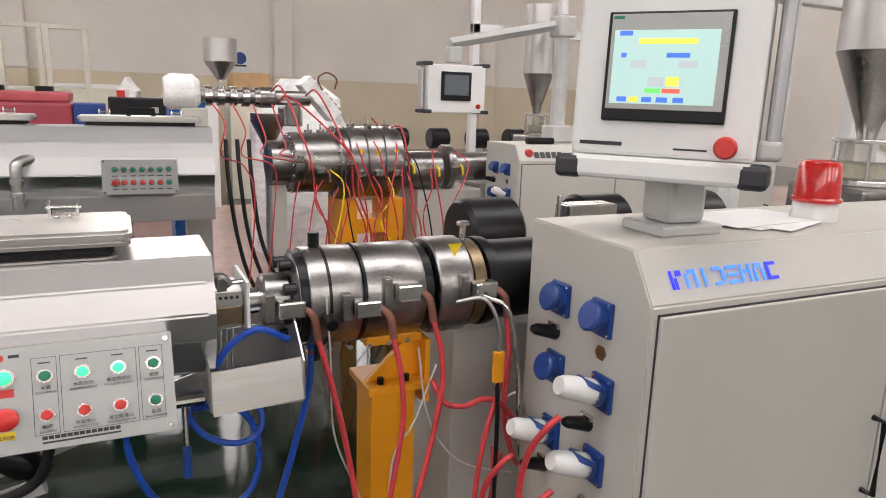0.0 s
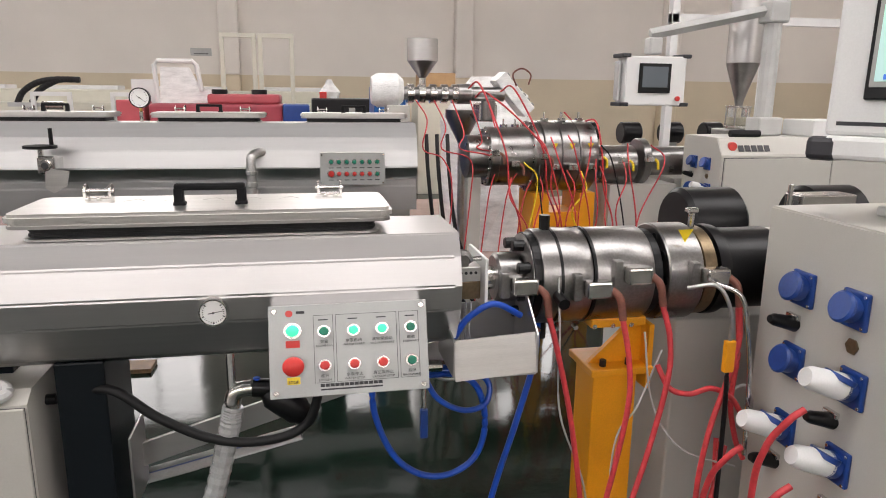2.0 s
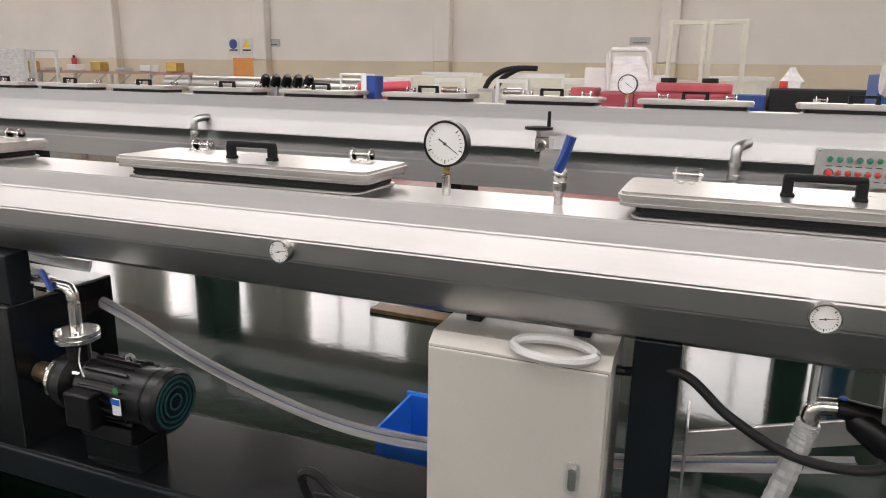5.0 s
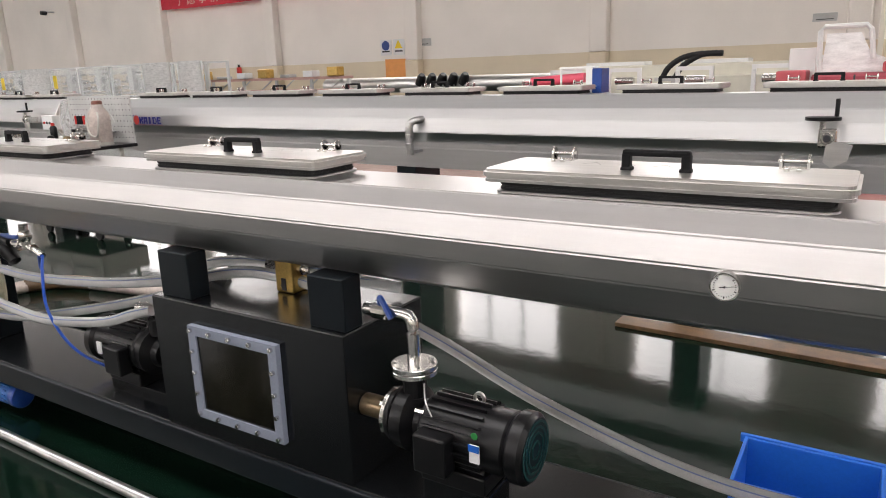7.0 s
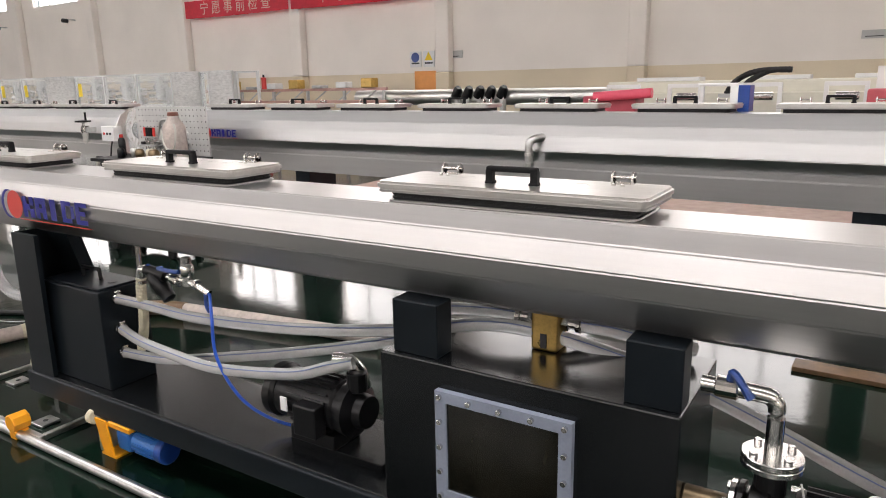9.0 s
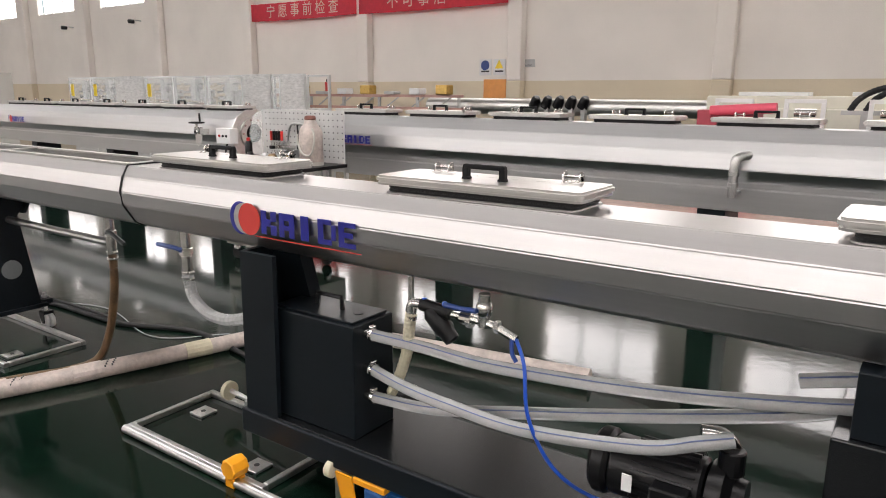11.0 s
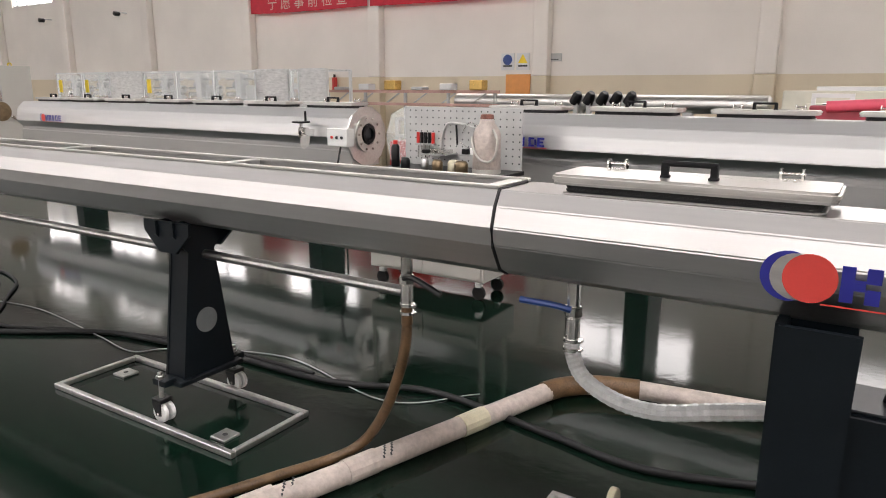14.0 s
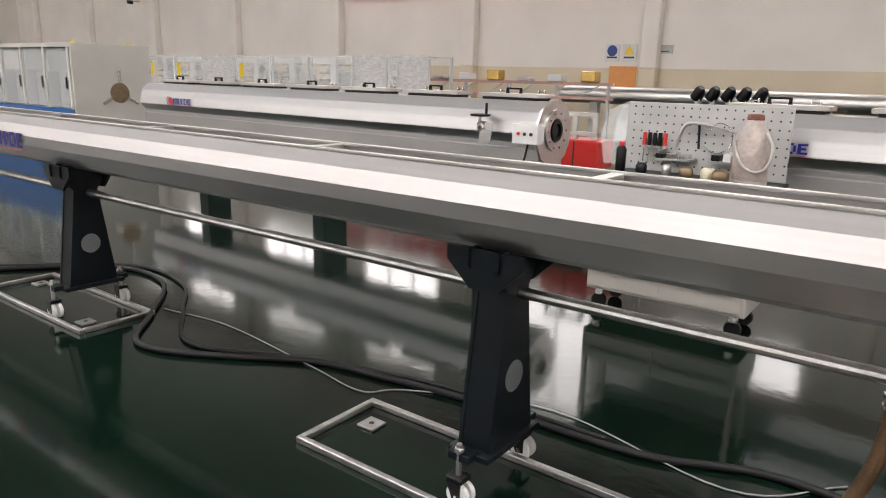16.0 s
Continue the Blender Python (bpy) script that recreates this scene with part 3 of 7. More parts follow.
# control box with push buttons, tilted upwards
def control_panel(m, w, h, cols, label, full=True):
    """A push-button box; built upright round the origin and laid in the pose m."""
    p = thing("control_panel", label, "control panel")
    part("housing", box(-w / 2 + 0.003, w / 2 - 0.003, 0.0, 0.075, -h / 2, h / 2, 0.004), STEEL if full else GREY, p)
    part("face_plate", box(-w / 2, w / 2, -0.004, 0.0, -h / 2, h / 2, 0.0015), PLATE, p, "silver face plate")
    k = w / 0.325

    def button(x, z, mat, r=0.0135, lit=False):
        part("collar", ring((x, -0.010, z), r * 0.72, r, 0.007, "y", 20), CHROME, p)
        part("button", turned([(-0.014, r * 0.55), (-0.012, r * 0.72), (-0.003, r * 0.74)], (x, 0, z), "y", 18), mat, p, smooth=True)

    def frame_lines(x0, x1, z0, z1):
        b = box(x0, x1, -0.0047, -0.0038, z0, z0 + 0.0008 * k)
        box(x0, x1, -0.0047, -0.0038, z1 - 0.0008 * k, z1, bm=b)
        box(x0, x0 + 0.0008 * k, -0.0047, -0.0038, z0, z1, bm=b)
        box(x1 - 0.0008 * k, x1, -0.0047, -0.0038, z0, z1, bm=b)
        part("printed_frame", b, INK, p)
    for sx in (-1, 1):
        for sz in (-1, 1):
            part("screw", cyl((sx * (w / 2 - 0.012), -0.0075, sz * (h / 2 - 0.012)), 0.0055, 0.004, "y", 12), CHROME, p)
    if full:
        X = [-0.115, -0.052, 0.008, 0.067, 0.127]
        zt, zb = 0.042, -0.034
        button(X[0], zt + 0.004, GREEN_LIT, 0.018)
        part("stop_button", turned([(-0.030, 0.016), (-0.026, 0.021), (-0.018, 0.022), (-0.014, 0.014), (-0.004, 0.014)], (X[0], 0, zb + 0.002), "y", 24), RED, p, "red mushroom stop button", True)
        part("tag", box(X[0] - 0.014, X[0] + 0.014, -0.0048, -0.0038, 0.008, 0.024), RED, p)
        part("tag", box(X[0] - 0.013, X[0] + 0.013, -0.0048, -0.0038, -0.073, -0.057), YELLOW2, p)
        lettering("STOP", 0.009, X[0], -0.0052, -0.068, INK, p)
        for x, a, b, u, v in ((X[1], GREEN_BTN, RED_BTN, "CLAMPING", "LOOSEN"), (X[2], GREEN_LIT, RED_BTN, "WATER START", "WATER STOP"),
                              (X[3], GREEN_LIT, RED_BTN, "VACUUM START", "VACUUM STOP"), (X[4], GREEN_BTN, GREEN_BTN, "FORWARD", "BACKWARD")):
            button(x, zt, a)
            button(x, zb, b)
            for cap, z in ((u, zt - 0.033), (v, zb - 0.033)):
                lettering(cap, 0.0068, x, -0.0046, z, INK, p)
        for x, u, v in ((X[1], "夹紧", "松开"), (X[2], "水泵启动", "水泵停止"), (X[3], "真空泵启动", "真空泵停止"), (X[4], "前进", "后退")):
            lettering(u, 0.0085, x, -0.0046, zt - 0.024, INK, p)
            lettering(v, 0.0085, x, -0.0046, zb - 0.024, INK, p)
            part("pictogram", box(x - 0.011, x + 0.009, -0.0046, -0.004, zt + 0.024, zt + 0.0265), INK, p)
        frame_lines(-0.073, -0.033, -0.073, 0.078)
        frame_lines(-0.028, 0.098, -0.073, 0.078)
        frame_lines(0.103, 0.144, -0.073, 0.078)
        part("maker_mark", cyl((-0.121, -0.0048, 0.084), 0.0075, 0.001, "y", 20, 0), LOGO_RED, p)
        part("maker_mark", box(-0.107, -0.09, -0.0046, -0.004, 0.083, 0.089), INK, p)
        for q in range(13):
            part("maker_line", box(-0.062 + q * 0.0098, -0.0535 + q * 0.0098, -0.0046, -0.004, -0.0825, -0.0755), INK, p)
        part("maker_line", box(-0.062, 0.065, -0.0046, -0.004, -0.090, -0.0865), INK, p)
    else:
        for c in range(cols):
            x = -w / 2 + 0.055 * k + c * (w - 0.095 * k) / (cols - 1)
            button(x, 0.035 * k, GREEN_BTN, 0.014 * k)
            button(x, -0.025 * k, RED_BTN if 0 < c < cols - 1 or c == 0 else GREEN_BTN, 0.014 * k if c else 0.02 * k)
            part("caption", box(x - 0.012 * k, x + 0.012 * k, -0.0046, -0.004, 0.003 * k, 0.007 * k), INK, p)
            part("caption", box(x - 0.012 * k, x + 0.012 * k, -0.0046, -0.004, -0.058 * k, -0.054 * k), INK, p)
    p.matrix_basis = m
    return p


control_panel(pose(-0.088, 1.341, 0.953, -17, 0, 0) @ Matrix.Diagonal((1, 1, 0.91, 1)), 0.325, 0.205, 5, "tilted push-button box with green and red lamps on the tank side")
control_panel(pose(0.125, 4.13, 1.02, 0, 0, 0), 0.385, 0.19, 7, "small grey push-button panel on the far tank", False)
part("panel_bracket", box(-0.2, 0.02, 1.40, 1.46, 0.90, 0.95, 0.004), STEEL, tank)

# electrical box with an oval handle
eb = thing("junction_box", "cream steel electrical box hanging under the tank", "electrical box", (-0.96, 1.54, 0.36))
part("body", prism([(1.437, 0.37), (1.437, 0.835), (1.47, 0.858), (1.66, 0.858), (1.66, 0.37)], -1.17, -0.743), CREAM, eb)
part("door", box(-1.166, -0.747, 1.427, 1.435, 0.375, 0.83, 0.003), CREAM, eb)
lt = moved(slab(-0.014, 0.014, -0.042, 0.042, 0, 0.010, 0.012, 0.003), Matrix.Translation((-0.808, 1.427, 0.570)) @ pose(0, 0, 0, 90))
latch = part("latch", lt, PLATE, eb, "chrome swing latch")
part("latch_grip", moved(slab(-0.009, 0.009, -0.024, 0.034, 0, 0.004, 0.008, 0.001), Matrix.Translation((-0.808, 1.417, 0.566)) @ pose(0, 0, 0, 90)), CHROME, latch)
part("gasket", box(-1.1655, -0.7475, 1.434, 1.4375, 0.3755, 0.8295), INK, eb, "thin dark door gasket")
ov = bmesh.new()
loop = [(-0.872 + 0.092 * math.cos(a), 1.447 + 0.024 * math.sin(a), 0.862 + 0.016 * math.sin(a)) for a in np.linspace(0, 2 * math.pi, 25)]
tube(loop, 0.0125, 8, False, ov)
part("handle", ov, GREY, eb, "oval pale grey plastic handle", True)
part("gland", cyl((-0.757, 1.54, 0.80), 0.012, 0.035, "x", 10), BLACK, eb)
for x in (-1.1, -0.83):
    part("hanger", box(x - 0.02, x + 0.02, 1.56, 1.60, 0.858, 0.90, 0.003), ANTHRACITE, eb)


def hose(name, pts, r, mat, label, category="hose", corrugated=0.0, stripe=None, step=8):
    if stripe is None:
        return solo(name, tube(pts, r, 10, True, None, step, corrugated), mat, label, category, smooth=not corrugated)
    t = thing(name, label, category, tuple(pts[0]))
    part("sleeve", tube(pts, r, 12, True, None, step, corrugated), mat, t, smooth=not corrugated)
    up = [(x, y - r * 0.75, z + r * 0.66) for x, y, z in pts]
    part("stripe", tube(up, r * 0.12, 5, True, None, step), stripe, t)
    return t


def clamp(x, y, z, r, axis, parent):
    c = part("hose_clamp", ring((x, y, z), r, r + 0.003, 0.012, axis, 18), CHROME, parent)
    part("clamp_screw", box(x - 0.006, x + 0.012, y - 0.012, y + 0.012, z + r + 0.001, z + r + 0.013, 0.003) if axis == "x" else box(x + r, x + r + 0.012, y - 0.012, y + 0.012, z, z + 0.012, 0.003), CHROME, c)


def strainer(x, y, z, side, label):
    """A slanted black strainer with blue plugs on steel pipe fittings, under the tank."""
    s = thing("strainer", label, "valve", (x, y, 0.89))
    part("riser", cyl((x, y, z + 0.02), 0.010, 0.89 - z - 0.01, "z", 12), CHROME, s)
    part("elbow", tube([(x, y, z - 0.035), (x, y, z + 0.0), (x + 0.012, y, z + 0.022), (x + 0.045, y, z + 0.027)], 0.019, 12), CHROME, s, smooth=True)
    part("strainer_body", tube([(x + 0.045, y, z + 0.027), (x + 0.16, y, z + 0.015)], 0.022, 12, False), BLACK, s, smooth=True)
    bd = turned([(0, 0.02), (0.02, 0.034), (0.09, 0.034), (0.1, 0.028), (0.13, 0.026), (0.135, 0.015)], (0, 0, 0), "z", 16)
    part("bowl", moved(bd, Matrix.Translation((x + 0.075, y, z + 0.02)) @ Matrix.Rotation(radians(135 if side > 0 else 130), 4, "Y")), BLACK, s, smooth=True)
    for q in (0.055, 0.135):
        part("plug", cyl((x + q, y, z + 0.035), 0.008, 0.016, "z", 10), BLUE_HOSE, s, "blue plug")
    if side > 0:
        part("pipe", tube([(x + 0.16, y, z + 0.015), (x + 0.30, y, z + 0.01), (x + 0.40, y, z - 0.02)], 0.013, 10), CHROME, s)
        part("tee", cyl((x + 0.20, y, z + 0.012), 0.022, 0.04, "x", 14), CHROME, s)
        part("tee", cyl((x + 0.285, y, z - 0.005), 0.019, 0.11, "z", 14), CHROME, s)
        part("lever", tube([(x + 0.27, y - 0.025, z + 0.052), (x + 0.22, y - 0.028, z + 0.05), (x + 0.155, y - 0.028, z + 0.052)], 0.009, 8), BLUE, s, "blue valve lever")
        part("union_nut", cyl((x + 0.225, y, z + 0.008), 0.025, 0.018, "x", 6), CHROME, s)
        part("union_nut", cyl((x + 0.325, y, z + 0.006), 0.021, 0.016, "x", 6), CHROME, s)
        part("ball_body", turned([(0, 0.018), (0.01, 0.026), (0.04, 0.026), (0.05, 0.018)], (x + 0.285, y, z + 0.03), "z", 16), CHROME, s, smooth=True)
        part("drain_lever", tube([(x + 0.39, y - 0.01, z - 0.02), (x + 0.395, y - 0.015, z - 0.06), (x + 0.41, y - 0.015, z - 0.085)], 0.007, 8), BLUE, s, "small blue drain lever")
    return s


strainer(-0.345, 1.50, 0.785, -1, "black plastic strainer on a steel elbow under the tank")
strainer(-4.65, 1.50, 0.78, 1, "black plastic strainer with steel valve under the tank")
hose("drain_hose", [(-0.345, 1.50, 0.77), (-0.355, 1.50, 0.72), (-0.39, 1.49, 0.58), (-0.44, 1.48, 0.42), (-0.50, 1.48, 0.275)], 0.024, CLEAR_HOSE, "milky ribbed plastic drain hose", corrugated=0.04, step=12)
hose("buff_hose", [(-4.65, 1.50, 0.77), (-4.66, 1.50, 0.70), (-4.675, 1.51, 0.63), (-4.72, 1.53, 0.53), (-4.78, 1.55, 0.43)], 0.02, BUFF_HOSE, "ribbed buff plastic hose under the tank", corrugated=0.05, step=10)
hose("black_cable", [(-0.72, 1.54, 0.80), (-0.60, 1.49, 0.835), (-0.50, 1.485, 0.76), (-0.38, 1.48, 0.70), (-0.26, 1.48, 0.69), (-0.18, 1.47, 0.73), (-0.15, 1.45, 0.83), (-0.15, 1.42, 0.90)], 0.011, RUBBER, "thick black power cable drooping under the tank", "cable")
br = thing("support_strut", "slanting perforated steel angle under the tank", "bracket", (-0.56, 1.62, 0.6))
part("angle", prism([(-0.575, 0.575), (-0.575, 0.635), (0.17, 0.86), (0.17, 0.80)], 1.62, 1.626, "y"), STEEL, br)
part("flange", box(-0.58, -0.574, 1.52, 1.66, 0.52, 0.70, 0.002), STEEL, br)
part("conduit", tube([(-0.57, 1.64, 0.62), (-0.3, 1.64, 0.70), (0.0, 1.64, 0.79)], 0.013, 8), GALV, br)

# pumps
def pump(x, y, z, flip, label):
    """A black centrifugal pump: ribbed motor with terminal box and fan cowl, volute, flange and elbow pipe."""
    p = thing("pump", label, "pump", (x, y, z - 0.14))
    s = -1 if flip else 1
    mt = cyl((min(x, x + s * 0.26), y, z), 0.088, 0.26, "x", 36, 0.008)
    part("motor_casing", mt, BLACK, p, smooth=True)
    for k in range(22):
        a = 2 * math.pi * k / 22
        fb = box(min(x + s * 0.02, x + s * 0.19), max(x + s * 0.02, x + s * 0.19), -0.003, 0.003, 0.085, 0.099)
        part("fin", moved(fb, Matrix.Translation((0, y, z)) @ Matrix.Rotation(a, 4, "X")), BLACK, p)
    x2 = x + s * 0.26
    part("fan_cowl", cyl((min(x2, x2 + s * 0.055), y, z), 0.097, 0.055, "x", 36, 0.012), BLACK, p, smooth=True)
    gr = ring((x2 + s * 0.0555, y, z), 0.02, 0.026, 0.002, "x", 24)
    for q in (0.042, 0.058, 0.074):
        ring((x2 + s * 0.0555, y, z), q, q + 0.006, 0.002, "x", 24, gr)
    part("grille", gr, material("dark_green_grille", (0.01, 0.06, 0.06), 0.4), p)
    part("terminal_box", box(x + s * 0.07 - 0.05, x + s * 0.07 + 0.05, y - 0.135, y - 0.08, z - 0.075, z + 0.035, 0.006), BLACK, p)
    part("sticker", box(x + s * 0.19 - 0.014, x + s * 0.19 + 0.014, y - 0.104, y - 0.0985, z - 0.02, z + 0.03), PAPER, p, "small white and blue label")
    part("volute", turned([(0, 0.05), (0.01, 0.09), (0.05, 0.095), (0.07, 0.06), (0.1, 0.055)], (x - (0.1 if s > 0 else 0), y, z), "x", 28), BLACK, p, smooth=True)
    xv = x - s * 0.055
    part("neck", cyl((xv, y, z + 0.07), 0.035, 0.07, "z", 16), BLACK, p)
    part("foot", box(min(x, x + s * 0.2), max(x, x + s * 0.2), y - 0.07, y + 0.07, z - 0.14, z - 0.085, 0.006), BLACK, p)
    return p, xv


p1, xv = pump(-2.31, 1.48, 0.50, False, "black pump with ribbed motor on the tray")
part("flange", cyl((xv, 1.48, 0.64), 0.066, 0.014, "z", 24), CHROME, p1, "steel pipe flange")
part("flange", cyl((xv, 1.48, 0.656), 0.066, 0.014, "z", 24), CHROME, p1)
for k in range(4):
    a = math.pi / 4 + k * math.pi / 2
    part("bolt", cyl((xv + 0.05 * math.cos(a), 1.48 + 0.05 * math.sin(a), 0.668), 0.009, 0.012, "z", 6), CHROME, p1)
part("pipe", tube([(xv, 1.48, 0.66), (xv, 1.48, 0.77), (xv - 0.008, 1.48, 0.795), (xv - 0.03, 1.48, 0.805), (xv - 0.16, 1.48, 0.805)], 0.019, 12), CHROME, p1, "steel elbow pipe", True)
part("suction_pipe", cyl((-2.55, 1.48, 0.50), 0.034, 0.12, "x", 20), BRONZE, p1, "dull steel suction pipe", True)
part("suction_flange", cyl((-2.445, 1.48, 0.50), 0.075, 0.014, "x", 28), CHROME, p1)
part("suction_flange", cyl((-2.428, 1.48, 0.50), 0.078, 0.014, "x", 28), BLACK, p1)
for k in range(4):
    a = math.pi / 4 + k * math.pi / 2
    part("bolt", cyl((-2.458, 1.48 + 0.058 * math.cos(a), 0.50 + 0.058 * math.sin(a)), 0.010, 0.06, "x", 6), CHROME, p1)
    part("volute_bolt", cyl((-2.325, 1.48 + 0.085 * math.cos(a), 0.50 + 0.085 * math.sin(a)), 0.008, 0.03, "x", 6), CHROME, p1)
part("tie_wire", tube([(-2.30, 1.43, 0.64), (-2.285, 1.41, 0.60), (-2.26, 1.40, 0.565)], 0.0025, 6), GALV, p1)
part("sticker_band", box(-2.136, -2.104, 1.3745, 1.3755, 0.512, 0.531), BLUE_CRATE, p1, "blue band of the label")
part("green_seal", moved(cyl((0, 0, 0), 0.010, 0.002, "y", 16), Matrix.Translation((-2.12, 1.379, 0.555))), SCREEN_GREEN, p1, "round green seal")
part("eye_bolt", ring((-2.16, 1.48, 0.606), 0.010, 0.018, 0.008, "y", 16), GALV, p1)
part("valve_body", cyl((xv - 0.13, 1.48, 0.805), 0.025, 0.05, "x", 14), CHROME, p1)
part("lever", tube([(xv - 0.10, 1.47, 0.83), (xv - 0.09, 1.46, 0.85), (xv - 0.05, 1.45, 0.80)], 0.009, 6), BLUE, p1, "dark blue valve lever")
p2, xv2 = pump(-3.68, 1.56, 0.43, True, "black pump motor beside the reservoir")
part("riser", tube([(xv2, 1.60, 0.50), (xv2, 1.58, 0.56), (xv2 - 0.03, 1.56, 0.60), (xv2 - 0.08, 1.54, 0.605)], 0.022, 10), CHROME, p2, "steel elbow", True)
part("stool", box(-3.89, -3.49, 1.50, 1.64, 0.262, 0.291, 0.003), BLACK_PAINT, p2)
part("stool", box(-2.31, -2.1, 1.42, 1.54, 0.262, 0.361, 0.004), BLACK_PAINT, p1)

# small water tank at the frame's end
wt = thing("filter_tank", "dark grey steel filter box with a handled lid", "tank", (-5.07, 1.55, 0.262))
part("body", box(-5.285, -4.86, 1.44, 1.66, 0.262, 0.69, 0.005), ANTHRACITE, wt)
part("lid", box(-5.27, -4.875, 1.455, 1.645, 0.69, 0.70, 0.003), ANTHRACITE, wt)
part("handle", tube([(-5.14, 1.55, 0.70), (-5.135, 1.55, 0.745), (-5.015, 1.55, 0.745), (-5.01, 1.55, 0.70)], 0.009, 8, False), BLACK, wt)
part("filler_hole", cyl((-4.93, 1.55, 0.7), 0.018, 0.002, "z", 16, 0), INK, wt)
for z, y in ((0.655, 1.50), (0.525, 1.50), (0.42, 1.50)):
    part("nozzle", cyl((-4.86, y, z), 0.016, 0.05, "x", 12), CHROME, wt)
    clamp(-4.825, y, z, 0.021, "x", wt)
ST = HOSE_STRIPE
hose("water_hose", [(-4.83, 1.50, 0.655), (-4.6, 1.50, 0.657), (-4.32, 1.50, 0.655), (-3.85, 1.52, 0.69), (-3.43, 1.55, 0.75), (-3.1, 1.62, 0.80), (-2.75, 1.72, 0.72), (-2.47, 1.76, 0.62), (-2.1, 1.75, 0.49), (-1.67, 1.75, 0.385), (-1.3, 1.75, 0.375), (-0.76, 1.74, 0.45), (-0.2, 1.72, 0.58)], 0.021, CLEAR_HOSE, "long milky clear hose with a dark stripe", stripe=ST)
hose("water_hose", [(-4.83, 1.50, 0.525), (-4.65, 1.47, 0.51), (-4.46, 1.46, 0.50), (-4.2, 1.46, 0.495), (-3.85, 1.48, 0.54), (-3.7, 1.51, 0.585), (-3.62, 1.54, 0.605)], 0.021, CLEAR_HOSE, "milky clear hose running to the pump", stripe=ST)
hose("water_hose", [(-4.83, 1.50, 0.42), (-4.6, 1.54, 0.42), (-4.28, 1.58, 0.48), (-3.9, 1.60, 0.57), (-3.5, 1.62, 0.68), (-3.3, 1.65, 0.76)], 0.021, CLEAR_HOSE, "milky clear hose behind the pump", stripe=ST)
hose("air_hose", [(-4.25, 1.50, 0.76), (-4.2, 1.46, 0.70), (-4.17, 1.44, 0.55), (-4.10, 1.47, 0.40), (-4.0, 1.53, 0.31), (-3.85, 1.60, 0.275), (-3.55, 1.66, 0.272)], 0.006, BLUE_HOSE, "thin blue air hose hanging onto the tray")
bp = thing("brass_valve", "square brass valve body standing on the reservoir", "valve", (-2.985, 1.66, 0.742))
part("body", box(-3.025, -2.945, 1.62, 1.70, 0.742, 0.868, 0.008), BRASS, bp)
part("slot", box(-2.995, -2.975, 1.617, 1.6205, 0.752, 0.795, 0.001), INK, bp)
for sx in (-1, 1):
    part("fitting", cyl((-2.985 + (0.04 if sx > 0 else -0.11), 1.66, 0.825), 0.017, 0.07, "x", 14), CHROME, bp)
    part("nut", cyl((-2.985 + (0.04 if sx > 0 else -0.062), 1.66, 0.825), 0.024, 0.022, "x", 6), CHROME, bp)
    clamp(-2.985 + (0.085 if sx > 0 else -0.10), 1.66, 0.825, 0.021, "x", bp)
hose("water_hose", [(-2.885, 1.66, 0.825), (-2.80, 1.67, 0.822), (-2.70, 1.70, 0.80), (-2.6, 1.76, 0.775)], 0.02, CLEAR_HOSE, "short milky hose on the reservoir", stripe=ST)
hose("water_hose", [(-3.085, 1.66, 0.825), (-3.2, 1.66, 0.82), (-3.35, 1.66, 0.80), (-3.5, 1.66, 0.76)], 0.02, CLEAR_HOSE, "short milky hose on the reservoir", stripe=ST)

cr = thing("crate", "empty blue plastic crate on the floor", "crate", (-1.4, 2.2, 0))
part("floor_pan", box(-1.60, -1.2, 2.0, 2.3, 0, 0.01), BLUE_CRATE, cr)
for a in ((-1.60, -1.2, 2.0, 2.012), (-1.60, -1.2, 2.288, 2.30), (-1.60, -1.588, 2.012, 2.288), (-1.212, -1.2, 2.012, 2.288)):
    part("side", box(*a, 0.01, 0.24, 0.002), BLUE_CRATE, cr)
for a in ((-1.615, -1.185, 1.985, 2.0), (-1.615, -1.185, 2.3, 2.315)):
    part("rim", box(*a, 0.215, 0.245, 0.003), BLUE_CRATE, cr)
hose("black_pipe", [(-1.55, 1.5, 0.28), (-1.45, 1.5, 0.29), (-1.33, 1.5, 0.31), (-1.2, 1.5, 0.30), (-1.05, 1.5, 0.29)], 0.017, BLACK, "black rubber pipe lying on the tray")
cb = thing("bent_pipe", "black bent steel pipe standing on the tray", "pipe", (-1.55, 1.49, 0.262))
part("bend", tube([(-1.52, 1.47, 0.262), (-1.56, 1.47, 0.36), (-1.52, 1.47, 0.385), (-1.45, 1.48, 0.33), (-1.3, 1.48, 0.31)], 0.014, 8), BLACK, cb, smooth=True)

# drive under the frame end
dr = thing("travel_drive", "blue gear motor on an orange bracket under the frame", "motor", (-4.75, 1.45, 0))
part("bracket", prism([(-4.90, 0.16), (-4.825, 0.16), (-4.795, 0.012), (-4.86, 0.012)], 1.372, 1.380, "y"), YELLOW, dr, "orange steel bracket")
part("bracket_foot", box(-4.88, -4.78, 1.372, 1.45, 0.0, 0.012, 0.002), YELLOW, dr)
part("bracket_arm", box(-4.825, -4.68, 1.380, 1.44, 0.135, 0.158, 0.004), YELLOW, dr)
part("gear_box", box(-4.78, -4.69, 1.385, 1.47, 0.045, 0.132, 0.012), BLUE_PAINT, dr)
part("motor", cyl((-4.69, 1.43, 0.088), 0.046, 0.17, "x", 20), BLUE_PAINT, dr, smooth=True)
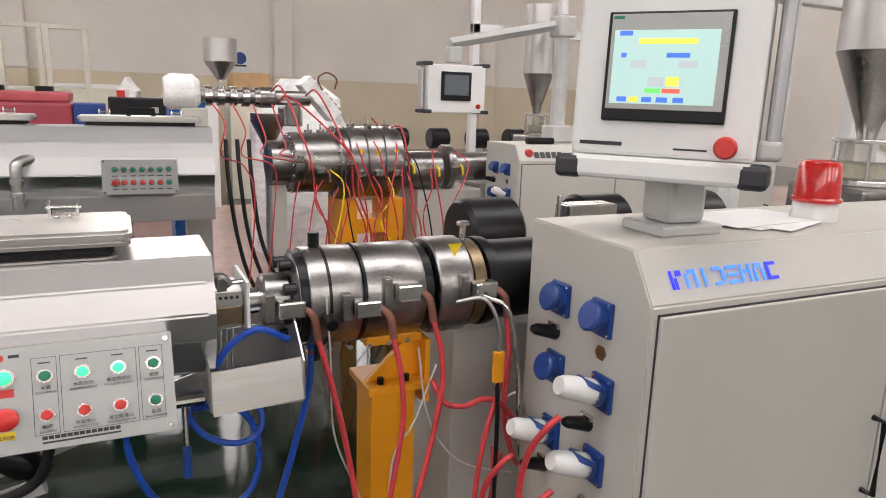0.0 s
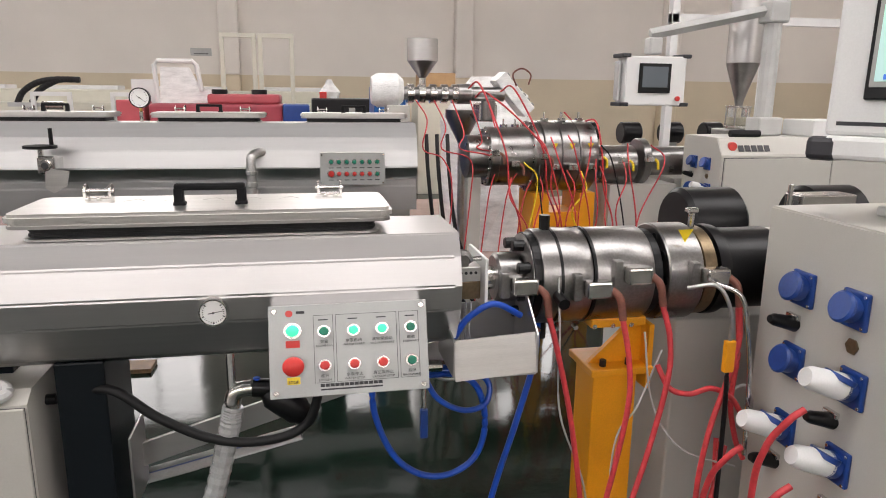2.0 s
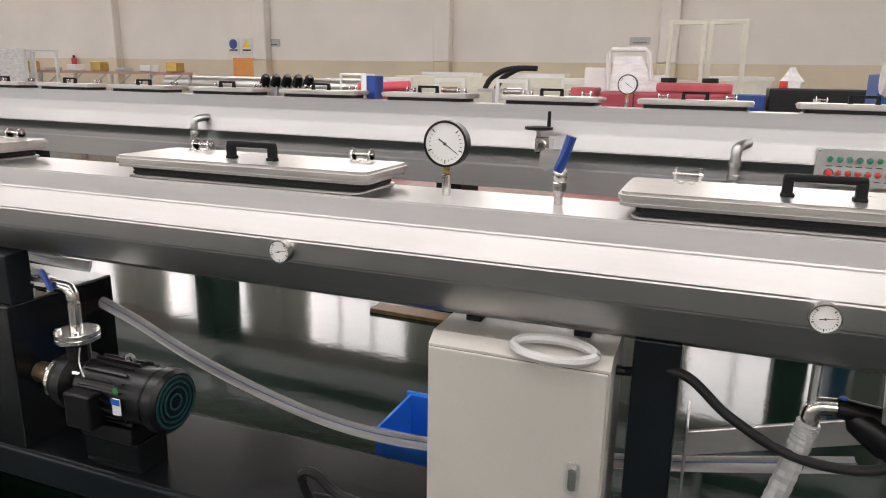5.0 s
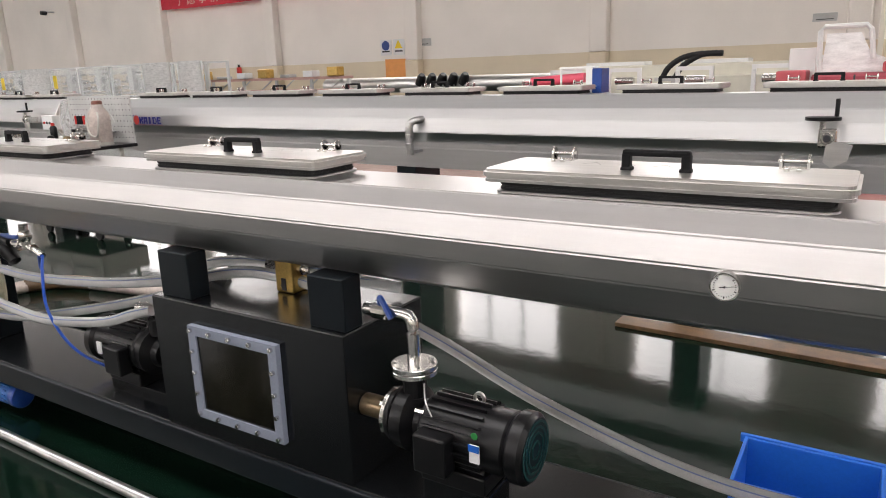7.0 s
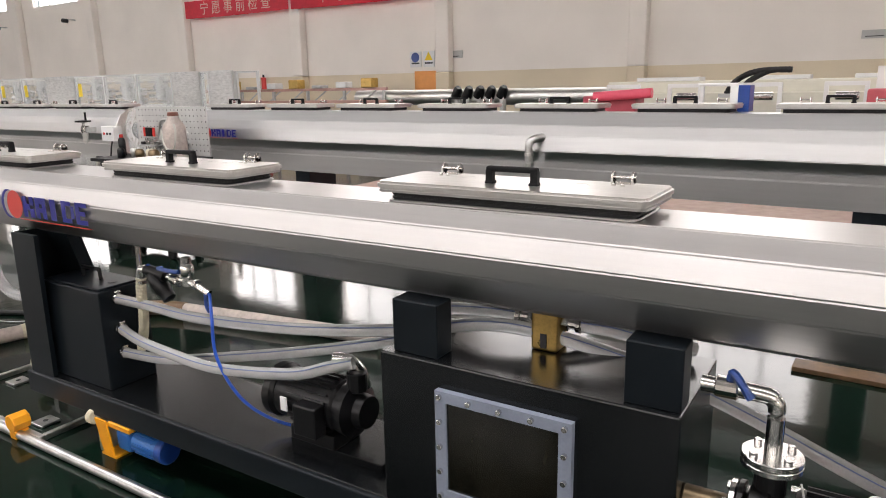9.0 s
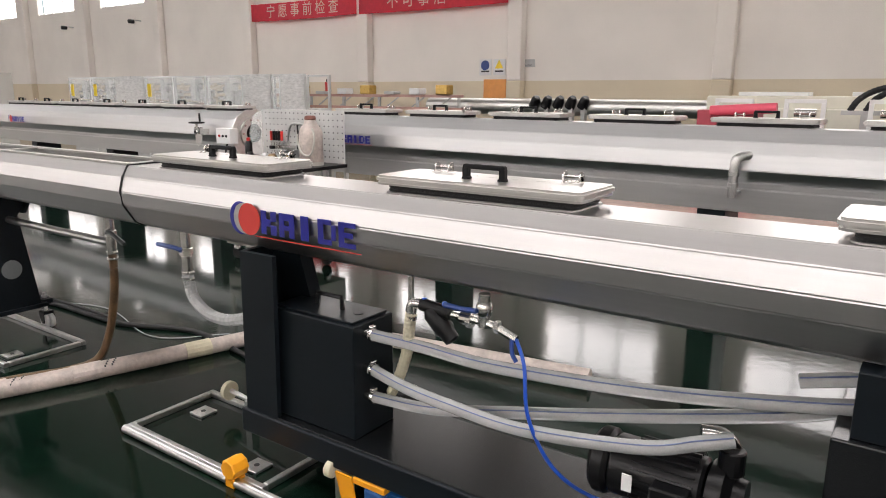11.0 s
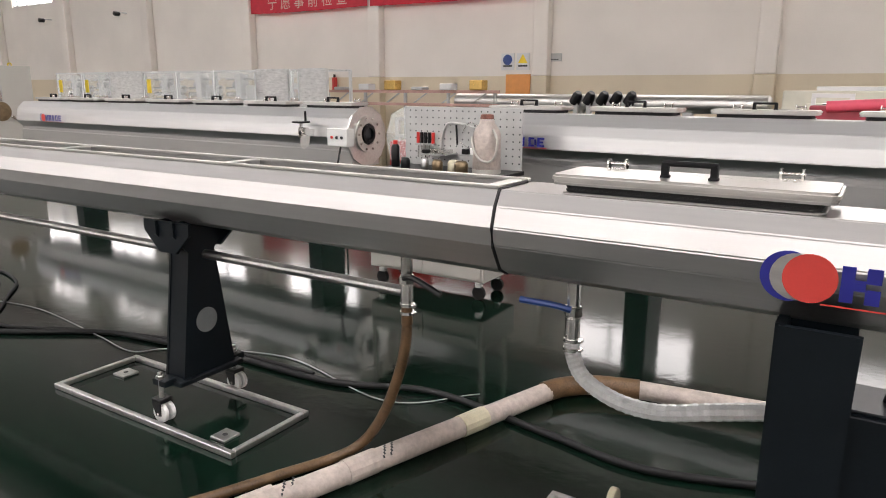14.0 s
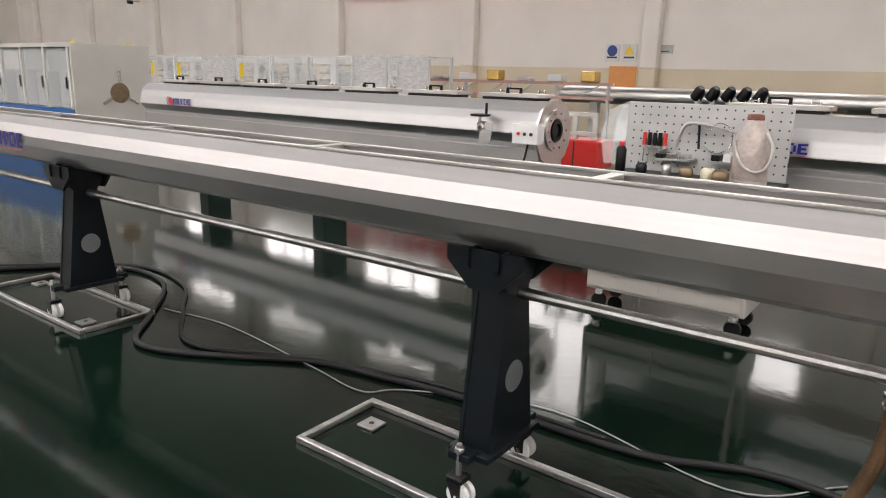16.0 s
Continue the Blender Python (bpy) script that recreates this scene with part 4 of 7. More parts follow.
for k in range(14):
    part("fin", moved(box(-4.67, -4.56, -0.002, 0.002, 0.044, 0.052), Matrix.Translation((0, 1.43, 0.088)) @ Matrix.Rotation(2 * math.pi * k / 14, 4, "X")), BLUE_PAINT, dr)
part("fan_cover", cyl((-4.535, 1.43, 0.088), 0.053, 0.04, "x", 20), BLUE, dr, smooth=True)
part("roller", cyl((-4.95, 1.39, 0.15), 0.032, 0.03, "x", 20), BUFF_HOSE, dr, "yellowed nylon roller")
eb2 = thing("rail_stop", "orange painted end stop on the rail", "end stop", (-5.3, 1.3, 0))
part("stop", cyl((-5.34, 1.24, 0.075), 0.042, 0.075, "y", 8), YELLOW, eb2)
part("stop_foot", box(-5.365, -5.315, 1.245, 1.305, 0.0, 0.04, 0.004), YELLOW, eb2)
ax = thing("guide_axle", "steel axle with white nylon rollers", "axle", (-5.6, 1.6, 0))
part("axle", tube([(-5.85, 1.66, 0.12), (-5.40, 1.60, 0.12)], 0.012, 10, False), GALV, ax)
part("roller", cyl((-5.86, 1.655, 0.12), 0.045, 0.025, "x", 20), BUFF_HOSE, ax, "yellowed nylon roller")
part("stand", box(-5.70, -5.66, 1.62, 1.66, 0, 0.12), GALV, ax)
rl = thing("floor_rail", "galvanised floor rail of the travelling frame", "rail", (-4, 1.27, 0))
part("rail", tube([(-6.08, 1.265, 0.02), (-3.2, 1.265, 0.02)], 0.02, 10, False), GALV, rl, smooth=True)
solo("floor_pipe", tube([(-7.6, -0.3, 0.045), (-7.1, 0.67, 0.045), (-6.85, 1.25, 0.045), (-6.70, 1.71, 0.045), (-6.45, 2.48, 0.045)], 0.045, 14, False), PALE_PIPE, "pale plastic-wrapped pipe lying on the floor", "pipe", smooth=True)
solo("floor_pipe", tube([(-6.10, 2.74, 0.045), (-5.55, 2.82, 0.045), (-4.6, 2.95, 0.045)], 0.045, 14, False), PALE_PIPE, "pale plastic-wrapped pipe lying on the floor", "pipe", smooth=True)
solo("pipe_bend", tube([(-6.46, 2.47, 0.046), (-6.40, 2.58, 0.046), (-6.28, 2.68, 0.046), (-6.08, 2.745, 0.046)], 0.049, 14), BROWN_HOSE, "brown hose joining two floor pipes", "hose", smooth=True)
for q, (x, y) in enumerate(((-6.93, 1.07), (-6.78, 1.47), (-6.60, 2.02))):
    d = Vector((0.29, 0.95, 0)).normalized()
    bm = tube([Vector((x, y, 0.045)) - d * 0.07, Vector((x, y, 0.045)) + d * 0.07], 0.0475, 14, False)
    for v in bm.verts:
        v.co += (v.co - Vector((x, y, 0.045))).normalized() * 0.002 + Vector((noise.noise(v.co * 40), noise.noise(v.co * 40 + Vector((7, 0, 0))), 0)) * 0.003
        v.co.z = max(v.co.z, 0.001)
    solo("tape_wrap", bm, BUFF_HOSE if q == 2 else PALE_PIPE, "wrinkled tape wrapped round the floor pipe", "tape", "tape on the pipe")


pipe_dir, pipe_side = Vector((0.29, 0.95, 0)).normalized(), Vector((0.95, -0.29, 0)).normalized()
for q, (x, y) in enumerate(((-6.90, 1.15), (-6.755, 1.55))):
    for row in (0, 1):
        for k in range(5):
            a = radians(35 + 14 * k)
            c = Vector((x, y, 0.045)) + pipe_dir * (row * 0.035 + k * 0.008) + (pipe_side * math.cos(a) + Vector((0, 0, 1)) * math.sin(a)) * 0.0485
            solo("print_mark", moved(box(-0.006, 0.006, -0.004, 0.004, 0, 0.0008), Matrix.Translation(c) @ pose(0, 0, 0, 0, 90 - math.degrees(a), -17)), INK, "dark printed mark on the pipe wrapping", "mark", "printed marks on the pipe")


def ball_drain(x, y, turn, label):
    v = thing("drain_valve", label, "valve", (x, y, 0.885))
    part("nipple", cyl((x, y, 0.80), 0.022, 0.085, "z", 14), CHROME, v)
    part("hex", cyl((x, y, 0.765), 0.03, 0.035, "z", 6), CHROME, v)
    part("body", cyl((x, y, 0.68), 0.024, 0.085, "z", 14), CHROME, v, smooth=True)
    part("lever", tube([(x, y - 0.02, 0.79), (x + turn * 0.05, y - 0.03, 0.80), (x + turn * 0.17, y - 0.03, 0.755 if turn > 0 else 0.80)], 0.011, 8), BLUE if turn < 0 else BLACK, v, "sleeved lever")
    clamp(x, y, 0.68, 0.024, "z", v)
    clamp(x, y, 0.65, 0.024, "z", v)


ball_drain(-6.645, 1.60, 1, "steel drain valve with dark lever under the trough")
ball_drain(-5.99, 1.58, -1, "steel drain valve with blue lever under the tank")
hose("brown_hose", [(-6.645, 1.60, 0.69), (-6.65, 1.60, 0.56), (-6.68, 1.60, 0.42), (-6.76, 1.60, 0.22), (-6.86, 1.58, 0.07), (-6.94, 1.48, 0.022), (-7.02, 1.30, 0.022), (-7.15, 1.0, 0.022), (-7.4, 0.5, 0.022)], 0.021, BROWN_HOSE, "stained brown hose running down to the floor")
hose("clear_hose", [(-5.99, 1.58, 0.69), (-5.985, 1.58, 0.64), (-5.94, 1.57, 0.57), (-5.83, 1.56, 0.525), (-5.70, 1.56, 0.52), (-5.55, 1.56, 0.56), (-5.40, 1.56, 0.60)], 0.026, CLEAR_HOSE, "ribbed milky hose from the drain valve", corrugated=0.035, step=10)
hose("floor_cable", [(-12.3, 1.3, 0.016), (-11.6, 2.1, 0.016), (-10.95, 2.16, 0.016), (-10.4, 1.75, 0.016), (-10.09, 1.47, 0.016), (-9.85, 1.45, 0.016), (-9.5, 1.63, 0.016), (-9.1, 1.88, 0.016), (-8.64, 1.97, 0.016), (-8.2, 2.03, 0.016), (-7.47, 2.06, 0.016), (-6.95, 2.24, 0.016), (-6.3, 2.15, 0.016), (-5.84, 2.09, 0.016), (-5.2, 2.3, 0.016)], 0.016, RUBBER, "thick black cable lying across the floor", "cable")
hose("floor_cable", [(-12.2, 1.6, 0.012), (-11.5, 2.25, 0.012), (-10.8, 2.22, 0.012), (-10.3, 1.9, 0.012), (-9.8, 1.62, 0.012), (-9.2, 1.86, 0.012), (-8.5, 2.06, 0.012), (-7.6, 2.10, 0.012)], 0.011, RUBBER, "black cable lying across the floor", "cable")
hose("floor_wire", [(-10.44, 1.86, 0.006), (-9.9, 1.93, 0.006), (-9.1, 1.84, 0.006), (-8.70, 1.79, 0.006), (-8.53, 1.94, 0.006), (-7.9, 2.2, 0.006), (-7.1, 2.05, 0.006), (-6.75, 2.36, 0.006)], 0.0035, MIDGREY, "thin grey wire on the floor", "cable")

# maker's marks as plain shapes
def mark(x, y, z, h, parent, tilt=0):
    """A crescent, a disc and five block shapes with an underline."""
    part("mark_crescent", moved(turned([(0, 0.54 * h), (0.0006, 0.54 * h)], (0, 0, 0), "y", 28), Matrix.Translation((x - 0.55 * h, y - 0.001, z)) @ pose(0, 0, 0, tilt)), LOGO_BLUE, parent)
    part("mark_gap", moved(turned([(0, 0.5 * h), (0.0006, 0.5 * h)], (0, 0, 0), "y", 28), Matrix.Translation((x - 0.40 * h, y - 0.0018, z)) @ pose(0, 0, 0, tilt)), STEEL_LID, parent)
    part("mark_disc", moved(turned([(0, 0.52 * h), (0.0006, 0.52 * h)], (0, 0, 0), "y", 28), Matrix.Translation((x - 0.14 * h, y - 0.0026, z)) @ pose(0, 0, 0, tilt)), LOGO_RED, parent)
    glyphs = ([(0, 2.2, 0, 10), (2.2, 4, 3.5, 6.5), (4, 6.4, 5.8, 10), (4, 6.4, 0, 4.2)], [(0, 2, 0, 10), (2, 4, 7, 10), (4, 6, 0, 10), (2, 4, 3, 5)], [(1, 4, 0, 10)], [(0, 2, 0, 10), (2, 5, 8, 10), (2, 5, 0, 2), (5, 6.5, 2, 8)], [(0, 2, 0, 10), (2, 6, 8, 10), (2, 5, 4, 6), (2, 6, 0, 2)])
    for g, cells in enumerate(glyphs):
        bm = bmesh.new()
        for a, b, c, d in cells:
            x0 = x + (0.42 + g * 0.83) * h
            box(x0 + a * 0.11 * h, x0 + b * 0.11 * h, y - 0.0022, y - 0.0004, z - 0.40 * h + c * 0.075 * h, z - 0.40 * h + d * 0.075 * h, bm=bm)
        part("mark_block", moved(bm, Matrix.Translation((x, y, z)) @ pose(0, 0, 0, tilt) @ Matrix.Translation((-x, -y, -z))), LOGO_BLUE, parent)
    part("mark_underline", box(x + 0.1 * h, x + 4.6 * h, y - 0.002, y - 0.0004, z - 0.53 * h, z - 0.50 * h), LOGO_RED, parent)


sg = thing("maker_sign", "blue and red film mark stuck on the steel tank", "sign", (-5.3, 1.39, 1.02))
mark(-5.32, 1.412, 1.025, 0.116, sg)
sg = thing("maker_sign", "blue and red film mark stuck on the steel trough", "sign", (-11.4, 1.39, 1.02))
mark(-11.58, 1.412, 1.025, 0.116, sg)
sg = thing("maker_sign", "small dark and red mark on the far tank", "sign", (-14.7, 4.16, 1.08))
mark(-14.80, 4.164, 1.075, 0.10, sg)
sg = thing("maker_sign", "small dark and red mark on the far tank", "sign", (-7.6, 4.16, 1.08))
mark(-7.78, 4.164, 1.075, 0.09, sg)

# ---- line one: die, stand and cabinet ----
DZ, DY = 1.02, 1.60
die = thing("extrusion_die", "cylindrical machined steel pipe die with band heaters", "machine part", (0.55, DY, 0.9))
part("core_ring", turned([(0, 0.055), (0.006, 0.062), (0.06, 0.062), (0.07, 0.05)], (0.285, DY, DZ), "x", 32), STEEL_DIE, die, smooth=True)
part("mandrel", cyl((0.20, DY, DZ), 0.03, 0.1, "x", 20), CHROME, die)
part("face_ring", turned([(0, 0.095), (0.006, 0.108), (0.028, 0.108)], (0.352, DY, DZ), "x", 44), STEEL_DIE, die, smooth=True)
for k, (a, b) in enumerate(((0.38, 0.505), (0.513, 0.665))):
    part("band_heater", turned([(a, 0.117), (a + 0.004, 0.12), (b - 0.004, 0.12), (b, 0.117)], (0, DY, DZ), "x", 48), STEEL_DIE, die, "rolled steel band heater", True)
part("inner_barrel", cyl((0.36, DY, DZ), 0.112, 0.33, "x", 40, 0.002), BLACK, die)
for q in (0.51, 0.425):
    part("strap", ring((q - 0.003, DY, DZ), 0.1195, 0.1225, 0.007, "x", 48), BLACK, die)
for k in range(8):
    a = 2 * math.pi * k / 8 + 0.3
    part("cap_screw", cyl((0.325, DY + 0.088 * math.cos(a), DZ + 0.088 * math.sin(a)), 0.014, 0.03, "x", 12), BLACK, die)
for k in range(3):
    a = radians(100 + 78 * k)
    part("adjuster", tube([(0.415, DY - 0.118 * math.sin(a) * 1.0, DZ + 0.118 * math.cos(a)), (0.415, DY - 0.165 * math.sin(a), DZ + 0.165 * math.cos(a))], 0.014, 10, False), BLACK, die)
part("adjuster", tube([(0.415, DY, DZ + 0.115), (0.415, DY, DZ + 0.155)], 0.014, 10, False), BLACK, die)
part("flange_neck", cyl((0.665, DY, DZ), 0.075, 0.06, "x", 32), BLACK, die)
fl = part("flange", turned([(0.70, 0.09), (0.70, 0.122), (0.704, 0.126), (0.79, 0.126), (0.794, 0.122), (0.794, 0.09)], (0, DY, DZ), "x", 48), STEEL_DIE, die, "thick drilled steel flange", True)
for k in range(10):
    a = 2 * math.pi * k / 10
    part("bore", cyl((0.6985, DY + 0.10 * math.cos(a), DZ + 0.10 * math.sin(a)), 0.012, 0.002, "x", 14, 0), BLACK, fl)
part("warning_sign", prism([(0.725, DZ + 0.128), (0.765, DZ + 0.128), (0.745, DZ + 0.095)], DY - 0.1, DY - 0.099, "y"), YELLOW2, die, "yellow triangular warning sign")
part("collar", turned([(0.80, 0.11), (0.803, 0.116), (0.835, 0.116), (0.838, 0.1)], (0, DY, DZ), "x", 44), BRONZE, die, smooth=True)
part("adapter", turned([(0.845, 0.118), (0.86, 0.12), (0.875, 0.118)], (0, DY, DZ), "x", 44), BLACK, die, smooth=True)
part("heater_jacket", cyl((0.875, DY, DZ), 0.108, 0.16, "x", 40, 0.003), BLACK, die, smooth=True)
part("extruder_barrel", cyl((1.035, DY, DZ), 0.105, 1.45, "x", 40, 0.003), STEEL_DIE, die, "steel extruder barrel", True)
part("lifting_bolt", cyl((0.805, DY - 0.02, DZ + 0.11), 0.008, 0.05, "z", 10), CHROME, die)
part("lifting_bolt", box(0.79, 0.82, DY - 0.03, DY - 0.01, DZ + 0.155, DZ + 0.168, 0.003), CHROME, die)
# heater plugs with steel sheaths and red cables
PLUGS = ((0.335, -0.075, 0.0, 0.09), (0.50, -0.125, 0.0, 0.06), (0.60, -0.125, 0.03, 0.08), (0.80, -0.13, 0.02, 0.07))
for x, dy, dz, ln in PLUGS:
    pg = part("heater_plug", box(x - 0.028, x + 0.034, DY + dy - 0.042, DY + dy - 0.004, DZ + dz - 0.02, DZ + dz + 0.022, 0.006), CHROME, die, "steel heater plug")
    part("plug_clip", box(x - 0.052, x - 0.03, DY + dy - 0.012, DY + dy + 0.012, DZ + dz - 0.032, DZ + dz + 0.034, 0.003), STEEL_DIE, pg)
    part("sheath", tube([(x + 0.034, DY + dy - 0.03, DZ + dz), (x + 0.05, DY + dy - 0.045, DZ + dz - 0.02), (x + 0.058, DY + dy - 0.05, DZ + dz - 0.07)], 0.0095, 10), SHEATH, pg, smooth=True)
for k in range(6):
    part("clamp_screw", cyl((0.39 + k * 0.05, DY - 0.06, DZ - 0.125), 0.007, 0.02, "y", 8), CHROME, die)
part("saddle", box(0.53, 0.68, DY - 0.06, DY + 0.06, DZ - 0.13, DZ - 0.105, 0.004), YELLOW, die)


def red_cable(pts, r=0.007, mat=None, name="heater_cable", label="red silicone heater cable hanging to the floor"):
    return hose(name, pts, r, mat or REDHOSE, label, "cable")


red_cable([(0.393, 1.475, 0.95), (0.41, 1.465, 0.88), (0.445, 1.45, 0.72), (0.48, 1.44, 0.5), (0.50, 1.43, 0.3), (0.52, 1.42, 0.02)])
red_cable([(0.558, 1.425, 0.95), (0.572, 1.41, 0.86), (0.575, 1.40, 0.75), (0.55, 1.40, 0.58), (0.52, 1.40, 0.42), (0.50, 1.4, 0.2), (0.5, 1.4, 0.01)])
red_cable([(0.658, 1.425, 0.98), (0.675, 1.41, 0.90), (0.672, 1.40, 0.80), (0.63, 1.39, 0.62), (0.58, 1.38, 0.45), (0.55, 1.38, 0.25), (0.54, 1.38, 0.01)])
red_cable([(0.858, 1.42, 0.97), (0.86, 1.41, 0.88), (0.83, 1.40, 0.78), (0.79, 1.39, 0.66), (0.765, 1.38, 0.5), (0.76, 1.36, 0.3), (0.80, 1.34, 0.05)])
red_cable([(0.862, 1.43, 0.97), (0.868, 1.42, 0.85), (0.862, 1.42, 0.72), (0.88, 1.41, 0.62), (0.90, 1.40, 0.57)])
red_cable([(0.67, 1.45, 0.82), (0.69, 1.42, 0.77), (0.74, 1.41, 0.755), (0.80, 1.41, 0.765), (0.86, 1.41, 0.73), (0.90, 1.40, 0.66)])
red_cable([(0.79, 1.42, 1.03), (0.83, 1.38, 1.01), (0.85, 1.37, 0.93), (0.87, 1.37, 0.80), (0.88, 1.37, 0.6)], 0.006, CHROME, "braided_lead", "braided steel sensor lead")
red_cable([(0.72, 1.43, 1.02), (0.78, 1.40, 1.03), (0.81, 1.38, 0.97), (0.815, 1.38, 0.90)], 0.005, GALV, "sensor_lead", "thin steel sensor lead")
red_cable([(0.815, 1.38, 0.82), (0.82, 1.38, 0.7), (0.822, 1.38, 0.4), (0.82, 1.38, 0.02)], 0.006, BLACK, "sensor_lead", "thin black sensor lead hanging down")
solo("cable_plug", box(0.802, 0.828, 1.372, 1.388, 0.82, 0.90, 0.003), YELLOW, "orange inline cable plug", "plug")
red_cable([(0.41, 1.47, 1.05), (0.42, 1.47, 0.9), (0.43, 1.47, 0.7), (0.50, 1.46, 0.5), (0.52, 1.46, 0.3), (0.52, 1.45, 0.01)], 0.0025, GREY, "thin_wire", "thin grey thermocouple wire")
red_cable([(0.69, 1.47, 0.85), (0.62, 1.44, 0.72), (0.56, 1.43, 0.62), (0.55, 1.42, 0.3), (0.56, 1.42, 0.01)], 0.0025, GREY, "thin_wire", "thin grey thermocouple wire")
red_cable([(0.64, 1.47, 0.9), (0.66, 1.44, 0.72), (0.74, 1.42, 0.6), (0.88, 1.40, 0.55)], 0.0025, GREY, "thin_wire", "thin grey thermocouple wire")

st = thing("die_stand", "orange-yellow painted die support post", "stand", (0.6, 1.6, 0))
part("column", box(0.545, 0.665, 1.54, 1.66, 0.01, 0.765, 0.004), YELLOW, st)
part("base_plate", box(0.50, 0.71, 1.50, 1.70, 0, 0.01), YELLOW, st)
part("cap_plate", box(0.53, 0.70, 1.52, 1.68, 0.765, 0.785, 0.003), YELLOW, st)
part("gusset", prism([(0.54, 0.785), (0.70, 0.785), (0.70, 0.895), (0.655, 0.895)], 1.57, 1.585, "y"), YELLOW, st)
part("back_web", box(0.685, 0.70, 1.53, 1.67, 0.72, 0.895, 0.002), YELLOW, st)
for x in (0.57, 0.64):
    part("bolt", cyl((x, 1.545, 0.785), 0.009, 0.018, "z", 8), BLACK, st)

tr = thing("drip_trough", "bent stainless drip trough at the tank mouth", "trough", (0.24, 1.48, 0.83))
# front sheet leans back and takes lighter steel: brightness put into shape and colour
fs = prism([(0.145, 0.925), (0.345, 0.935), (0.34, 0.845), (0.15, 0.835)], 1.40, 1.404, "y")
for v in fs.verts:
    v.co.y += (v.co.z - 0.84) * 0.22
part("front_side", fs, STEEL_LID, tr)
part("pan", box(0.15, 0.34, 1.404, 1.58, 0.838, 0.842), STEEL, tr)
part("back_side", prism([(0.145, 0.96), (0.345, 0.97), (0.34, 0.842), (0.15, 0.842)], 1.58, 1.584, "y"), STEEL, tr)
part("end_side", prism([(1.404, 0.842), (1.58, 0.842), (1.58, 0.97), (1.49, 1.0), (1.404, 0.933)], 0.34, 0.344), STEEL, tr)
part("end_side", prism([(1.404, 0.842), (1.58, 0.842), (1.58, 0.97), (1.404, 0.925)], 0.145, 0.149), STEEL, tr)
en = thing("inlet_head", "perforated steel calibrator head at the tank mouth", "machine part", (0.2, TC, 1.0))
part("head_block", box(0.166, 0.238, 1.535, 1.645, 0.985, 1.03, 0.003), BRONZE, en)
part("head_cover", box(0.166, 0.237, 1.53, 1.65, 1.03, 1.068, 0.004), STEEL_LID, en, "pale perforated cover")
hp = part("head_plate", box(0.239, 0.247, 1.50, 1.67, 0.968, 1.092, 0.002), WHITE, en, "pale upright end plate")
for k in range(5):
    part("hole", cyl((0.176 + k * 0.012, 1.5285, 1.052), 0.0038, 0.002, "y", 8, 0), INK, en)
part("wall_clip", box(0.178, 0.20, 1.50, 1.53, 1.075, 1.105, 0.003), STEEL_DIE, en)
part("tie_bar", tube([(0.166, 1.54, 1.08), (0.245, 1.54, 1.085)], 0.006, 8, False), CHROME, en)
part("tie_bar", tube([(0.247, 1.585, 1.04), (0.30, 1.585, 1.04)], 0.006, 8, False), CHROME, en)
part("elbow", tube([(0.166, 1.52, 1.10), (0.19, 1.51, 1.105), (0.205, 1.51, 1.085)], 0.010, 8), STEEL_DIE, en)
for k in range(4):
    part("water_thread", tube([(0.172 + 0.013 * k, 1.515, 0.985), (0.170 + 0.012 * k, 1.51, 0.93), (0.174 + 0.011 * k, 1.505, 0.86)], 0.0022, 5), CLEAR_HOSE, en, "thin thread of dripping water")
hose("air_hose", [(0.33, 1.50, 0.95), (0.26, 1.49, 0.985), (0.20, 1.50, 0.95), (0.17, 1.51, 0.90)], 0.008, BLUE_HOSE, "blue air hose looping over the trough")
hose("air_hose", [(0.40, 1.58, 0.95), (0.40, 1.59, 0.80), (0.36, 1.6, 0.62), (0.31, 1.6, 0.45), (0.26, 1.6, 0.25), (0.2, 1.6, 0.02)], 0.0085, BLUE_HOSE, "blue air hose hanging to the floor")
hose("air_hose", [(-0.02, 1.6, 0.80), (-0.015, 1.6, 0.68), (0.03, 1.6, 0.56), (0.10, 1.6, 0.495), (0.18, 1.6, 0.485), (0.25, 1.6, 0.53), (0.275, 1.6, 0.62), (0.255, 1.6, 0.72), (0.20, 1.6, 0.765), (0.12, 1.6, 0.77)], 0.0085, BLUE_HOSE, "blue air hose in a hanging loop")
hose("air_hose", [(0.10, 1.57, 0.80), (0.14, 1.57, 0.72), (0.21, 1.57, 0.68), (0.27, 1.58, 0.69), (0.28, 1.6, 0.74), (0.22, 1.6, 0.78), (0.12, 1.6, 0.79)], 0.0075, BLUE_HOSE, "blue air hose coiled in a loop")
hose("steel_wire", [(0.10, 1.7, 0.76), (0.2, 1.72, 0.70), (0.33, 1.74, 0.73), (0.36, 1.74, 0.76), (0.25, 1.73, 0.74), (0.12, 1.72, 0.72)], 0.004, GALV, "springy steel wire under the trough", "wire")
av = thing("air_valve", "small steel valve with a blue handle", "valve", (0.10, 1.56, 0.80))
part("body", cyl((0.06, 1.56, 0.81), 0.015, 0.09, "x", 12), CHROME, av)
part("lever", box(0.095, 0.115, 1.55, 1.562, 0.62, 0.70, 0.004), BLUE, av, "blue sleeved handle")
part("drop", cyl((0.105, 1.56, 0.70), 0.006, 0.11, "z", 10), CHROME, av)


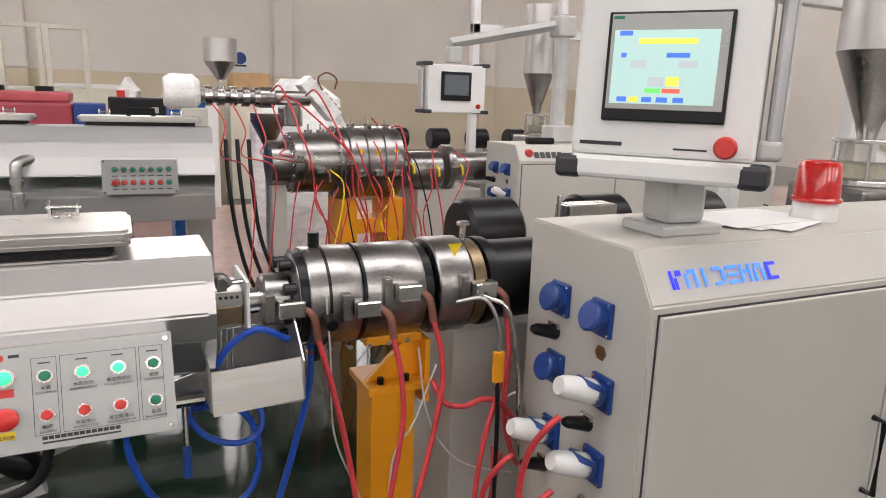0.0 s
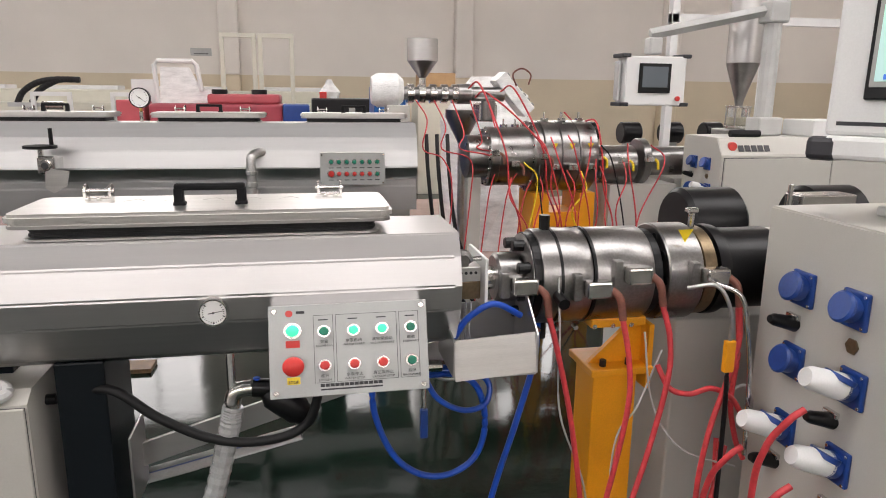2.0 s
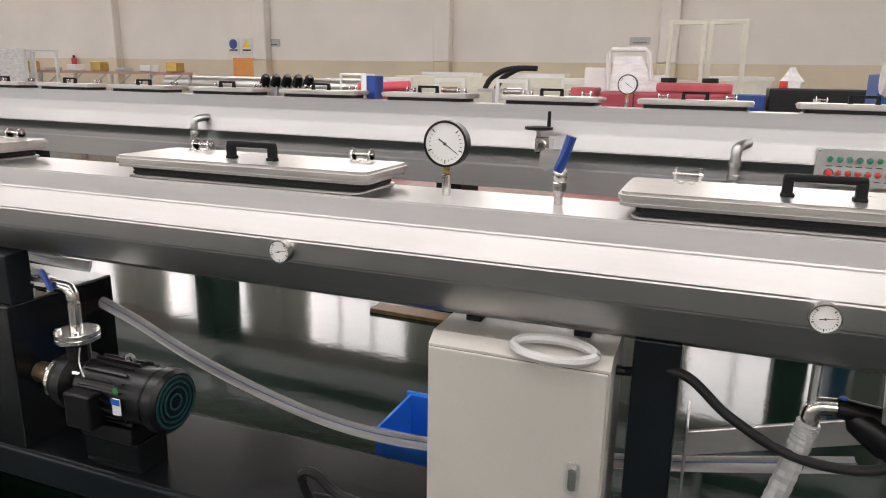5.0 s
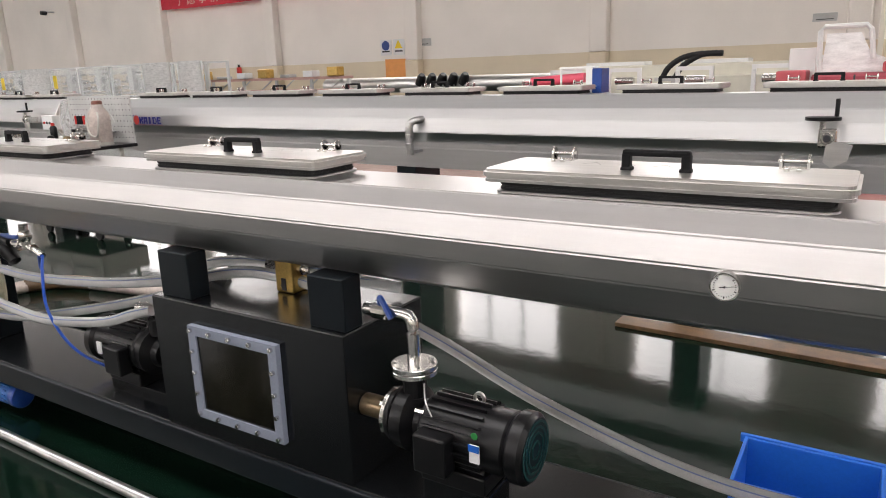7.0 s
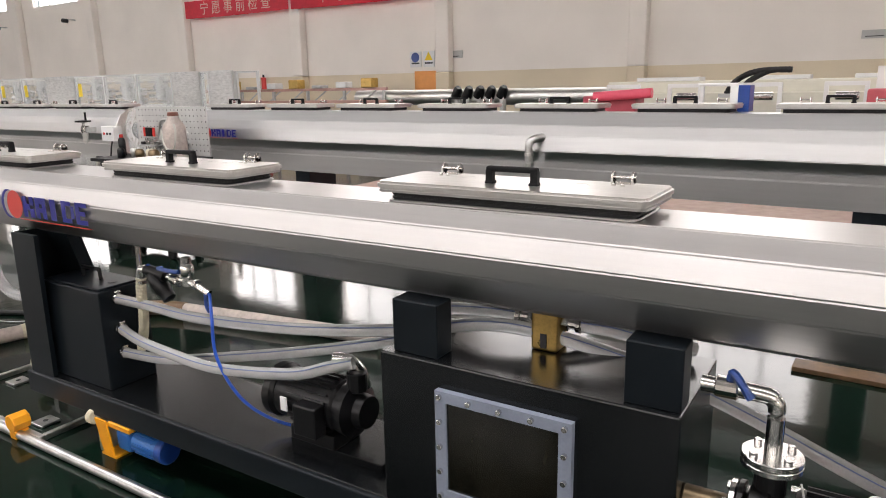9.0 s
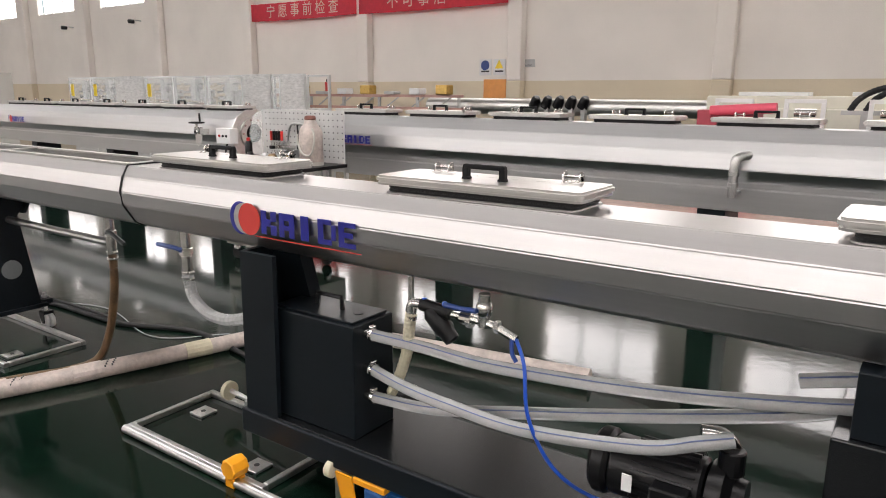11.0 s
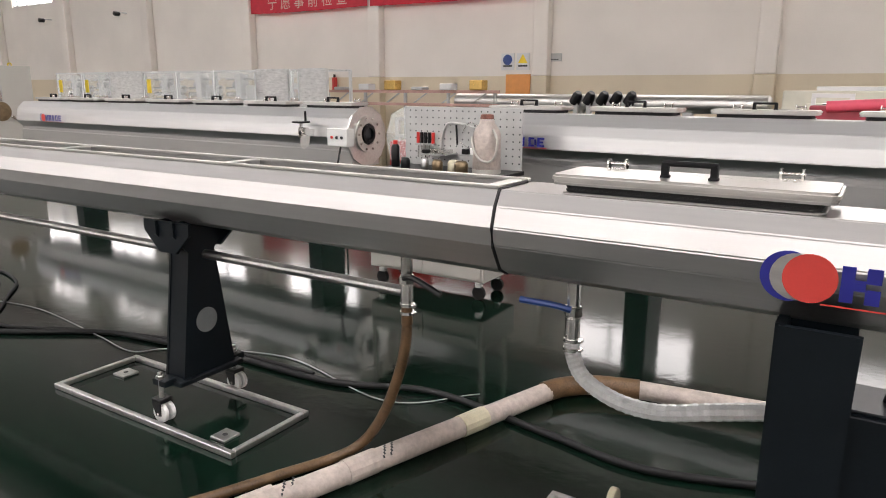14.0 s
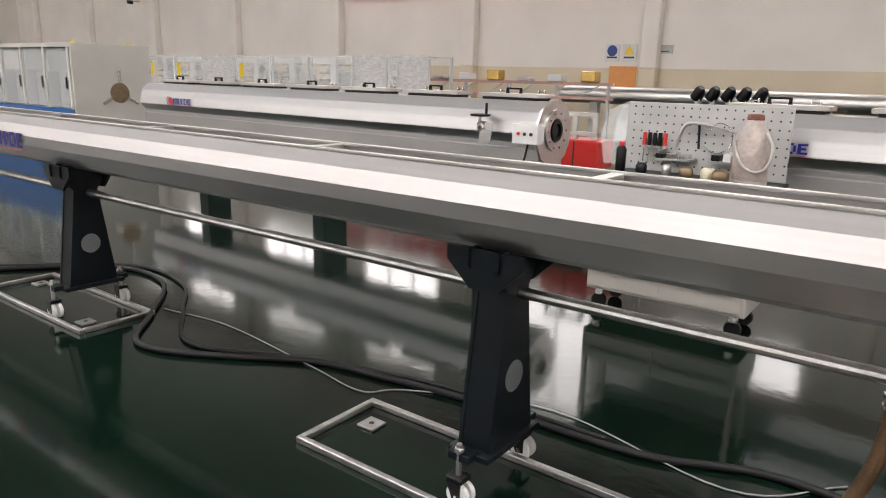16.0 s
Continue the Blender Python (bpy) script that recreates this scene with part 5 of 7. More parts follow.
def socket(x, y, z, parent, plugged):
    """A blue flanged industrial socket with sprung lid on a face that looks to -x."""
    s = part("socket", box(x - 0.012, x, y - 0.034, y + 0.034, z - 0.04, z + 0.04, 0.004), BLUE, parent, "blue industrial power socket")
    tilt = Matrix.Translation((x - 0.012, y, z)) @ Matrix.Rotation(radians(18), 4, "Y")
    if plugged:
        part("lid", moved(cyl((-0.012, 0, 0.0), 0.033, 0.012, "x", 24), Matrix.Translation((x - 0.035, y, z + 0.032)) @ Matrix.Rotation(radians(-62), 4, "Y")), BLUE, s, smooth=True)
        part("barrel", moved(cyl((-0.03, 0, 0), 0.029, 0.03, "x", 24), tilt), BLUE, s, smooth=True)
        pl = part("plug", moved(turned([(-0.115, 0.019), (-0.10, 0.025), (-0.03, 0.029), (-0.02, 0.029)], (0, 0, 0), "x", 24), tilt), WHITE, s, "white power plug", True)
    else:
        part("barrel", moved(cyl((-0.024, 0, 0), 0.029, 0.024, "x", 24), tilt), BLUE, s, smooth=True)
        part("lid", moved(cyl((-0.036, 0, 0), 0.034, 0.012, "x", 28, 0.005), tilt), BLUE, s, smooth=True)
    for sy in (-1, 1):
        for sz in (-1, 1):
            part("screw", cyl((x - 0.0135, y + sy * 0.027, z + sz * 0.033), 0.004, 0.002, "x", 8), CHROME, s)
    return s


def control_cabinet(ox, oy, lit, label):
    """A cream control cabinet with a chamfered lit fascia, double doors and sockets on its end."""
    c = thing("extruder_cabinet", label, "cabinet", (ox + 1.9, oy + 1.2, 0))
    prof = [(oy + 1.004, 0.05), (oy + 1.004, 1.108), (oy + 1.07, 1.212), (oy + 1.45, 1.212), (oy + 1.45, 0.05)]
    bm = prism(prof, ox + 0.935, ox + 3.3)
    bmesh.ops.bevel(bm, geom=bm.edges[:], offset=0.004, segments=2, affect="EDGES")
    part("body", bm, CREAM, c)
    part("plinth", box(ox + 0.96, ox + 3.28, oy + 1.03, oy + 1.43, 0, 0.05), ANTHRACITE, c)
    for k in range(3):
        x0 = ox + 0.955 + k * 0.762
        d = part("door", box(x0, x0 + 0.755, oy + 0.992, oy + 1.003, 0.09, 1.088, 0.003), CREAM, c)
        part("door_gasket", box(x0 - 0.0025, x0 + 0.7575, oy + 1.0005, oy + 1.0045, 0.087, 1.092), INK, d)
        hb = tube([(x0 + 0.725, oy + 0.99, 0.75), (x0 + 0.725, oy + 0.96, 0.75), (x0 + 0.725, oy + 0.96, 0.55), (x0 + 0.725, oy + 0.99, 0.55)], 0.008, 8, False)
        part("handle", hb, BLACK, d, "black bow handle")
    if lit:
        a = math.degrees(math.atan2(0.066, 0.104))
        for g in range(8):
            bm = bmesh.new()
            w, s = 0.030, 0.040
            gx = g * (w + 0.009)
            cells = (((0, 0.006, 0, s), (0.010, 0.016, 0, s * 0.6), (0.016, w, s * 0.7, s)), ((0, 0.006, 0, s * 0.8), (0.01, w, s * 0.75, s), (w - 0.006, w, 0, s * 0.7)), ((0.010, 0.016, 0, s),),
                     ((0, w - 0.008, 0, 0.007), (0, w - 0.008, s - 0.007, s), (w - 0.007, w, 0.006, s - 0.006)), ((0, w, 0, 0.007), (0, w, s * 0.42, s * 0.58), (0, w, s - 0.007, s)),
                     ((0, 0.006, 0, s), (0.010, w - 0.010, s * 0.5, s * 0.7), (w - 0.006, w, 0, s)), ((0, 0.006, 0, s * 0.7), (0.006, w - 0.006, s * 0.75, s), (w - 0.006, w, 0, s * 0.7)), ((0, 0.007, 0, s), (0.007, w, 0, 0.007), (0.007, w, s - 0.007, s)))[g]
            for p, q, u, v in cells:
                box(p, q, -0.002, 0.0, u, v, bm=bm)
            part("lit_block", moved(bm, Matrix.Translation((ox + 1.0 + gx, oy + 1.018, 1.135)) @ pose(0, 0, 0, -a)), LOGO_LIT if g in (0, 7) else LOGO_LIT2, c, "glowing blue block of the lit sign")
    else:
        part("mark_disc", cyl((ox + 1.02, oy + 1.02, 1.16), 0.028, 0.03, "y", 20), LOGO_RED, c)
        for g in range(5):
            part("mark_block", moved(box(0, 0.035, -0.003, 0, 0, 0.042), Matrix.Translation((ox + 1.06 + g * 0.045, oy + 1.016, 1.13)) @ pose(0, 0, 0, -32)), INK, c)
    xf = ox + 0.935
    for y, z, pl in ((1.30, 1.045, False), (1.145, 1.045, False), (1.305, 0.87, False), (1.125, 0.88, True), (1.305, 0.70, True), (1.135, 0.70, True)):
        socket(xf, oy + y, z, c, pl)
    for y, z in ((1.32, 0.955), (1.17, 0.785), (1.33, 0.60), (1.15, 0.585)):
        k = part("connector", moved(turned([(-0.07, 0.009), (-0.06, 0.014), (-0.02, 0.017), (0, 0.019)], (0, 0, 0), "x", 14), Matrix.Translation((xf, oy + y, z)) @ Matrix.Rotation(radians(14), 4, "Y")), BLACK, c, "black round connector", True)
        part("clip", box(xf - 0.012, xf, oy + y - 0.02, oy + y + 0.02, z + 0.012, z + 0.026, 0.003), CHROME, k)
    part("blank_plate", moved(cyl((-0.004, 0, 0), 0.018, 0.004, "x", 6), Matrix.Translation((xf, oy + 1.145, 0.965))), BRONZE, c)
    return c


cab = control_cabinet(0.0, 0.0, True, "cream steel control cabinet with sockets and a lit blue sign")
cab2 = control_cabinet(1.42, 2.85, False, "cream control cabinet of the second extruder with blue sockets")
for y, z in ((1.125, 0.88), (1.305, 0.70), (1.135, 0.70)):
    red_cable([(0.82, y - 0.005, z - 0.035), (0.79, y, z - 0.06), (0.765, y + 0.03, z - 0.14), (0.77, y + 0.06, z - 0.3), (0.80, y + 0.08, 0.02)], 0.0075)
for y, z in ((1.125, 0.88), (1.305, 0.70)):
    red_cable([(2.23, 2.85 + y, z - 0.035), (2.1, 2.85 + y, z - 0.12), (2.0, 2.9 + y, z - 0.35), (1.95, 2.9 + y, 0.02)], 0.0075)
for k in range(3):
    red_cable([(0.86, 1.42 + 0.02 * k, 0.60), (0.83, 1.40, 0.52 - 0.03 * k), (0.80, 1.38 - 0.02 * k, 0.42), (0.78, 1.36, 0.2), (0.8, 1.35, 0.01)], 0.0065)
hose("wire_loop", [(0.90, 1.44, 0.70), (0.87, 1.43, 0.74), (0.90, 1.42, 0.76), (0.925, 1.42, 0.70), (0.91, 1.43, 0.64), (0.88, 1.44, 0.66)], 0.004, GALV, "loop of springy steel wire", "wire")
ebody = thing("base_housing", "cream sheet-steel extruder base behind the die", "machine base", (1.5, 1.75, 0))
part("body", box(0.80, 3.3, 1.60, 2.05, 0, 0.88, 0.006), CREAM, ebody)
for k in range(3):
    bl = thing("blower", "black round cooling blower beside the barrel", "blower", (1.15 + k * 0.45, 1.95, 0.88), "blowers of the near extruder")
    part("scroll", cyl((1.0 + k * 0.45, 2.0, 1.06), 0.12, 0.20, "x", 28), BLACK, bl, smooth=True)
    part("mount", box(1.02 + k * 0.45, 1.18 + k * 0.45, 1.93, 2.04, 0.88, 0.95, 0.004), BLACK, bl)
tbx = thing("terminal_strip", "small steel terminal box beside the barrel", "terminal box", (1.35, 1.78, 1.12))
part("terminal_body", box(1.24, 1.42, 1.72, 1.80, 1.12, 1.19, 0.004), CHROME, tbx)
part("bolt", cyl((1.22, 1.75, 1.12), 0.008, 0.10, "z", 8), CHROME, tbx)
part("terminal_post", box(1.28, 1.34, 1.74, 1.78, 0.88, 1.12), CHROME, tbx)

# operator panel on its pedestal
hm = thing("operator_panel", "white operator terminal with a lit touch screen on a swivel post", "control panel")
HW, HH = 0.37, 0.47
part("enclosure", box(-HW / 2, HW / 2, 0.0, 0.125, -0.175, HH - 0.175, 0.008), WHITE, hm)
part("bottom_rail", box(-HW / 2 + 0.002, HW / 2 - 0.002, -0.012, 0.12, -0.225, -0.176, 0.010), WHITE, hm)
for sx in (-1, 1):
    part("corner", box(sx * HW / 2 - 0.03, sx * HW / 2 + 0.03, -0.014, 0.13, -0.228, -0.178, 0.012), INK, hm, "dark plastic corner piece")
part("bezel", box(-0.122, 0.122, -0.010, 0.0, -0.103, 0.115, 0.003), BLACK, hm, "black screen surround")
part("fascia", box(-0.115, 0.115, -0.0115, -0.0095, -0.079, 0.110, 0.001), PLATE, hm)
sc = part("screen", box(-0.107, 0.098, -0.0130, -0.0112, -0.068, 0.078), SCREEN_BG, hm, "lit touch screen with coloured fields")
for mat, x0, x1, z0, z1 in ((SCREEN_BLUE, -0.118, -0.086, 0.073, 0.083), (SCREEN_YEL, -0.07, 0.07, 0.055, 0.066), (SCREEN_BLUE, -0.11, -0.097, 0.026, 0.036), (SCREEN_BLUE, 0.0, 0.055, 0.026, 0.036),
                            (SCREEN_GREY, -0.085, -0.045, 0.004, 0.02), (SCREEN_GREY, 0.03, 0.075, 0.004, 0.02), (SCREEN_GRN, -0.045, -0.006, -0.05, -0.04), (SCREEN_RED, -0.003, 0.04, -0.05, -0.04),
                            (SCREEN_YEL, -0.082, -0.058, -0.07, -0.059), (SCREEN_BLUE, -0.112, -0.088, -0.07, -0.059), (SCREEN_BLUE, -0.05, -0.026, -0.07, -0.059), (SCREEN_BLUE, -0.015, 0.012, -0.07, -0.059), (SCREEN_BLUE, 0.025, 0.05, -0.07, -0.059), (SCREEN_GREY, -0.04, 0.0, -0.035, -0.015), (SCREEN_YEL, 0.005, 0.035, -0.035, -0.015)):
    part("field", box(x0 * 0.82, x1 * 0.82, -0.0135, -0.0128, z0 * 0.92, z1 * 0.92), mat, sc)
part("lettering", text_mesh("TOUCH", 0.016, Matrix.Translation((0.107, -0.0120, 0.07)) @ pose(0, 0, 0, 90) @ Matrix.Rotation(radians(90), 4, "Z")), GREY, hm)
part("maker_line", box(-0.165, -0.075, -0.0008, 0.0, -0.155, -0.147), INK, hm)
part("maker_line", box(0.03, 0.095, -0.0008, 0.0, -0.158, -0.154), INK, hm)
part("maker_tag", box(-0.112, -0.09, -0.0122, -0.0115, 0.100, 0.106), GREEN_BTN, hm)
part("stop_button", turned([(-0.045, 0.018), (-0.04, 0.022), (-0.025, 0.022), (-0.02, 0.013), (0, 0.013)], (0.132, 0, -0.148), "y", 24), RED, hm, "red mushroom stop button", True)
gp = part("grip", box(HW / 2 + 0.012, HW / 2 + 0.04, 0.03, 0.13, -0.15, HH - 0.17, 0.010), MIDGREY, hm, "ribbed aluminium grip")
for q in (0.045, 0.07, 0.095):
    part("rib", box(HW / 2 + 0.039, HW / 2 + 0.043, q, q + 0.012, -0.12, HH - 0.2), WHITE, gp)
for z in (-0.15, HH - 0.21):
    part("grip_end", box(HW / 2, HW / 2 + 0.045, 0.025, 0.135, z - 0.02, z + 0.02, 0.008), GREY, hm)
hm.matrix_basis = pose(HMX, HMY, HMZ, -3, 0, HMR)
pd = thing("pedestal", "grey swivel post on the cabinet top", "pedestal", (1.165, 1.215, 1.212))
part("foot_flange", box(1.075, 1.255, 1.145, 1.285, 1.212, 1.236, 0.006), GREY, pd)
part("post", box(1.11, 1.22, 1.165, 1.265, 1.236, 1.345, 0.016), GREY, pd)
part("swivel", cyl((1.165, 1.215, 1.345), 0.056, 0.035, "z", 28), GREY, pd, smooth=True)
part("swivel_ring", ring((1.165, 1.215, 1.358), 0.055, 0.063, 0.003, "z", 28), INK, pd)
part("saddle", box(1.095, 1.235, 1.15, 1.28, 1.38, 1.43, 0.008), GREY, pd)
bc = thing("beacon", "red warning beacon with a white base", "beacon", (1.68, 1.235, 1.212))
part("base", turned([(0, 0.058), (0.004, 0.06), (0.045, 0.055), (0.05, 0.05)], (1.68, 1.235, 1.212), "z", 28), WHITE, bc, smooth=True)
part("lens", turned([(0.05, 0.062), (0.058, 0.064), (0.062, 0.058), (0.14, 0.053), (0.155, 0.045), (0.16, 0.03)], (1.68, 1.235, 1.212), "z", 28), RED_LENS, bc, "red ribbed lens", True)
for k, (x, y, r) in enumerate(((1.50, 1.27, 12), (1.54, 1.25, 20), (1.47, 1.28, 5))):
    solo("paper_sheet", moved(box(-0.15, 0.15, -0.10, 0.10, 0, 0.0012), pose(x, y, 1.2145 + 0.0016 * k, 0, 0, r)), PAPER, "white printed sheet lying on the cabinet", "paper", "papers on the cabinet")


def hopper(x, y, z, r, h, label):
    """A stainless cone hopper with a sight glass and plates under it."""
    t = thing("hopper", label, "hopper", (x, y, z))
    part("throat", cyl((x, y, z), r * 0.75, 0.02, "z", 24), CHROME, t)
    part("sight_glass", cyl((x, y, z + 0.02), r * 0.62, 0.13, "z", 24, 0.002), FROSTED, t, "clear acrylic sight tube", True)
    part("granulate", cyl((x, y, z + 0.021), r * 0.57, 0.06, "z", 20), BUFF_HOSE, t, "pale plastic granulate")
    part("plate", cyl((x, y, z + 0.15), r * 0.8, 0.012, "z", 24), CHROME, t)
    for k in range(4):
        a = math.pi / 4 + k * math.pi / 2
        part("tie_rod", cyl((x + r * 0.7 * math.cos(a), y + r * 0.7 * math.sin(a), z + 0.01), 0.006, 0.15, "z", 8), CHROME, t)
    part("cone", turned([(0, r * 0.22), (0.05, r * 0.3), (0.30, r)], (x, y, z + 0.16), "z", 32), STEEL_DIE, t, smooth=True)
    part("cylinder", cyl((x, y, z + 0.46), r, h, "z", 32, 0.003), STEEL, t, smooth=True)
    return t


hopper(2.42, 1.62, 1.24, 0.135, 0.9, "tall stainless granulate hopper with a cone and sight glass")
solo("extruder_throat", box(2.25, 2.6, 1.48, 1.78, 0.88, 1.238, 0.01), STEEL_DIE, "steel feed block under the hopper", "machine part")
fr = thing("loader_frame", "white steel loader frame beside the hopper", "frame", (2.6, 1.9, 0))
for x in (2.18, 2.85):
    part("upright", box(x, x + 0.06, 1.98, 2.04, 0.88, 2.6, 0.004), WHITE, fr)
part("crosspiece", box(2.18, 2.91, 1.98, 2.04, 1.9, 1.96, 0.004), WHITE, fr)

# ---- line two: extruder end ----
Y2 = 4.45
d2 = thing("large_die", "large bolted steel pipe die with band heaters and red cables", "machine part", (1.3, Y2, 0.7))
part("nose", turned([(0.86, 0.11), (0.87, 0.14), (1.0, 0.14)], (0, Y2, 1.06), "x", 36), STEEL_DIE, d2, smooth=True)
part("front_flange", turned([(1.0, 0.19), (1.005, 0.195), (1.055, 0.195), (1.06, 0.19)], (0, Y2, 1.06), "x", 40), STEEL_DIE, d2, smooth=True)
for k in range(16):
    a = 2 * math.pi * k / 16
    part("bolt", cyl((0.985, Y2 + 0.175 * math.cos(a), 1.06 + 0.175 * math.sin(a)), 0.013, 0.09, "x", 8), CHROME, d2)
    part("bolt", cyl((1.27, Y2 + 0.215 * math.cos(a), 1.06 + 0.215 * math.sin(a)), 0.013, 0.09, "x", 8), CHROME, d2)
part("band_heater", turned([(1.06, 0.19), (1.28, 0.195)], (0, Y2, 1.06), "x", 40), STEEL_DIE, d2, smooth=True)
part("middle_flange", turned([(1.28, 0.23), (1.285, 0.235), (1.34, 0.235), (1.345, 0.23)], (0, Y2, 1.06), "x", 40), STEEL_DIE, d2, smooth=True)
for a, b in ((1.35, 1.46), (1.465, 1.58), (1.585, 1.71)):
    part("band_heater", turned([(a, 0.232), (a + 0.004, 0.236), (b - 0.004, 0.236), (b, 0.232)], (0, Y2, 1.06), "x", 44), STEEL_DIE, d2, "rolled steel band heater", True)
    part("clamp_post", cyl(((a + b) / 2, Y2, 1.29), 0.008, 0.06, "z", 8), CHROME, d2)
    part("warning_sign", prism([((a + b) / 2 - 0.02, 1.16), ((a + b) / 2 + 0.02, 1.16), ((a + b) / 2, 1.12)], Y2 - 0.237, Y2 - 0.234, "y"), YELLOW2, d2)
    part("heater_plug", box((a + b) / 2 - 0.03, (a + b) / 2 + 0.03, Y2 - 0.275, Y2 - 0.23, 0.99, 1.03, 0.006), CHROME, d2, "steel heater plug")
part("adapter", turned([(1.71, 0.07), (1.80, 0.07)], (0, Y2, 1.02), "x", 24), STEEL_DIE, d2)
part("screen_changer", turned([(1.80, 0.125), (1.805, 0.13), (2.04, 0.13), (2.045, 0.125)], (0, Y2, 1.0), "x", 36), STEEL_DIE, d2, smooth=True)
part("side_flange", turned([(2.08, 0.15), (2.085, 0.155), (2.13, 0.155), (2.135, 0.15)], (0, Y2, 1.02), "x", 36), STEEL_DIE, d2, smooth=True)
part("barrel", turned([(2.13, 0.1), (3.6, 0.1)], (0, Y2, 1.02), "x", 28), STEEL_DIE, d2, smooth=True)
for k, x in enumerate((1.12, 1.2, 1.40, 1.52, 1.64)):
    part("clamp_block", box(x - 0.02, x + 0.02, Y2 - 0.05, Y2 + 0.0, 1.06 + (0.19 if x < 1.3 else 0.232), 1.06 + (0.21 if x < 1.3 else 0.252), 0.003), CHROME, d2)
    part("stud", cyl((x, Y2 - 0.02, 1.06 + (0.2 if x < 1.3 else 0.245)), 0.006, 0.045, "z", 8), CHROME, d2)
for x, y, z in ((1.02, -0.19, 1.10), (1.15, -0.20, 1.03), (1.33, -0.235, 1.08), (1.76, -0.1, 1.06), (1.93, -0.14, 1.04), (2.1, -0.16, 1.05)):
    pg = part("heater_plug", box(x - 0.028, x + 0.028, Y2 + y - 0.035, Y2 + y + 0.01, z - 0.02, z + 0.02, 0.005), CHROME, d2, "steel heater plug")
    part("sheath", tube([(x + 0.028, Y2 + y - 0.02, z), (x + 0.05, Y2 + y - 0.03, z - 0.02), (x + 0.055, Y2 + y - 0.035, z - 0.07)], 0.009, 8), YELLOW2 if x > 1.7 else SHEATH, pg)
for k in range(12):
    a = 2 * math.pi * k / 12
    part("bolt", cyl((1.79, Y2 + 0.112 * math.cos(a), 1.0 + 0.112 * math.sin(a)), 0.008, 0.012, "x", 8), CHROME, d2)
st2 = thing("die_trestle", "orange-yellow painted trestle under the large die", "stand", (1.5, Y2, 0))
for x in (1.30, 1.62):
    part("leg", box(x, x + 0.11, Y2 - 0.16, Y2 + 0.16, 0, 0.83, 0.005), YELLOW, st2)
part("beam", box(1.41, 1.62, Y2 - 0.15, Y2 + 0.15, 0.60, 0.70, 0.004), YELLOW, st2)
st3 = thing("nose_stand", "cream steel stand under the die nose", "stand", (0.95, Y2, 0))
part("upright", box(0.88, 0.97, Y2 - 0.05, Y2 + 0.05, 0, 0.925, 0.004), CREAM, st3)
st4 = thing("changer_stand", "cream steel base under the screen changer", "machine base", (2.0, Y2, 0))
part("body", box(1.85, 2.34, Y2 - 0.12, Y2 + 0.3, 0, 0.872, 0.005), CREAM, st4)
random.seed(4)
for k in range(16):
    x = 1.05 + random.random() * 1.05
    z = 0.93 + random.random() * 0.3
    pts = [(x, Y2 - 0.26, z), (x + random.uniform(-0.04, 0.08), Y2 - 0.32, z - 0.12), (x + random.uniform(-0.1, 0.2), Y2 - 0.34, 0.55 + random.random() * 0.15), (x + random.uniform(-0.1, 0.3), Y2 - 0.30, 0.25), (x + random.uniform(-0.1, 0.4), Y2 - 0.25, 0.012)]
    red_cable(pts, 0.005, YELLOW2 if k % 9 == 4 else (BLACK if k % 7 == 3 else REDHOSE), label="thin heater cable hanging below the large die")
for k in range(5):
    x = 0.55 + k * 0.12
    red_cable([(x, 4.5, 1.42), (x + 0.05, 4.36, 1.3 - 0.04 * k), (x + 0.02, 4.32, 1.12), (x + 0.15 + 0.05 * k, 4.3, 1.05), (x + 0.2, 4.28, 0.8), (x + 0.12, 4.3, 0.02)], 0.0045, label="thin red cable hanging from the side extruder")
for k in range(3):
    hose("black_hose", [(0.62 + 0.07 * k, 4.5, 1.2), (0.62 + 0.07 * k, 4.42, 0.95), (0.66 + 0.07 * k, 4.4, 0.6), (0.74 + 0.08 * k, 4.4, 0.3), (0.9 + 0.06 * k, 4.38, 0.02)], 0.013, RUBBER, "black hose hanging beside the far tank")
for k, (x0, x1, z0) in enumerate(((0.95, 1.08, 1.50), (1.18, 1.33, 1.48), (1.0, 1.36, 1.44), (1.65, 1.72, 1.34))):
    red_cable([(x0, 4.72, z0), (x0 + 0.03, 4.55, z0 + 0.03 - 0.1 * (k == 3)), ((x0 + x1) / 2, 4.25, 1.30), (x1, 4.19, 1.08), (x1 + 0.03, 4.20, 0.86), (x1 + 0.12, 4.22, 0.60), (x1 + 0.15, 4.25, 0.02)], 0.006, label="red cable looped over the large die")
hose("wire_loop", [(1.33, 4.85, 1.52), (1.30, 4.84, 1.60), (1.36, 4.83, 1.64), (1.43, 4.84, 1.60), (1.42, 4.85, 1.53)], 0.006, SHEATH, "thin cable loop on the film-wrapped cover", "cable")
# co-extruder above
ce = thing("side_extruder", "small co-extruder with a steel hopper, wrapped in film", "machine", (0.9, 4.9, 0))
part("gear_head", turned([(0.30, 0.09), (0.34, 0.115), (0.48, 0.115), (0.52, 0.08)], (0, 4.9, 1.48), "x", 28), WRAP, ce, "film-wrapped gear head", True)
part("side_barrel", turned([(0.5, 0.045), (0.9, 0.05), (0.91, 0.07), (1.0, 0.07), (1.01, 0.05), (1.25, 0.05)], (0, 4.9, 1.46), "x", 24), STEEL_DIE, ce, smooth=True)
for k in range(5):
    part("heater_ring", ring((0.55 + 0.08 * k, 4.9, 1.46), 0.05, 0.066, 0.045, "x", 24), CHROME, ce)
part("side_column", box(0.40, 0.56, 4.82, 4.98, 0, 1.38, 0.005), CREAM, ce)
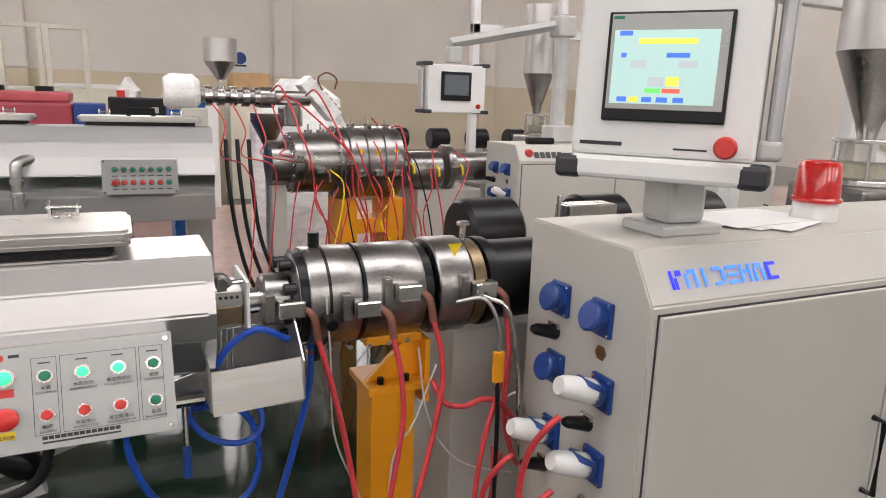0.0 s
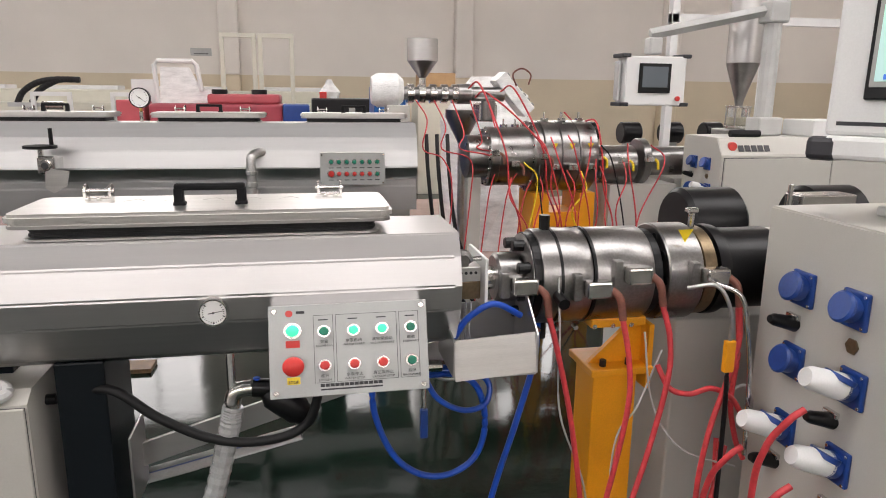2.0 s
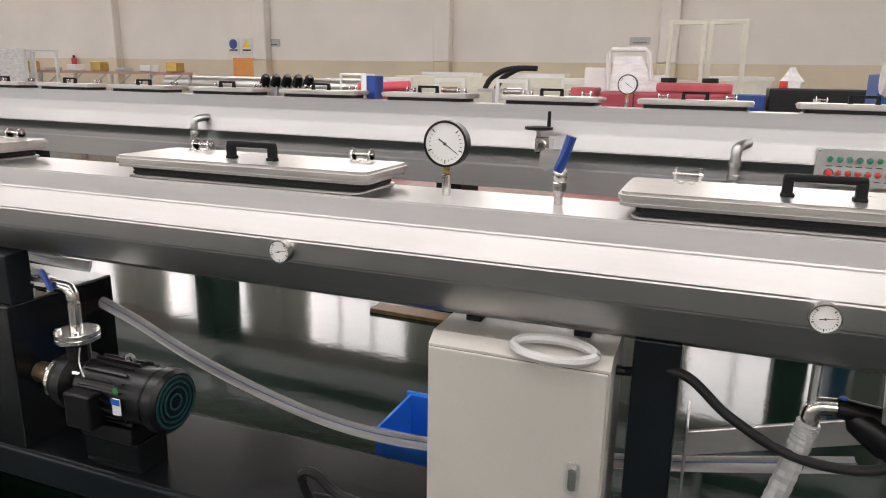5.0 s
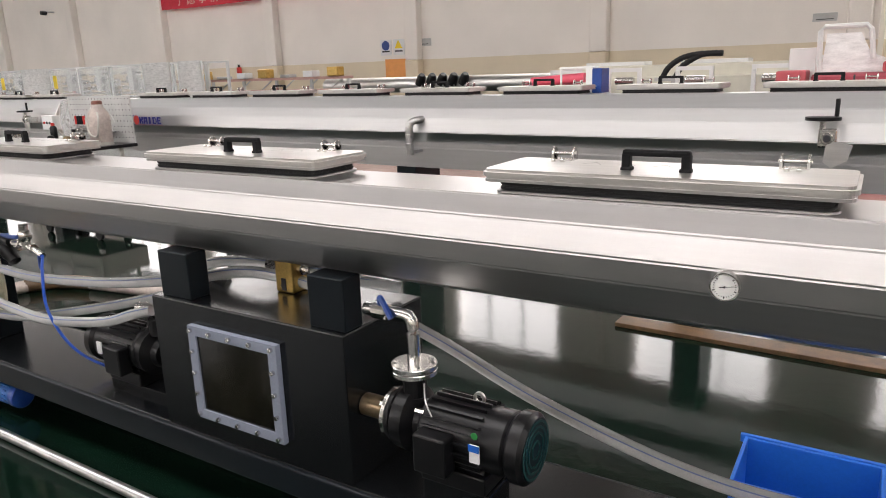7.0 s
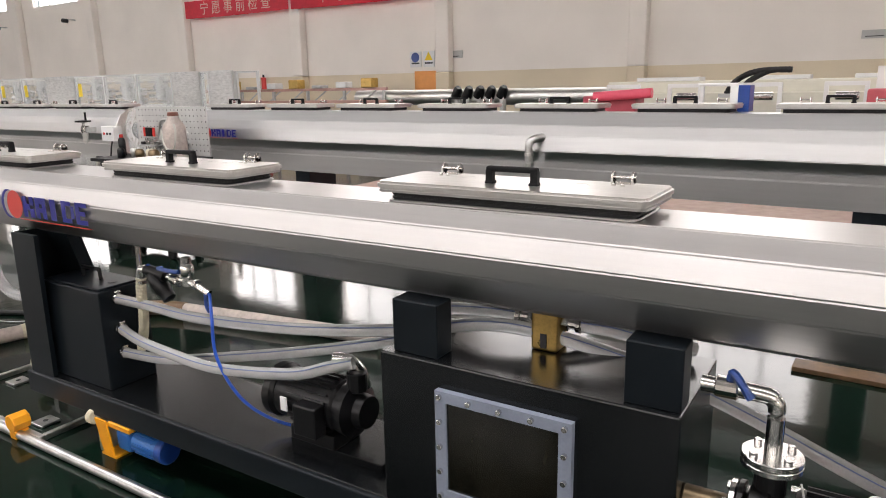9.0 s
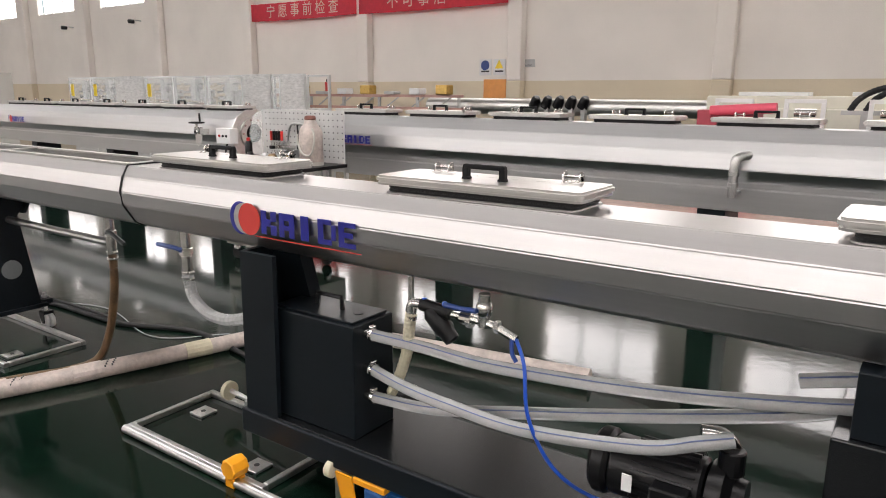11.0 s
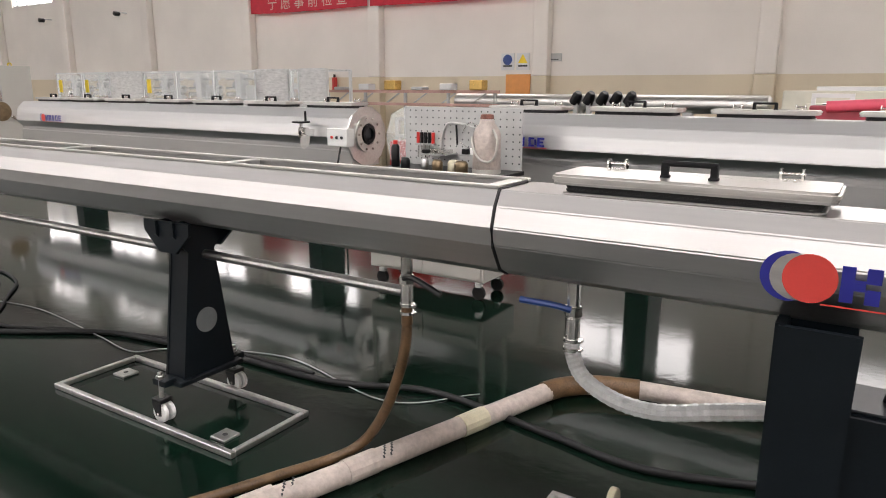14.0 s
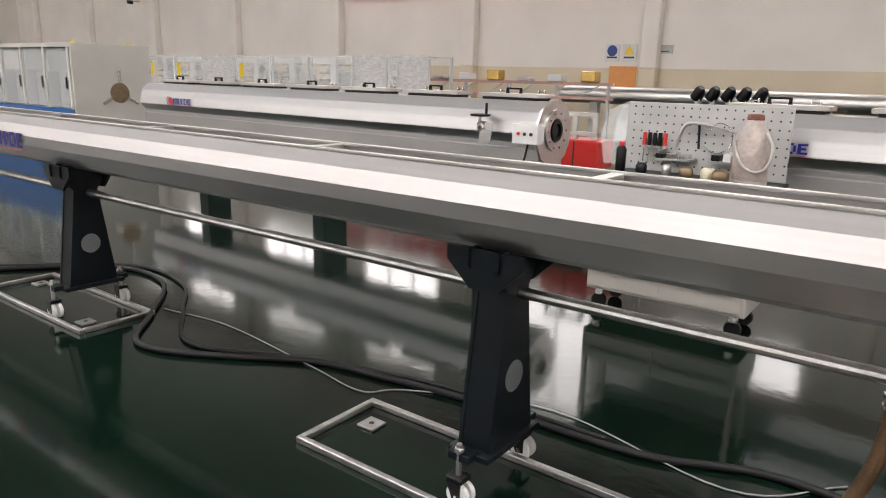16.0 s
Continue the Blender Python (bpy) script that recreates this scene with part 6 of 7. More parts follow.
part("hopper_cone", turned([(1.56, 0.02), (1.68, 0.105)], (0.66, 4.9, 0), "z", 32), STEEL_DIE, ce, smooth=True)
part("hopper_bin", cyl((0.66, 4.9, 1.68), 0.107, 0.15, "z", 32, 0.002), STEEL, ce, "cylindrical steel hopper", True)
part("neck", cyl((0.66, 4.9, 1.48), 0.025, 0.09, "z", 14), CHROME, ce)
part("elbow_block", box(1.05, 1.18, 4.80, 5.0, 1.27, 1.40, 0.012), CHROME, ce)
part("coupling", cyl((1.1, 4.75, 1.28), 0.05, 0.14, "z", 16), STEEL_DIE, ce)
part("angled_cover", moved(box(-0.17, 0.17, -0.09, 0.09, -0.05, 0.05, 0.008), pose(1.33, 4.95, 1.46, 0, 48, 0)), WRAP, ce, "white film-wrapped motor cover")
for k in range(7):
    part("cover_rib", moved(box(-0.012, 0.012, -0.092, 0.092, 0.05, 0.058, 0.002), pose(1.33, 4.95, 1.46, 0, 48, 0) @ Matrix.Translation((-0.14 + k * 0.046, 0, 0))), GREY, ce)
fh = thing("funnel", "small dull steel funnel below the side extruder", "hopper", (1.05, 5.3, 0.9))
part("funnel_cone", turned([(1.08, 0.03), (1.28, 0.13), (1.34, 0.13)], (1.05, 5.35, 0), "z", 24), STEEL_DIE, fh, smooth=True)
part("funnel_post", cyl((1.05, 5.35, 0), 0.03, 1.08, "z", 12), GALV, fh)
bb = thing("blue_steel_box", "dark blue painted steel box", "box", (0.35, 5.45, 0))
part("panel", box(0.36, 0.60, 5.3, 5.7, 0.0, 1.51, 0.006), BLUE_PAINT, bb)
for z in (0.5, 1.0):
    part("band", box(0.356, 0.604, 5.295, 5.705, z, z + 0.04, 0.003), BLUE_PAINT, bb)
solo("pallet_cabinet", box(1.45, 2.1, 10.0, 10.6, 0.0, 1.45, 0.01), CREAM_FAR, "pale cabinet standing behind the lines", "cabinet")
solo("cardboard_box", box(1.5, 2.0, 10.0, 10.5, 1.45, 1.74, 0.006), CARDBOARD, "brown cardboard carton lying on a pale cabinet", "carton")
wr = turned([(0, 0.45), (0.5, 0.5), (1.2, 0.45), (1.45, 0.32), (1.62, 0.12)], (1.6, 6.6, 0), "z", 20)
for v in wr.verts:
    v.co += Vector((noise.noise(v.co * 3), noise.noise(v.co * 3 + Vector((5, 0, 0))), 0)) * 0.12
solo("wrapped_pallet", wr, WRAP, "bundle covered in crumpled white plastic film", "bundle")
# second operator panel on an arm
h2 = thing("hanging_panel", "white operator panel hanging on a grey arm", "control panel", (2.07, 4.22, 1.39))
part("enclosure", box(1.86, 2.28, 4.22, 4.36, 1.40, 1.71, 0.008), WHITE, h2)
part("bezel", box(1.95, 2.17, 4.21, 4.221, 1.48, 1.665, 0.003), BLACK, h2)
part("screen", box(1.972, 2.148, 4.208, 4.2115, 1.515, 1.645), SCREEN_DARK, h2, "dull grey screen")
part("stop_button", turned([(-0.03, 0.013), (-0.027, 0.016), (-0.015, 0.016), (0, 0.01)], (2.22, 4.22, 1.445), "y", 16), RED, h2)
for x in (1.86, 2.28):
    for z in (1.395, 1.70):
        part("corner", box(x - 0.03, x + 0.03, 4.215, 4.365, z, z + 0.025, 0.006), INK, h2)
part("grip", box(1.825, 1.845, 4.26, 4.32, 1.43, 1.68, 0.006), GREY, h2)
part("arm_drop", box(2.03, 2.12, 4.25, 4.34, 1.725, 1.83, 0.012), GREY, h2)
part("arm", tube([(2.05, 4.3, 1.85), (2.86, 4.2, 2.02)], 0.035, 4, False), GREY, h2, "grey square support arm")
part("column", tube([(2.86, 4.2, 1.214), (2.86, 4.2, 2.08)], 0.055, 12, False), GREY, h2, "grey column")
part("collar", box(2.79, 2.93, 4.13, 4.27, 1.93, 2.07, 0.015), GREY, h2)
part("column_foot", box(2.77, 2.95, 4.11, 4.26, 1.212, 1.33, 0.012), GREY, h2)
hopper(2.95, 4.62, 1.235, 0.115, 0.5, "stainless granulate hopper of the second extruder")
hopper(3.9, 4.62, 1.235, 0.115, 0.5, "stainless granulate hopper of the second extruder")
for x in (2.95, 3.9):
    solo("extruder_throat", box(x - 0.13, x + 0.13, 4.5, 4.74, 0.9, 1.233, 0.01), STEEL_DIE, "steel feed block under the hopper", "machine part")
lf = thing("loader_frame", "white steel loader frame behind the hoppers", "frame", (3.3, 5.0, 0))
for x in (2.55, 3.35, 4.2):
    part("upright", box(x, x + 0.06, 4.95, 5.01, 0.0, 2.7, 0.004), WHITE, lf)
part("crosspiece", box(2.55, 4.26, 4.95, 5.01, 2.0, 2.06), WHITE, lf)
solo("far_extruder_base", box(2.36, 4.75, 4.40, 5.05, 0, 0.90, 0.008), CREAM, "cream sheet-steel extruder base", "machine base")
for k in range(5):
    bl = thing("blower", "black round cooling blower beside the far barrel", "blower", (2.0 + k * 0.36, 5.2, 0), "blowers of the far extruder")
    part("scroll", cyl((1.95 + k * 0.36, 5.2, 1.17), 0.085, 0.16, "x", 24), BLACK, bl, smooth=True)
    part("stem", box(1.99 + k * 0.36, 2.07 + k * 0.36, 5.16, 5.24, 0, 1.1), GREY, bl)
bc2 = copy_thing(bc, pose(3.5, 4.2, 1.212))
tl = solo("hand_grip_tool", tube([(2.48, 3.98, 1.235), (2.68, 3.97, 1.235)], 0.022, 10, False), BLACK, "black handled tool lying on the cabinet", "tool")
solo("foil_box", box(3.05, 3.35, 3.95, 4.25, 1.213, 1.32, 0.008), WHITE, "white box on the far cabinet", "box")

# fittings on the far tanks
def elbow_pipe(x, label):
    e = thing("elbow_pipe", label, "pipe", (x, 4.16, 0.9))
    part("elbow", tube([(x, 4.10, 0.86), (x, 4.10, 1.06), (x + 0.01, 4.12, 1.10), (x + 0.04, 4.17, 1.115), (x + 0.06, 4.21, 1.115)], 0.028, 12), GALV, e, smooth=True)
    part("union", cyl((x, 4.10, 0.92), 0.034, 0.03, "z", 8), GALV, e)
    part("union", cyl((x, 4.10, 0.99), 0.034, 0.025, "z", 8), GALV, e)
    part("bracket", box(x - 0.02, x + 0.02, 4.10, 4.30, 0.87, 0.89), GALV, e)


elbow_pipe(-0.46, "grey galvanised elbow pipe on the far tank")
elbow_pipe(-4.27, "grey galvanised elbow pipe on the far tank")


def hand_wheel(x, y, z, label):
    w = thing("hand_wheel_valve", label, "valve", (x, y, z))
    part("gear_case", box(x - 0.045, x + 0.045, y - 0.06, y, z - 0.05, z + 0.05, 0.01), CHROME, w)
    part("shaft_boss", cyl((x, y - 0.075, z), 0.03, 0.02, "y", 20), CHROME, w)
    part("hub_hole", cyl((x, y - 0.077, z), 0.018, 0.003, "y", 16, 0), INK, w)
    part("scale_plate", prism([(x, z - 0.01), (x + 0.12, z - 0.03), (x + 0.10, z - 0.11), (x + 0.03, z - 0.15), (x - 0.01, z - 0.12)], y - 0.07, y - 0.065, "y"), STEEL_LID, w, "curved scale plate")
    part("wheel", turned([(0, 0.03), (0.006, 0.085), (0.022, 0.085), (0.026, 0.03)], (x - 0.03, y - 0.03, z + 0.085), "z", 24), BLACK, w, "black hand wheel", True)
    part("spindle", cyl((x - 0.03, y - 0.03, z + 0.04), 0.015, 0.05, "z", 10), CHROME, w)
    part("crank_grip", cyl((x + 0.03, y - 0.03, z + 0.11), 0.011, 0.09, "z", 10), BLACK, w)
    part("mount", box(x - 0.03, x + 0.03, y, y + 0.19, z - 0.03, z + 0.03), CHROME, w)


hand_wheel(-1.53, 4.07, 1.06, "steel gear valve with a black hand wheel on the far tank")
hand_wheel(-9.83, 4.10, 1.06, "steel gear valve with a black hand wheel on the cooling tank")
gauge(-1.12, 4.41, 1.42, 0.06, stem=0.08, label="dark-rimmed vacuum gauge standing on the far tank")
pb = thing("push_button_box", "small white push-button box on the cooling tank", "control panel", (-9.45, 4.11, 0.95))
part("case", box(-9.55, -9.31, 4.09, 4.19, 0.95, 1.11, 0.005), WHITE, pb)
for k in range(3):
    part("button", cyl((-9.49 + 0.06 * k, 4.08, 1.03), 0.014, 0.012, "y", 14), (RED_BTN, INK, INK)[k], pb)
part("cable", tube([(-9.42, 4.13, 0.95), (-9.43, 4.11, 0.85), (-9.46, 4.12, 0.7), (-9.46, 4.22, 0.4), (-9.46, 4.22, 0.01)], 0.009, 6), RUBBER, pb)
ep = thing("end_flange", "octagonal white steel end plate with a bolted port", "machine part", (-9.35, 4.42, 0.8))
part("octagon", prism(twelve(4.42, 1.03, 0.27), -9.37, -9.35), STEEL_LID, ep)
part("port_ring", ring((-9.35, 4.42, 1.05), 0.10, 0.17, 0.02, "x", 36), STEEL_LID, ep)
part("port_hole", cyl((-9.352, 4.42, 1.05), 0.10, 0.004, "x", 30, 0), INK, ep)
part("port_tube", ring((-9.35, 4.42, 1.05), 0.06, 0.085, 0.03, "x", 28), BLACK, ep)
for k in range(10):
    a = 2 * math.pi * k / 10
    part("bolt", cyl((-9.33, 4.42 + 0.145 * math.cos(a), 1.05 + 0.145 * math.sin(a)), 0.011, 0.012, "x", 8), CHROME, ep)

# ---- tool cart with pegboard ----
ct = thing("tool_cart", "light grey tool cart with drawers and a perforated back board", "cart", (-7.95, 3.9, 0))
part("body", box(-8.45, -7.46, 3.68, 4.18, 0.14, 0.36, 0.006), CREAM, ct)
for k in range(2):
    d = part("drawer", box(-8.43 + 0.485 * k, -7.97 + 0.485 * k, 3.672, 3.68, 0.16, 0.34, 0.003), CREAM, ct)
    part("pull", box(-8.40 + 0.485 * k, -8.0 + 0.485 * k, 3.66, 3.672, 0.27, 0.295, 0.004), PLATE, d)
for x in (-8.45, -7.49):
    for y in (3.69, 4.04):
        part("upright", box(x, x + 0.03, y, y + 0.03, 0.36, 0.85, 0.003), CREAM, ct)
part("worktop", box(-8.48, -7.42, 3.66, 4.20, 0.85, 0.88, 0.005), BLACK, ct, "dark worktop")
for x in (-8.38, -7.53):
    for y in (3.74, 4.02):
        w = part("castor", box(x - 0.025, x + 0.025, y - 0.02, y + 0.02, 0.09, 0.14, 0.004), CHROME, ct)
        part("wheel", cyl((x, y - 0.015, 0.05), 0.05, 0.03, "y", 20), RUBBER, w)
board = part("pegboard", box(-8.47, -7.44, 4.185, 4.20, 0.88, 1.33, 0.003), GREY, ct, "grey perforated steel board")
for i in range(19):
    for j in range(8):
        part("peg_hole", cyl((-8.42 + i * 0.0535, 4.1835, 0.93 + j * 0.053), 0.0065, 0.002, "y", 6, 0), INK, board)
part("film_sheet", prism([(-8.62, 0.9), (-8.66, 1.1), (-8.6, 1.27), (-8.47, 1.33), (-8.47, 0.9)], 4.18, 4.19, "y"), GLASS, ct, "clear film edge")
fk = thing("vacuum_flask", "old beige vacuum flask with a carrying handle", "flask", (-7.60, 3.95, 0.88))
part("body", turned([(0, 0.095), (0.012, 0.10), (0.27, 0.10), (0.31, 0.085), (0.35, 0.055), (0.38, 0.05)], (-7.60, 3.95, 0.88), "z", 28), PALE_PIPE, fk, smooth=True)
part("base_ring", turned([(0, 0.103), (0.03, 0.103)], (-7.60, 3.95, 0.881), "z", 28), CREAM, fk)
part("cap", turned([(0, 0.045), (0.005, 0.05), (0.03, 0.045), (0.035, 0.03)], (-7.60, 3.95, 1.26), "z", 20), SHEATH, fk, "brown stopper")
part("handle", tube([(-7.52, 3.89, 1.19), (-7.47, 3.86, 1.12), (-7.48, 3.85, 1.02), (-7.53, 3.86, 0.97), (-7.60, 3.845, 0.985), (-7.66, 3.86, 1.06), (-7.68, 3.87, 1.14)], 0.009, 8), CREAM, fk, "hanging carrying handle")
for k in range(5):
    sd = thing("screwdriver", "screwdriver with dark red handle hanging on the board", "tool", (-8.33 + 0.035 * k, 4.16, 1.0), "screwdrivers on the board")
    part("grip", cyl((-8.33 + 0.035 * k, 4.16, 1.05), 0.013, 0.085, "z", 10), (RED, BLACK, BLACK, BLACK, RED)[k], sd)
    part("blade", cyl((-8.33 + 0.035 * k, 4.16, 0.94), 0.004, 0.11, "z", 8), CHROME, sd)
    part("holder", box(-8.345 + 0.035 * k, -8.315 + 0.035 * k, 4.145, 4.185, 1.035, 1.05), PLATE, sd)
hp = thing("tool_shelf", "narrow steel shelf on the board with small parts", "shelf", (-8.1, 4.05, 0.98))
part("ledge", box(-8.20, -7.98, 4.0, 4.185, 0.975, 0.985), PLATE, hp)
part("ledge", box(-7.86, -7.70, 4.0, 4.185, 0.985, 0.995), PLATE, hp)
for k, (x, h, m) in enumerate(((-8.17, 0.03, BLACK), (-8.10, 0.035, CHROME), (-8.03, 0.03, CHROME), (-7.82, 0.04, BLACK), (-7.75, 0.05, DIAL))):
    solo("small_part", box(x - 0.025, x + 0.025, 4.01, 4.16, 0.985 if k < 3 else 0.995, (0.985 if k < 3 else 0.995) + h, 0.006), m, "small metal part on the tool shelf", "part", "parts on the shelf")
for pts, r, m in (([(-8.13, 4.16, 0.95), (-8.10, 4.16, 1.12), (-8.06, 4.16, 1.2), (-7.98, 4.16, 1.21), (-7.9, 4.16, 1.2)], 0.012, GALV), ([(-7.98, 4.16, 1.2), (-7.97, 4.16, 1.05)], 0.008, BLACK), ([(-7.9, 4.16, 1.2), (-7.75, 4.16, 1.16), (-7.68, 4.16, 1.08)], 0.006, GALV),
                  ([(-7.92, 4.16, 1.16), (-7.86, 4.16, 1.22), (-7.78, 4.16, 1.18), (-7.78, 4.16, 1.08), (-7.86, 4.16, 1.03), (-7.94, 4.16, 1.07)], 0.003, CHROME)):
    solo("hung_tool", tube(pts, r, 8), m, "steel tool hanging on the perforated board", "tool", "tools on the board")
cn = thing("spray_can", "black and red spray can on the cart", "can", (-8.40, 3.95, 0.88))
part("can", turned([(0, 0.03), (0.005, 0.033), (0.15, 0.033), (0.17, 0.02)], (-8.40, 3.95, 0.88), "z", 18), BLACK, cn, smooth=True)
part("cap", cyl((-8.40, 3.95, 1.05), 0.018, 0.03, "z", 12), RED, cn)
for k, (x, c, m) in enumerate(((-8.2, 0.035, BLACK), (-8.05, 0.03, GALV), (-7.92, 0.04, BRONZE), (-7.80, 0.045, BUFF_HOSE), (-7.72, 0.05, BRONZE))):
    solo("jar", turned([(0, c * 0.8), (0.005, c), (0.07, c), (0.09, c * 0.7)], (x, 3.8 + 0.03 * (k % 2), 0.88), "z", 14), m, "small workshop tin on the cart", "tin", "tins on the cart", smooth=True)

rm = thing("red_cutter", "red painted machine with a pale steel frame on top", "machine", (-9.9, 6.5, 0))
part("housing", box(-10.2, -9.62, 6.3, 6.7, 0.56, 0.86, 0.02), RED, rm)
for x in (-10.15, -9.72):
    for y in (6.35, 6.6):
        part("leg", box(x, x + 0.05, y, y + 0.05, 0.0, 0.565, 0.003), GREY, rm)
part("seam", box(-9.90, -9.885, 6.296, 6.30, 0.58, 0.84), INK, rm)
for x in (-10.15, -9.95, -9.72):
    part("post", box(x, x + 0.05, 6.35, 6.40, 0.86, 1.12, 0.003), CREAM, rm)
for z in (0.90, 1.10):
    part("rail", box(-10.15, -9.67, 6.345, 6.395, z, z + 0.04, 0.003), CREAM, rm)

# ---- behind line three: haul-off cabinet ----
ho = thing("haul_off_unit", "pale grey haul-off cabinet with glazed doors and a blue plinth", "machine", (-19, 5.2, 0))
part("end_panel", box(-17.02, -16.98, 4.6, 5.80, 0.0, 1.80, 0.005), CREAM, ho)
part("roof_panel", box(-21.5, -17.02, 4.6, 5.80, 1.74, 1.80, 0.005), CREAM, ho)
part("back_panel", box(-21.5, -17.02, 5.76, 5.80, 0.0, 1.74), CREAM, ho)
part("plinth", box(-21.5, -17.02, 4.62, 4.68, 0.0, 0.86, 0.004), BLUE_PAINT, ho, "blue painted lower panel")
for k in range(6):
    x = -17.06 - k * 0.75
    part("door_post", box(x - 0.06, x, 4.6, 4.66, 0.86, 1.74, 0.003), CREAM, ho)
    dr_ = part("glazed_door", box(x - 0.88, x - 0.06, 4.62, 4.63, 0.88, 1.72), GLASS, ho, "clear glazed door")
    part("door_handle", box(x - 0.12, x - 0.09, 4.58, 4.60, 1.15, 1.32, 0.004), BLACK, dr_)
    mid = x - 0.4
    part("inner_roller", cyl((mid, 4.9, 1.2), 0.09, 0.5, "y", 16), CHROME, ho)
    part("inner_block", box(mid - 0.15, mid + 0.1, 4.7, 5.1, 0.86, 1.4, 0.01), MIDGREY, ho)
part("opening", cyl((-16.979, 5.28, 1.10), 0.15, 0.004, "x", 32, 0), BRONZE, ho, "round pipe opening")
part("plug_mark", box(-16.979, -16.974, 5.23, 5.33, 1.32, 1.50, 0.002), GREY, ho)
for a in (90, 210, 330):
    part("guide_arm", moved(box(-0.01, 0.02, -0.02, 0.02, 0.16, 0.32, 0.004), Matrix.Translation((-16.97, 5.28, 1.10)) @ Matrix.Rotation(radians(a + 30), 4, "X")), CHROME, ho)
for y in (4.75, 5.6):
    part("lifting_eye", ring((-17.2, y, 1.82), 0.02, 0.035, 0.012, "x", 16), YELLOW2, ho)

# ---- far machines along the north wall ----
def wrapped_unit(x, w, y, label, yellow, sheeted):
    """A machine bay under film: posts, rails, rollers and drives behind clear film, or a bay closed by a white sheet."""
    u = thing("wrapped_machine", label, "machine", (x, y, 0), "film-wrapped machines")
    part("base", box(x, x + w, y + 0.02, y + 1.0, 0.0, 1.05, 0.01), WRAP, u)
    h = 1.96
    for q in (x, x + w - 0.07):
        for d in (0.0, 0.93):
            part("upright", box(q, q + 0.07, y + d, y + d + 0.07, 1.05, h - 0.05, 0.004), WHITE, u)
    for d in (0.0, 0.93):
        part("top_rail", box(x, x + w, y + d, y + d + 0.07, h - 0.05, h, 0.004), WHITE, u)
    part("top_film", box(x, x + w, y + 0.07, y + 0.93, h - 0.03, h - 0.02), GLASS, u, "clear film")
    if sheeted:
        sh = bmesh.new()
        rows = [[sh.verts.new((x + w * i / 8, y - 0.03 + 0.012 * noise.noise(Vector((x + i, j * 1.3, 0))), 0.95 + (h + 0.01 - 0.95) * j / 8)) for j in range(9)] for i in range(9)]
        for p, q in zip(rows, rows[1:]):
            for j in range(8):
                sh.faces.new((p[j], q[j], q[j + 1], p[j + 1]))
        bmesh.ops.solidify(sh, geom=sh.faces[:], thickness=0.006)
        part("front_sheet", sh, WRAP, u, "crumpled white film sheet")
        return
    for z, r in ((1.14, 0.035), (1.30, 0.06), (1.47, 0.035), (1.72, 0.028)):
        part("roller", cyl((x + 0.08, y + 0.3 + r, z), r, w - 0.16, "x", 14), CHROME if r > 0.03 else GALV, u)
    part("drive_box", box(x + w * 0.58, x + w * 0.80, y + 0.25, y + 0.6, 1.05, 1.55, 0.03), GREY, u)
    part("drive_motor", cyl((x + w * 0.25, y + 0.35, 1.55), 0.11, 0.4, "x", 16), MIDGREY, u)
    part("carriage", box(x + w * 0.36, x + w * 0.5, y + 0.2, y + 0.5, 1.2, 1.86, 0.01), WHITE, u)
    part("film_pane", box(x + 0.01, x + w - 0.01, y - 0.012, y - 0.008, 1.0, h - 0.04), GLASS, u, "clear film")
    if yellow:
        part("notice", box(x + w * 0.12, x + w * 0.24, y - 0.03, y - 0.02, 1.32, 1.72), YELLOW2, u, "yellow notice")


for x, w, yel, sheeted in ((-29.4, 1.5, True, False), (-27.88, 1.55, True, False), (-26.3, 1.65, False, True), (-24.62, 1.55, True, False), (-23.05, 1.6, False, False), (-21.4, 1.65, False, False), (-19.73, 1.17, False, True), (-18.5, 0.33, False, False), (-18.15, 0.92, False, True)):
    wrapped_unit(x, w, 13.2, "machine bay wrapped in clear film with white panels" if not sheeted else "machine bay closed by a crumpled white film sheet", yel, sheeted)
rk = thing("steel_rack", "long reddish and grey steel rack with small parts", "rack", (-17, 14.5, 0))
for x in np.arange(-21.0, -13.0, 1.3):
    part("upright", box(x, x + 0.07, 14.5, 14.57, 0, 1.42, 0.004), GREY, rk)
for z in (1.05, 1.37):
    part("beam", box(-21.0, -13.05, 14.49, 14.58, z, z + 0.07, 0.004), PINK_GREY, rk)
for k in range(9):
    x = -20.6 + k * 0.85
    solo("rack_part", box(x, x + 0.35, 14.4, 14.7, 1.44, 1.52 + 0.08 * (k % 3), 0.02), (GREY, WHITE, BRASS)[k % 3], "small machine part lying on the rack", "part", "parts on the rack")
    part("brace", tube([(x, 14.53, 1.12), (x + 0.4, 14.53, 1.37)], 0.02, 6, False), GREY, rk)
pp = thing("tank_line", "long pale cylindrical vacuum tank on the far line", "machine", (-13, 15.3, 0))
part("cylinder", turned([(-14.8, 0.15), (-14.75, 0.2), (-7.3, 0.2), (-7.25, 0.15)], (0, 15.5, 1.16), "x", 24), STEEL_LID, pp, smooth=True)
for x in (-14.0, -11.5, -9.0):
    part("leg", box(x, x + 0.2, 15.4, 15.6, 0, 0.98, 0.005), GREY, pp)
for k in range(5):
    b = thing("black_motor", "black blower motor in a row on the far line", "motor", (-11.4 + 0.32 * k, 15.2, 1.1), "row of black motors")
    part("motor", moved(turned([(-0.15, 0.08), (-0.12, 0.13), (0.1, 0.11), (0.16, 0.07)], (0, 0, 0), "z", 16), pose(-11.4 + 0.32 * k, 15.25, 1.27, 20, 30, 0)), BLACK, b, smooth=True)
    part("bracket", box(-11.45 + 0.32 * k, -11.35 + 0.32 * k, 15.2, 15.35, 0, 1.18), GREY, b)
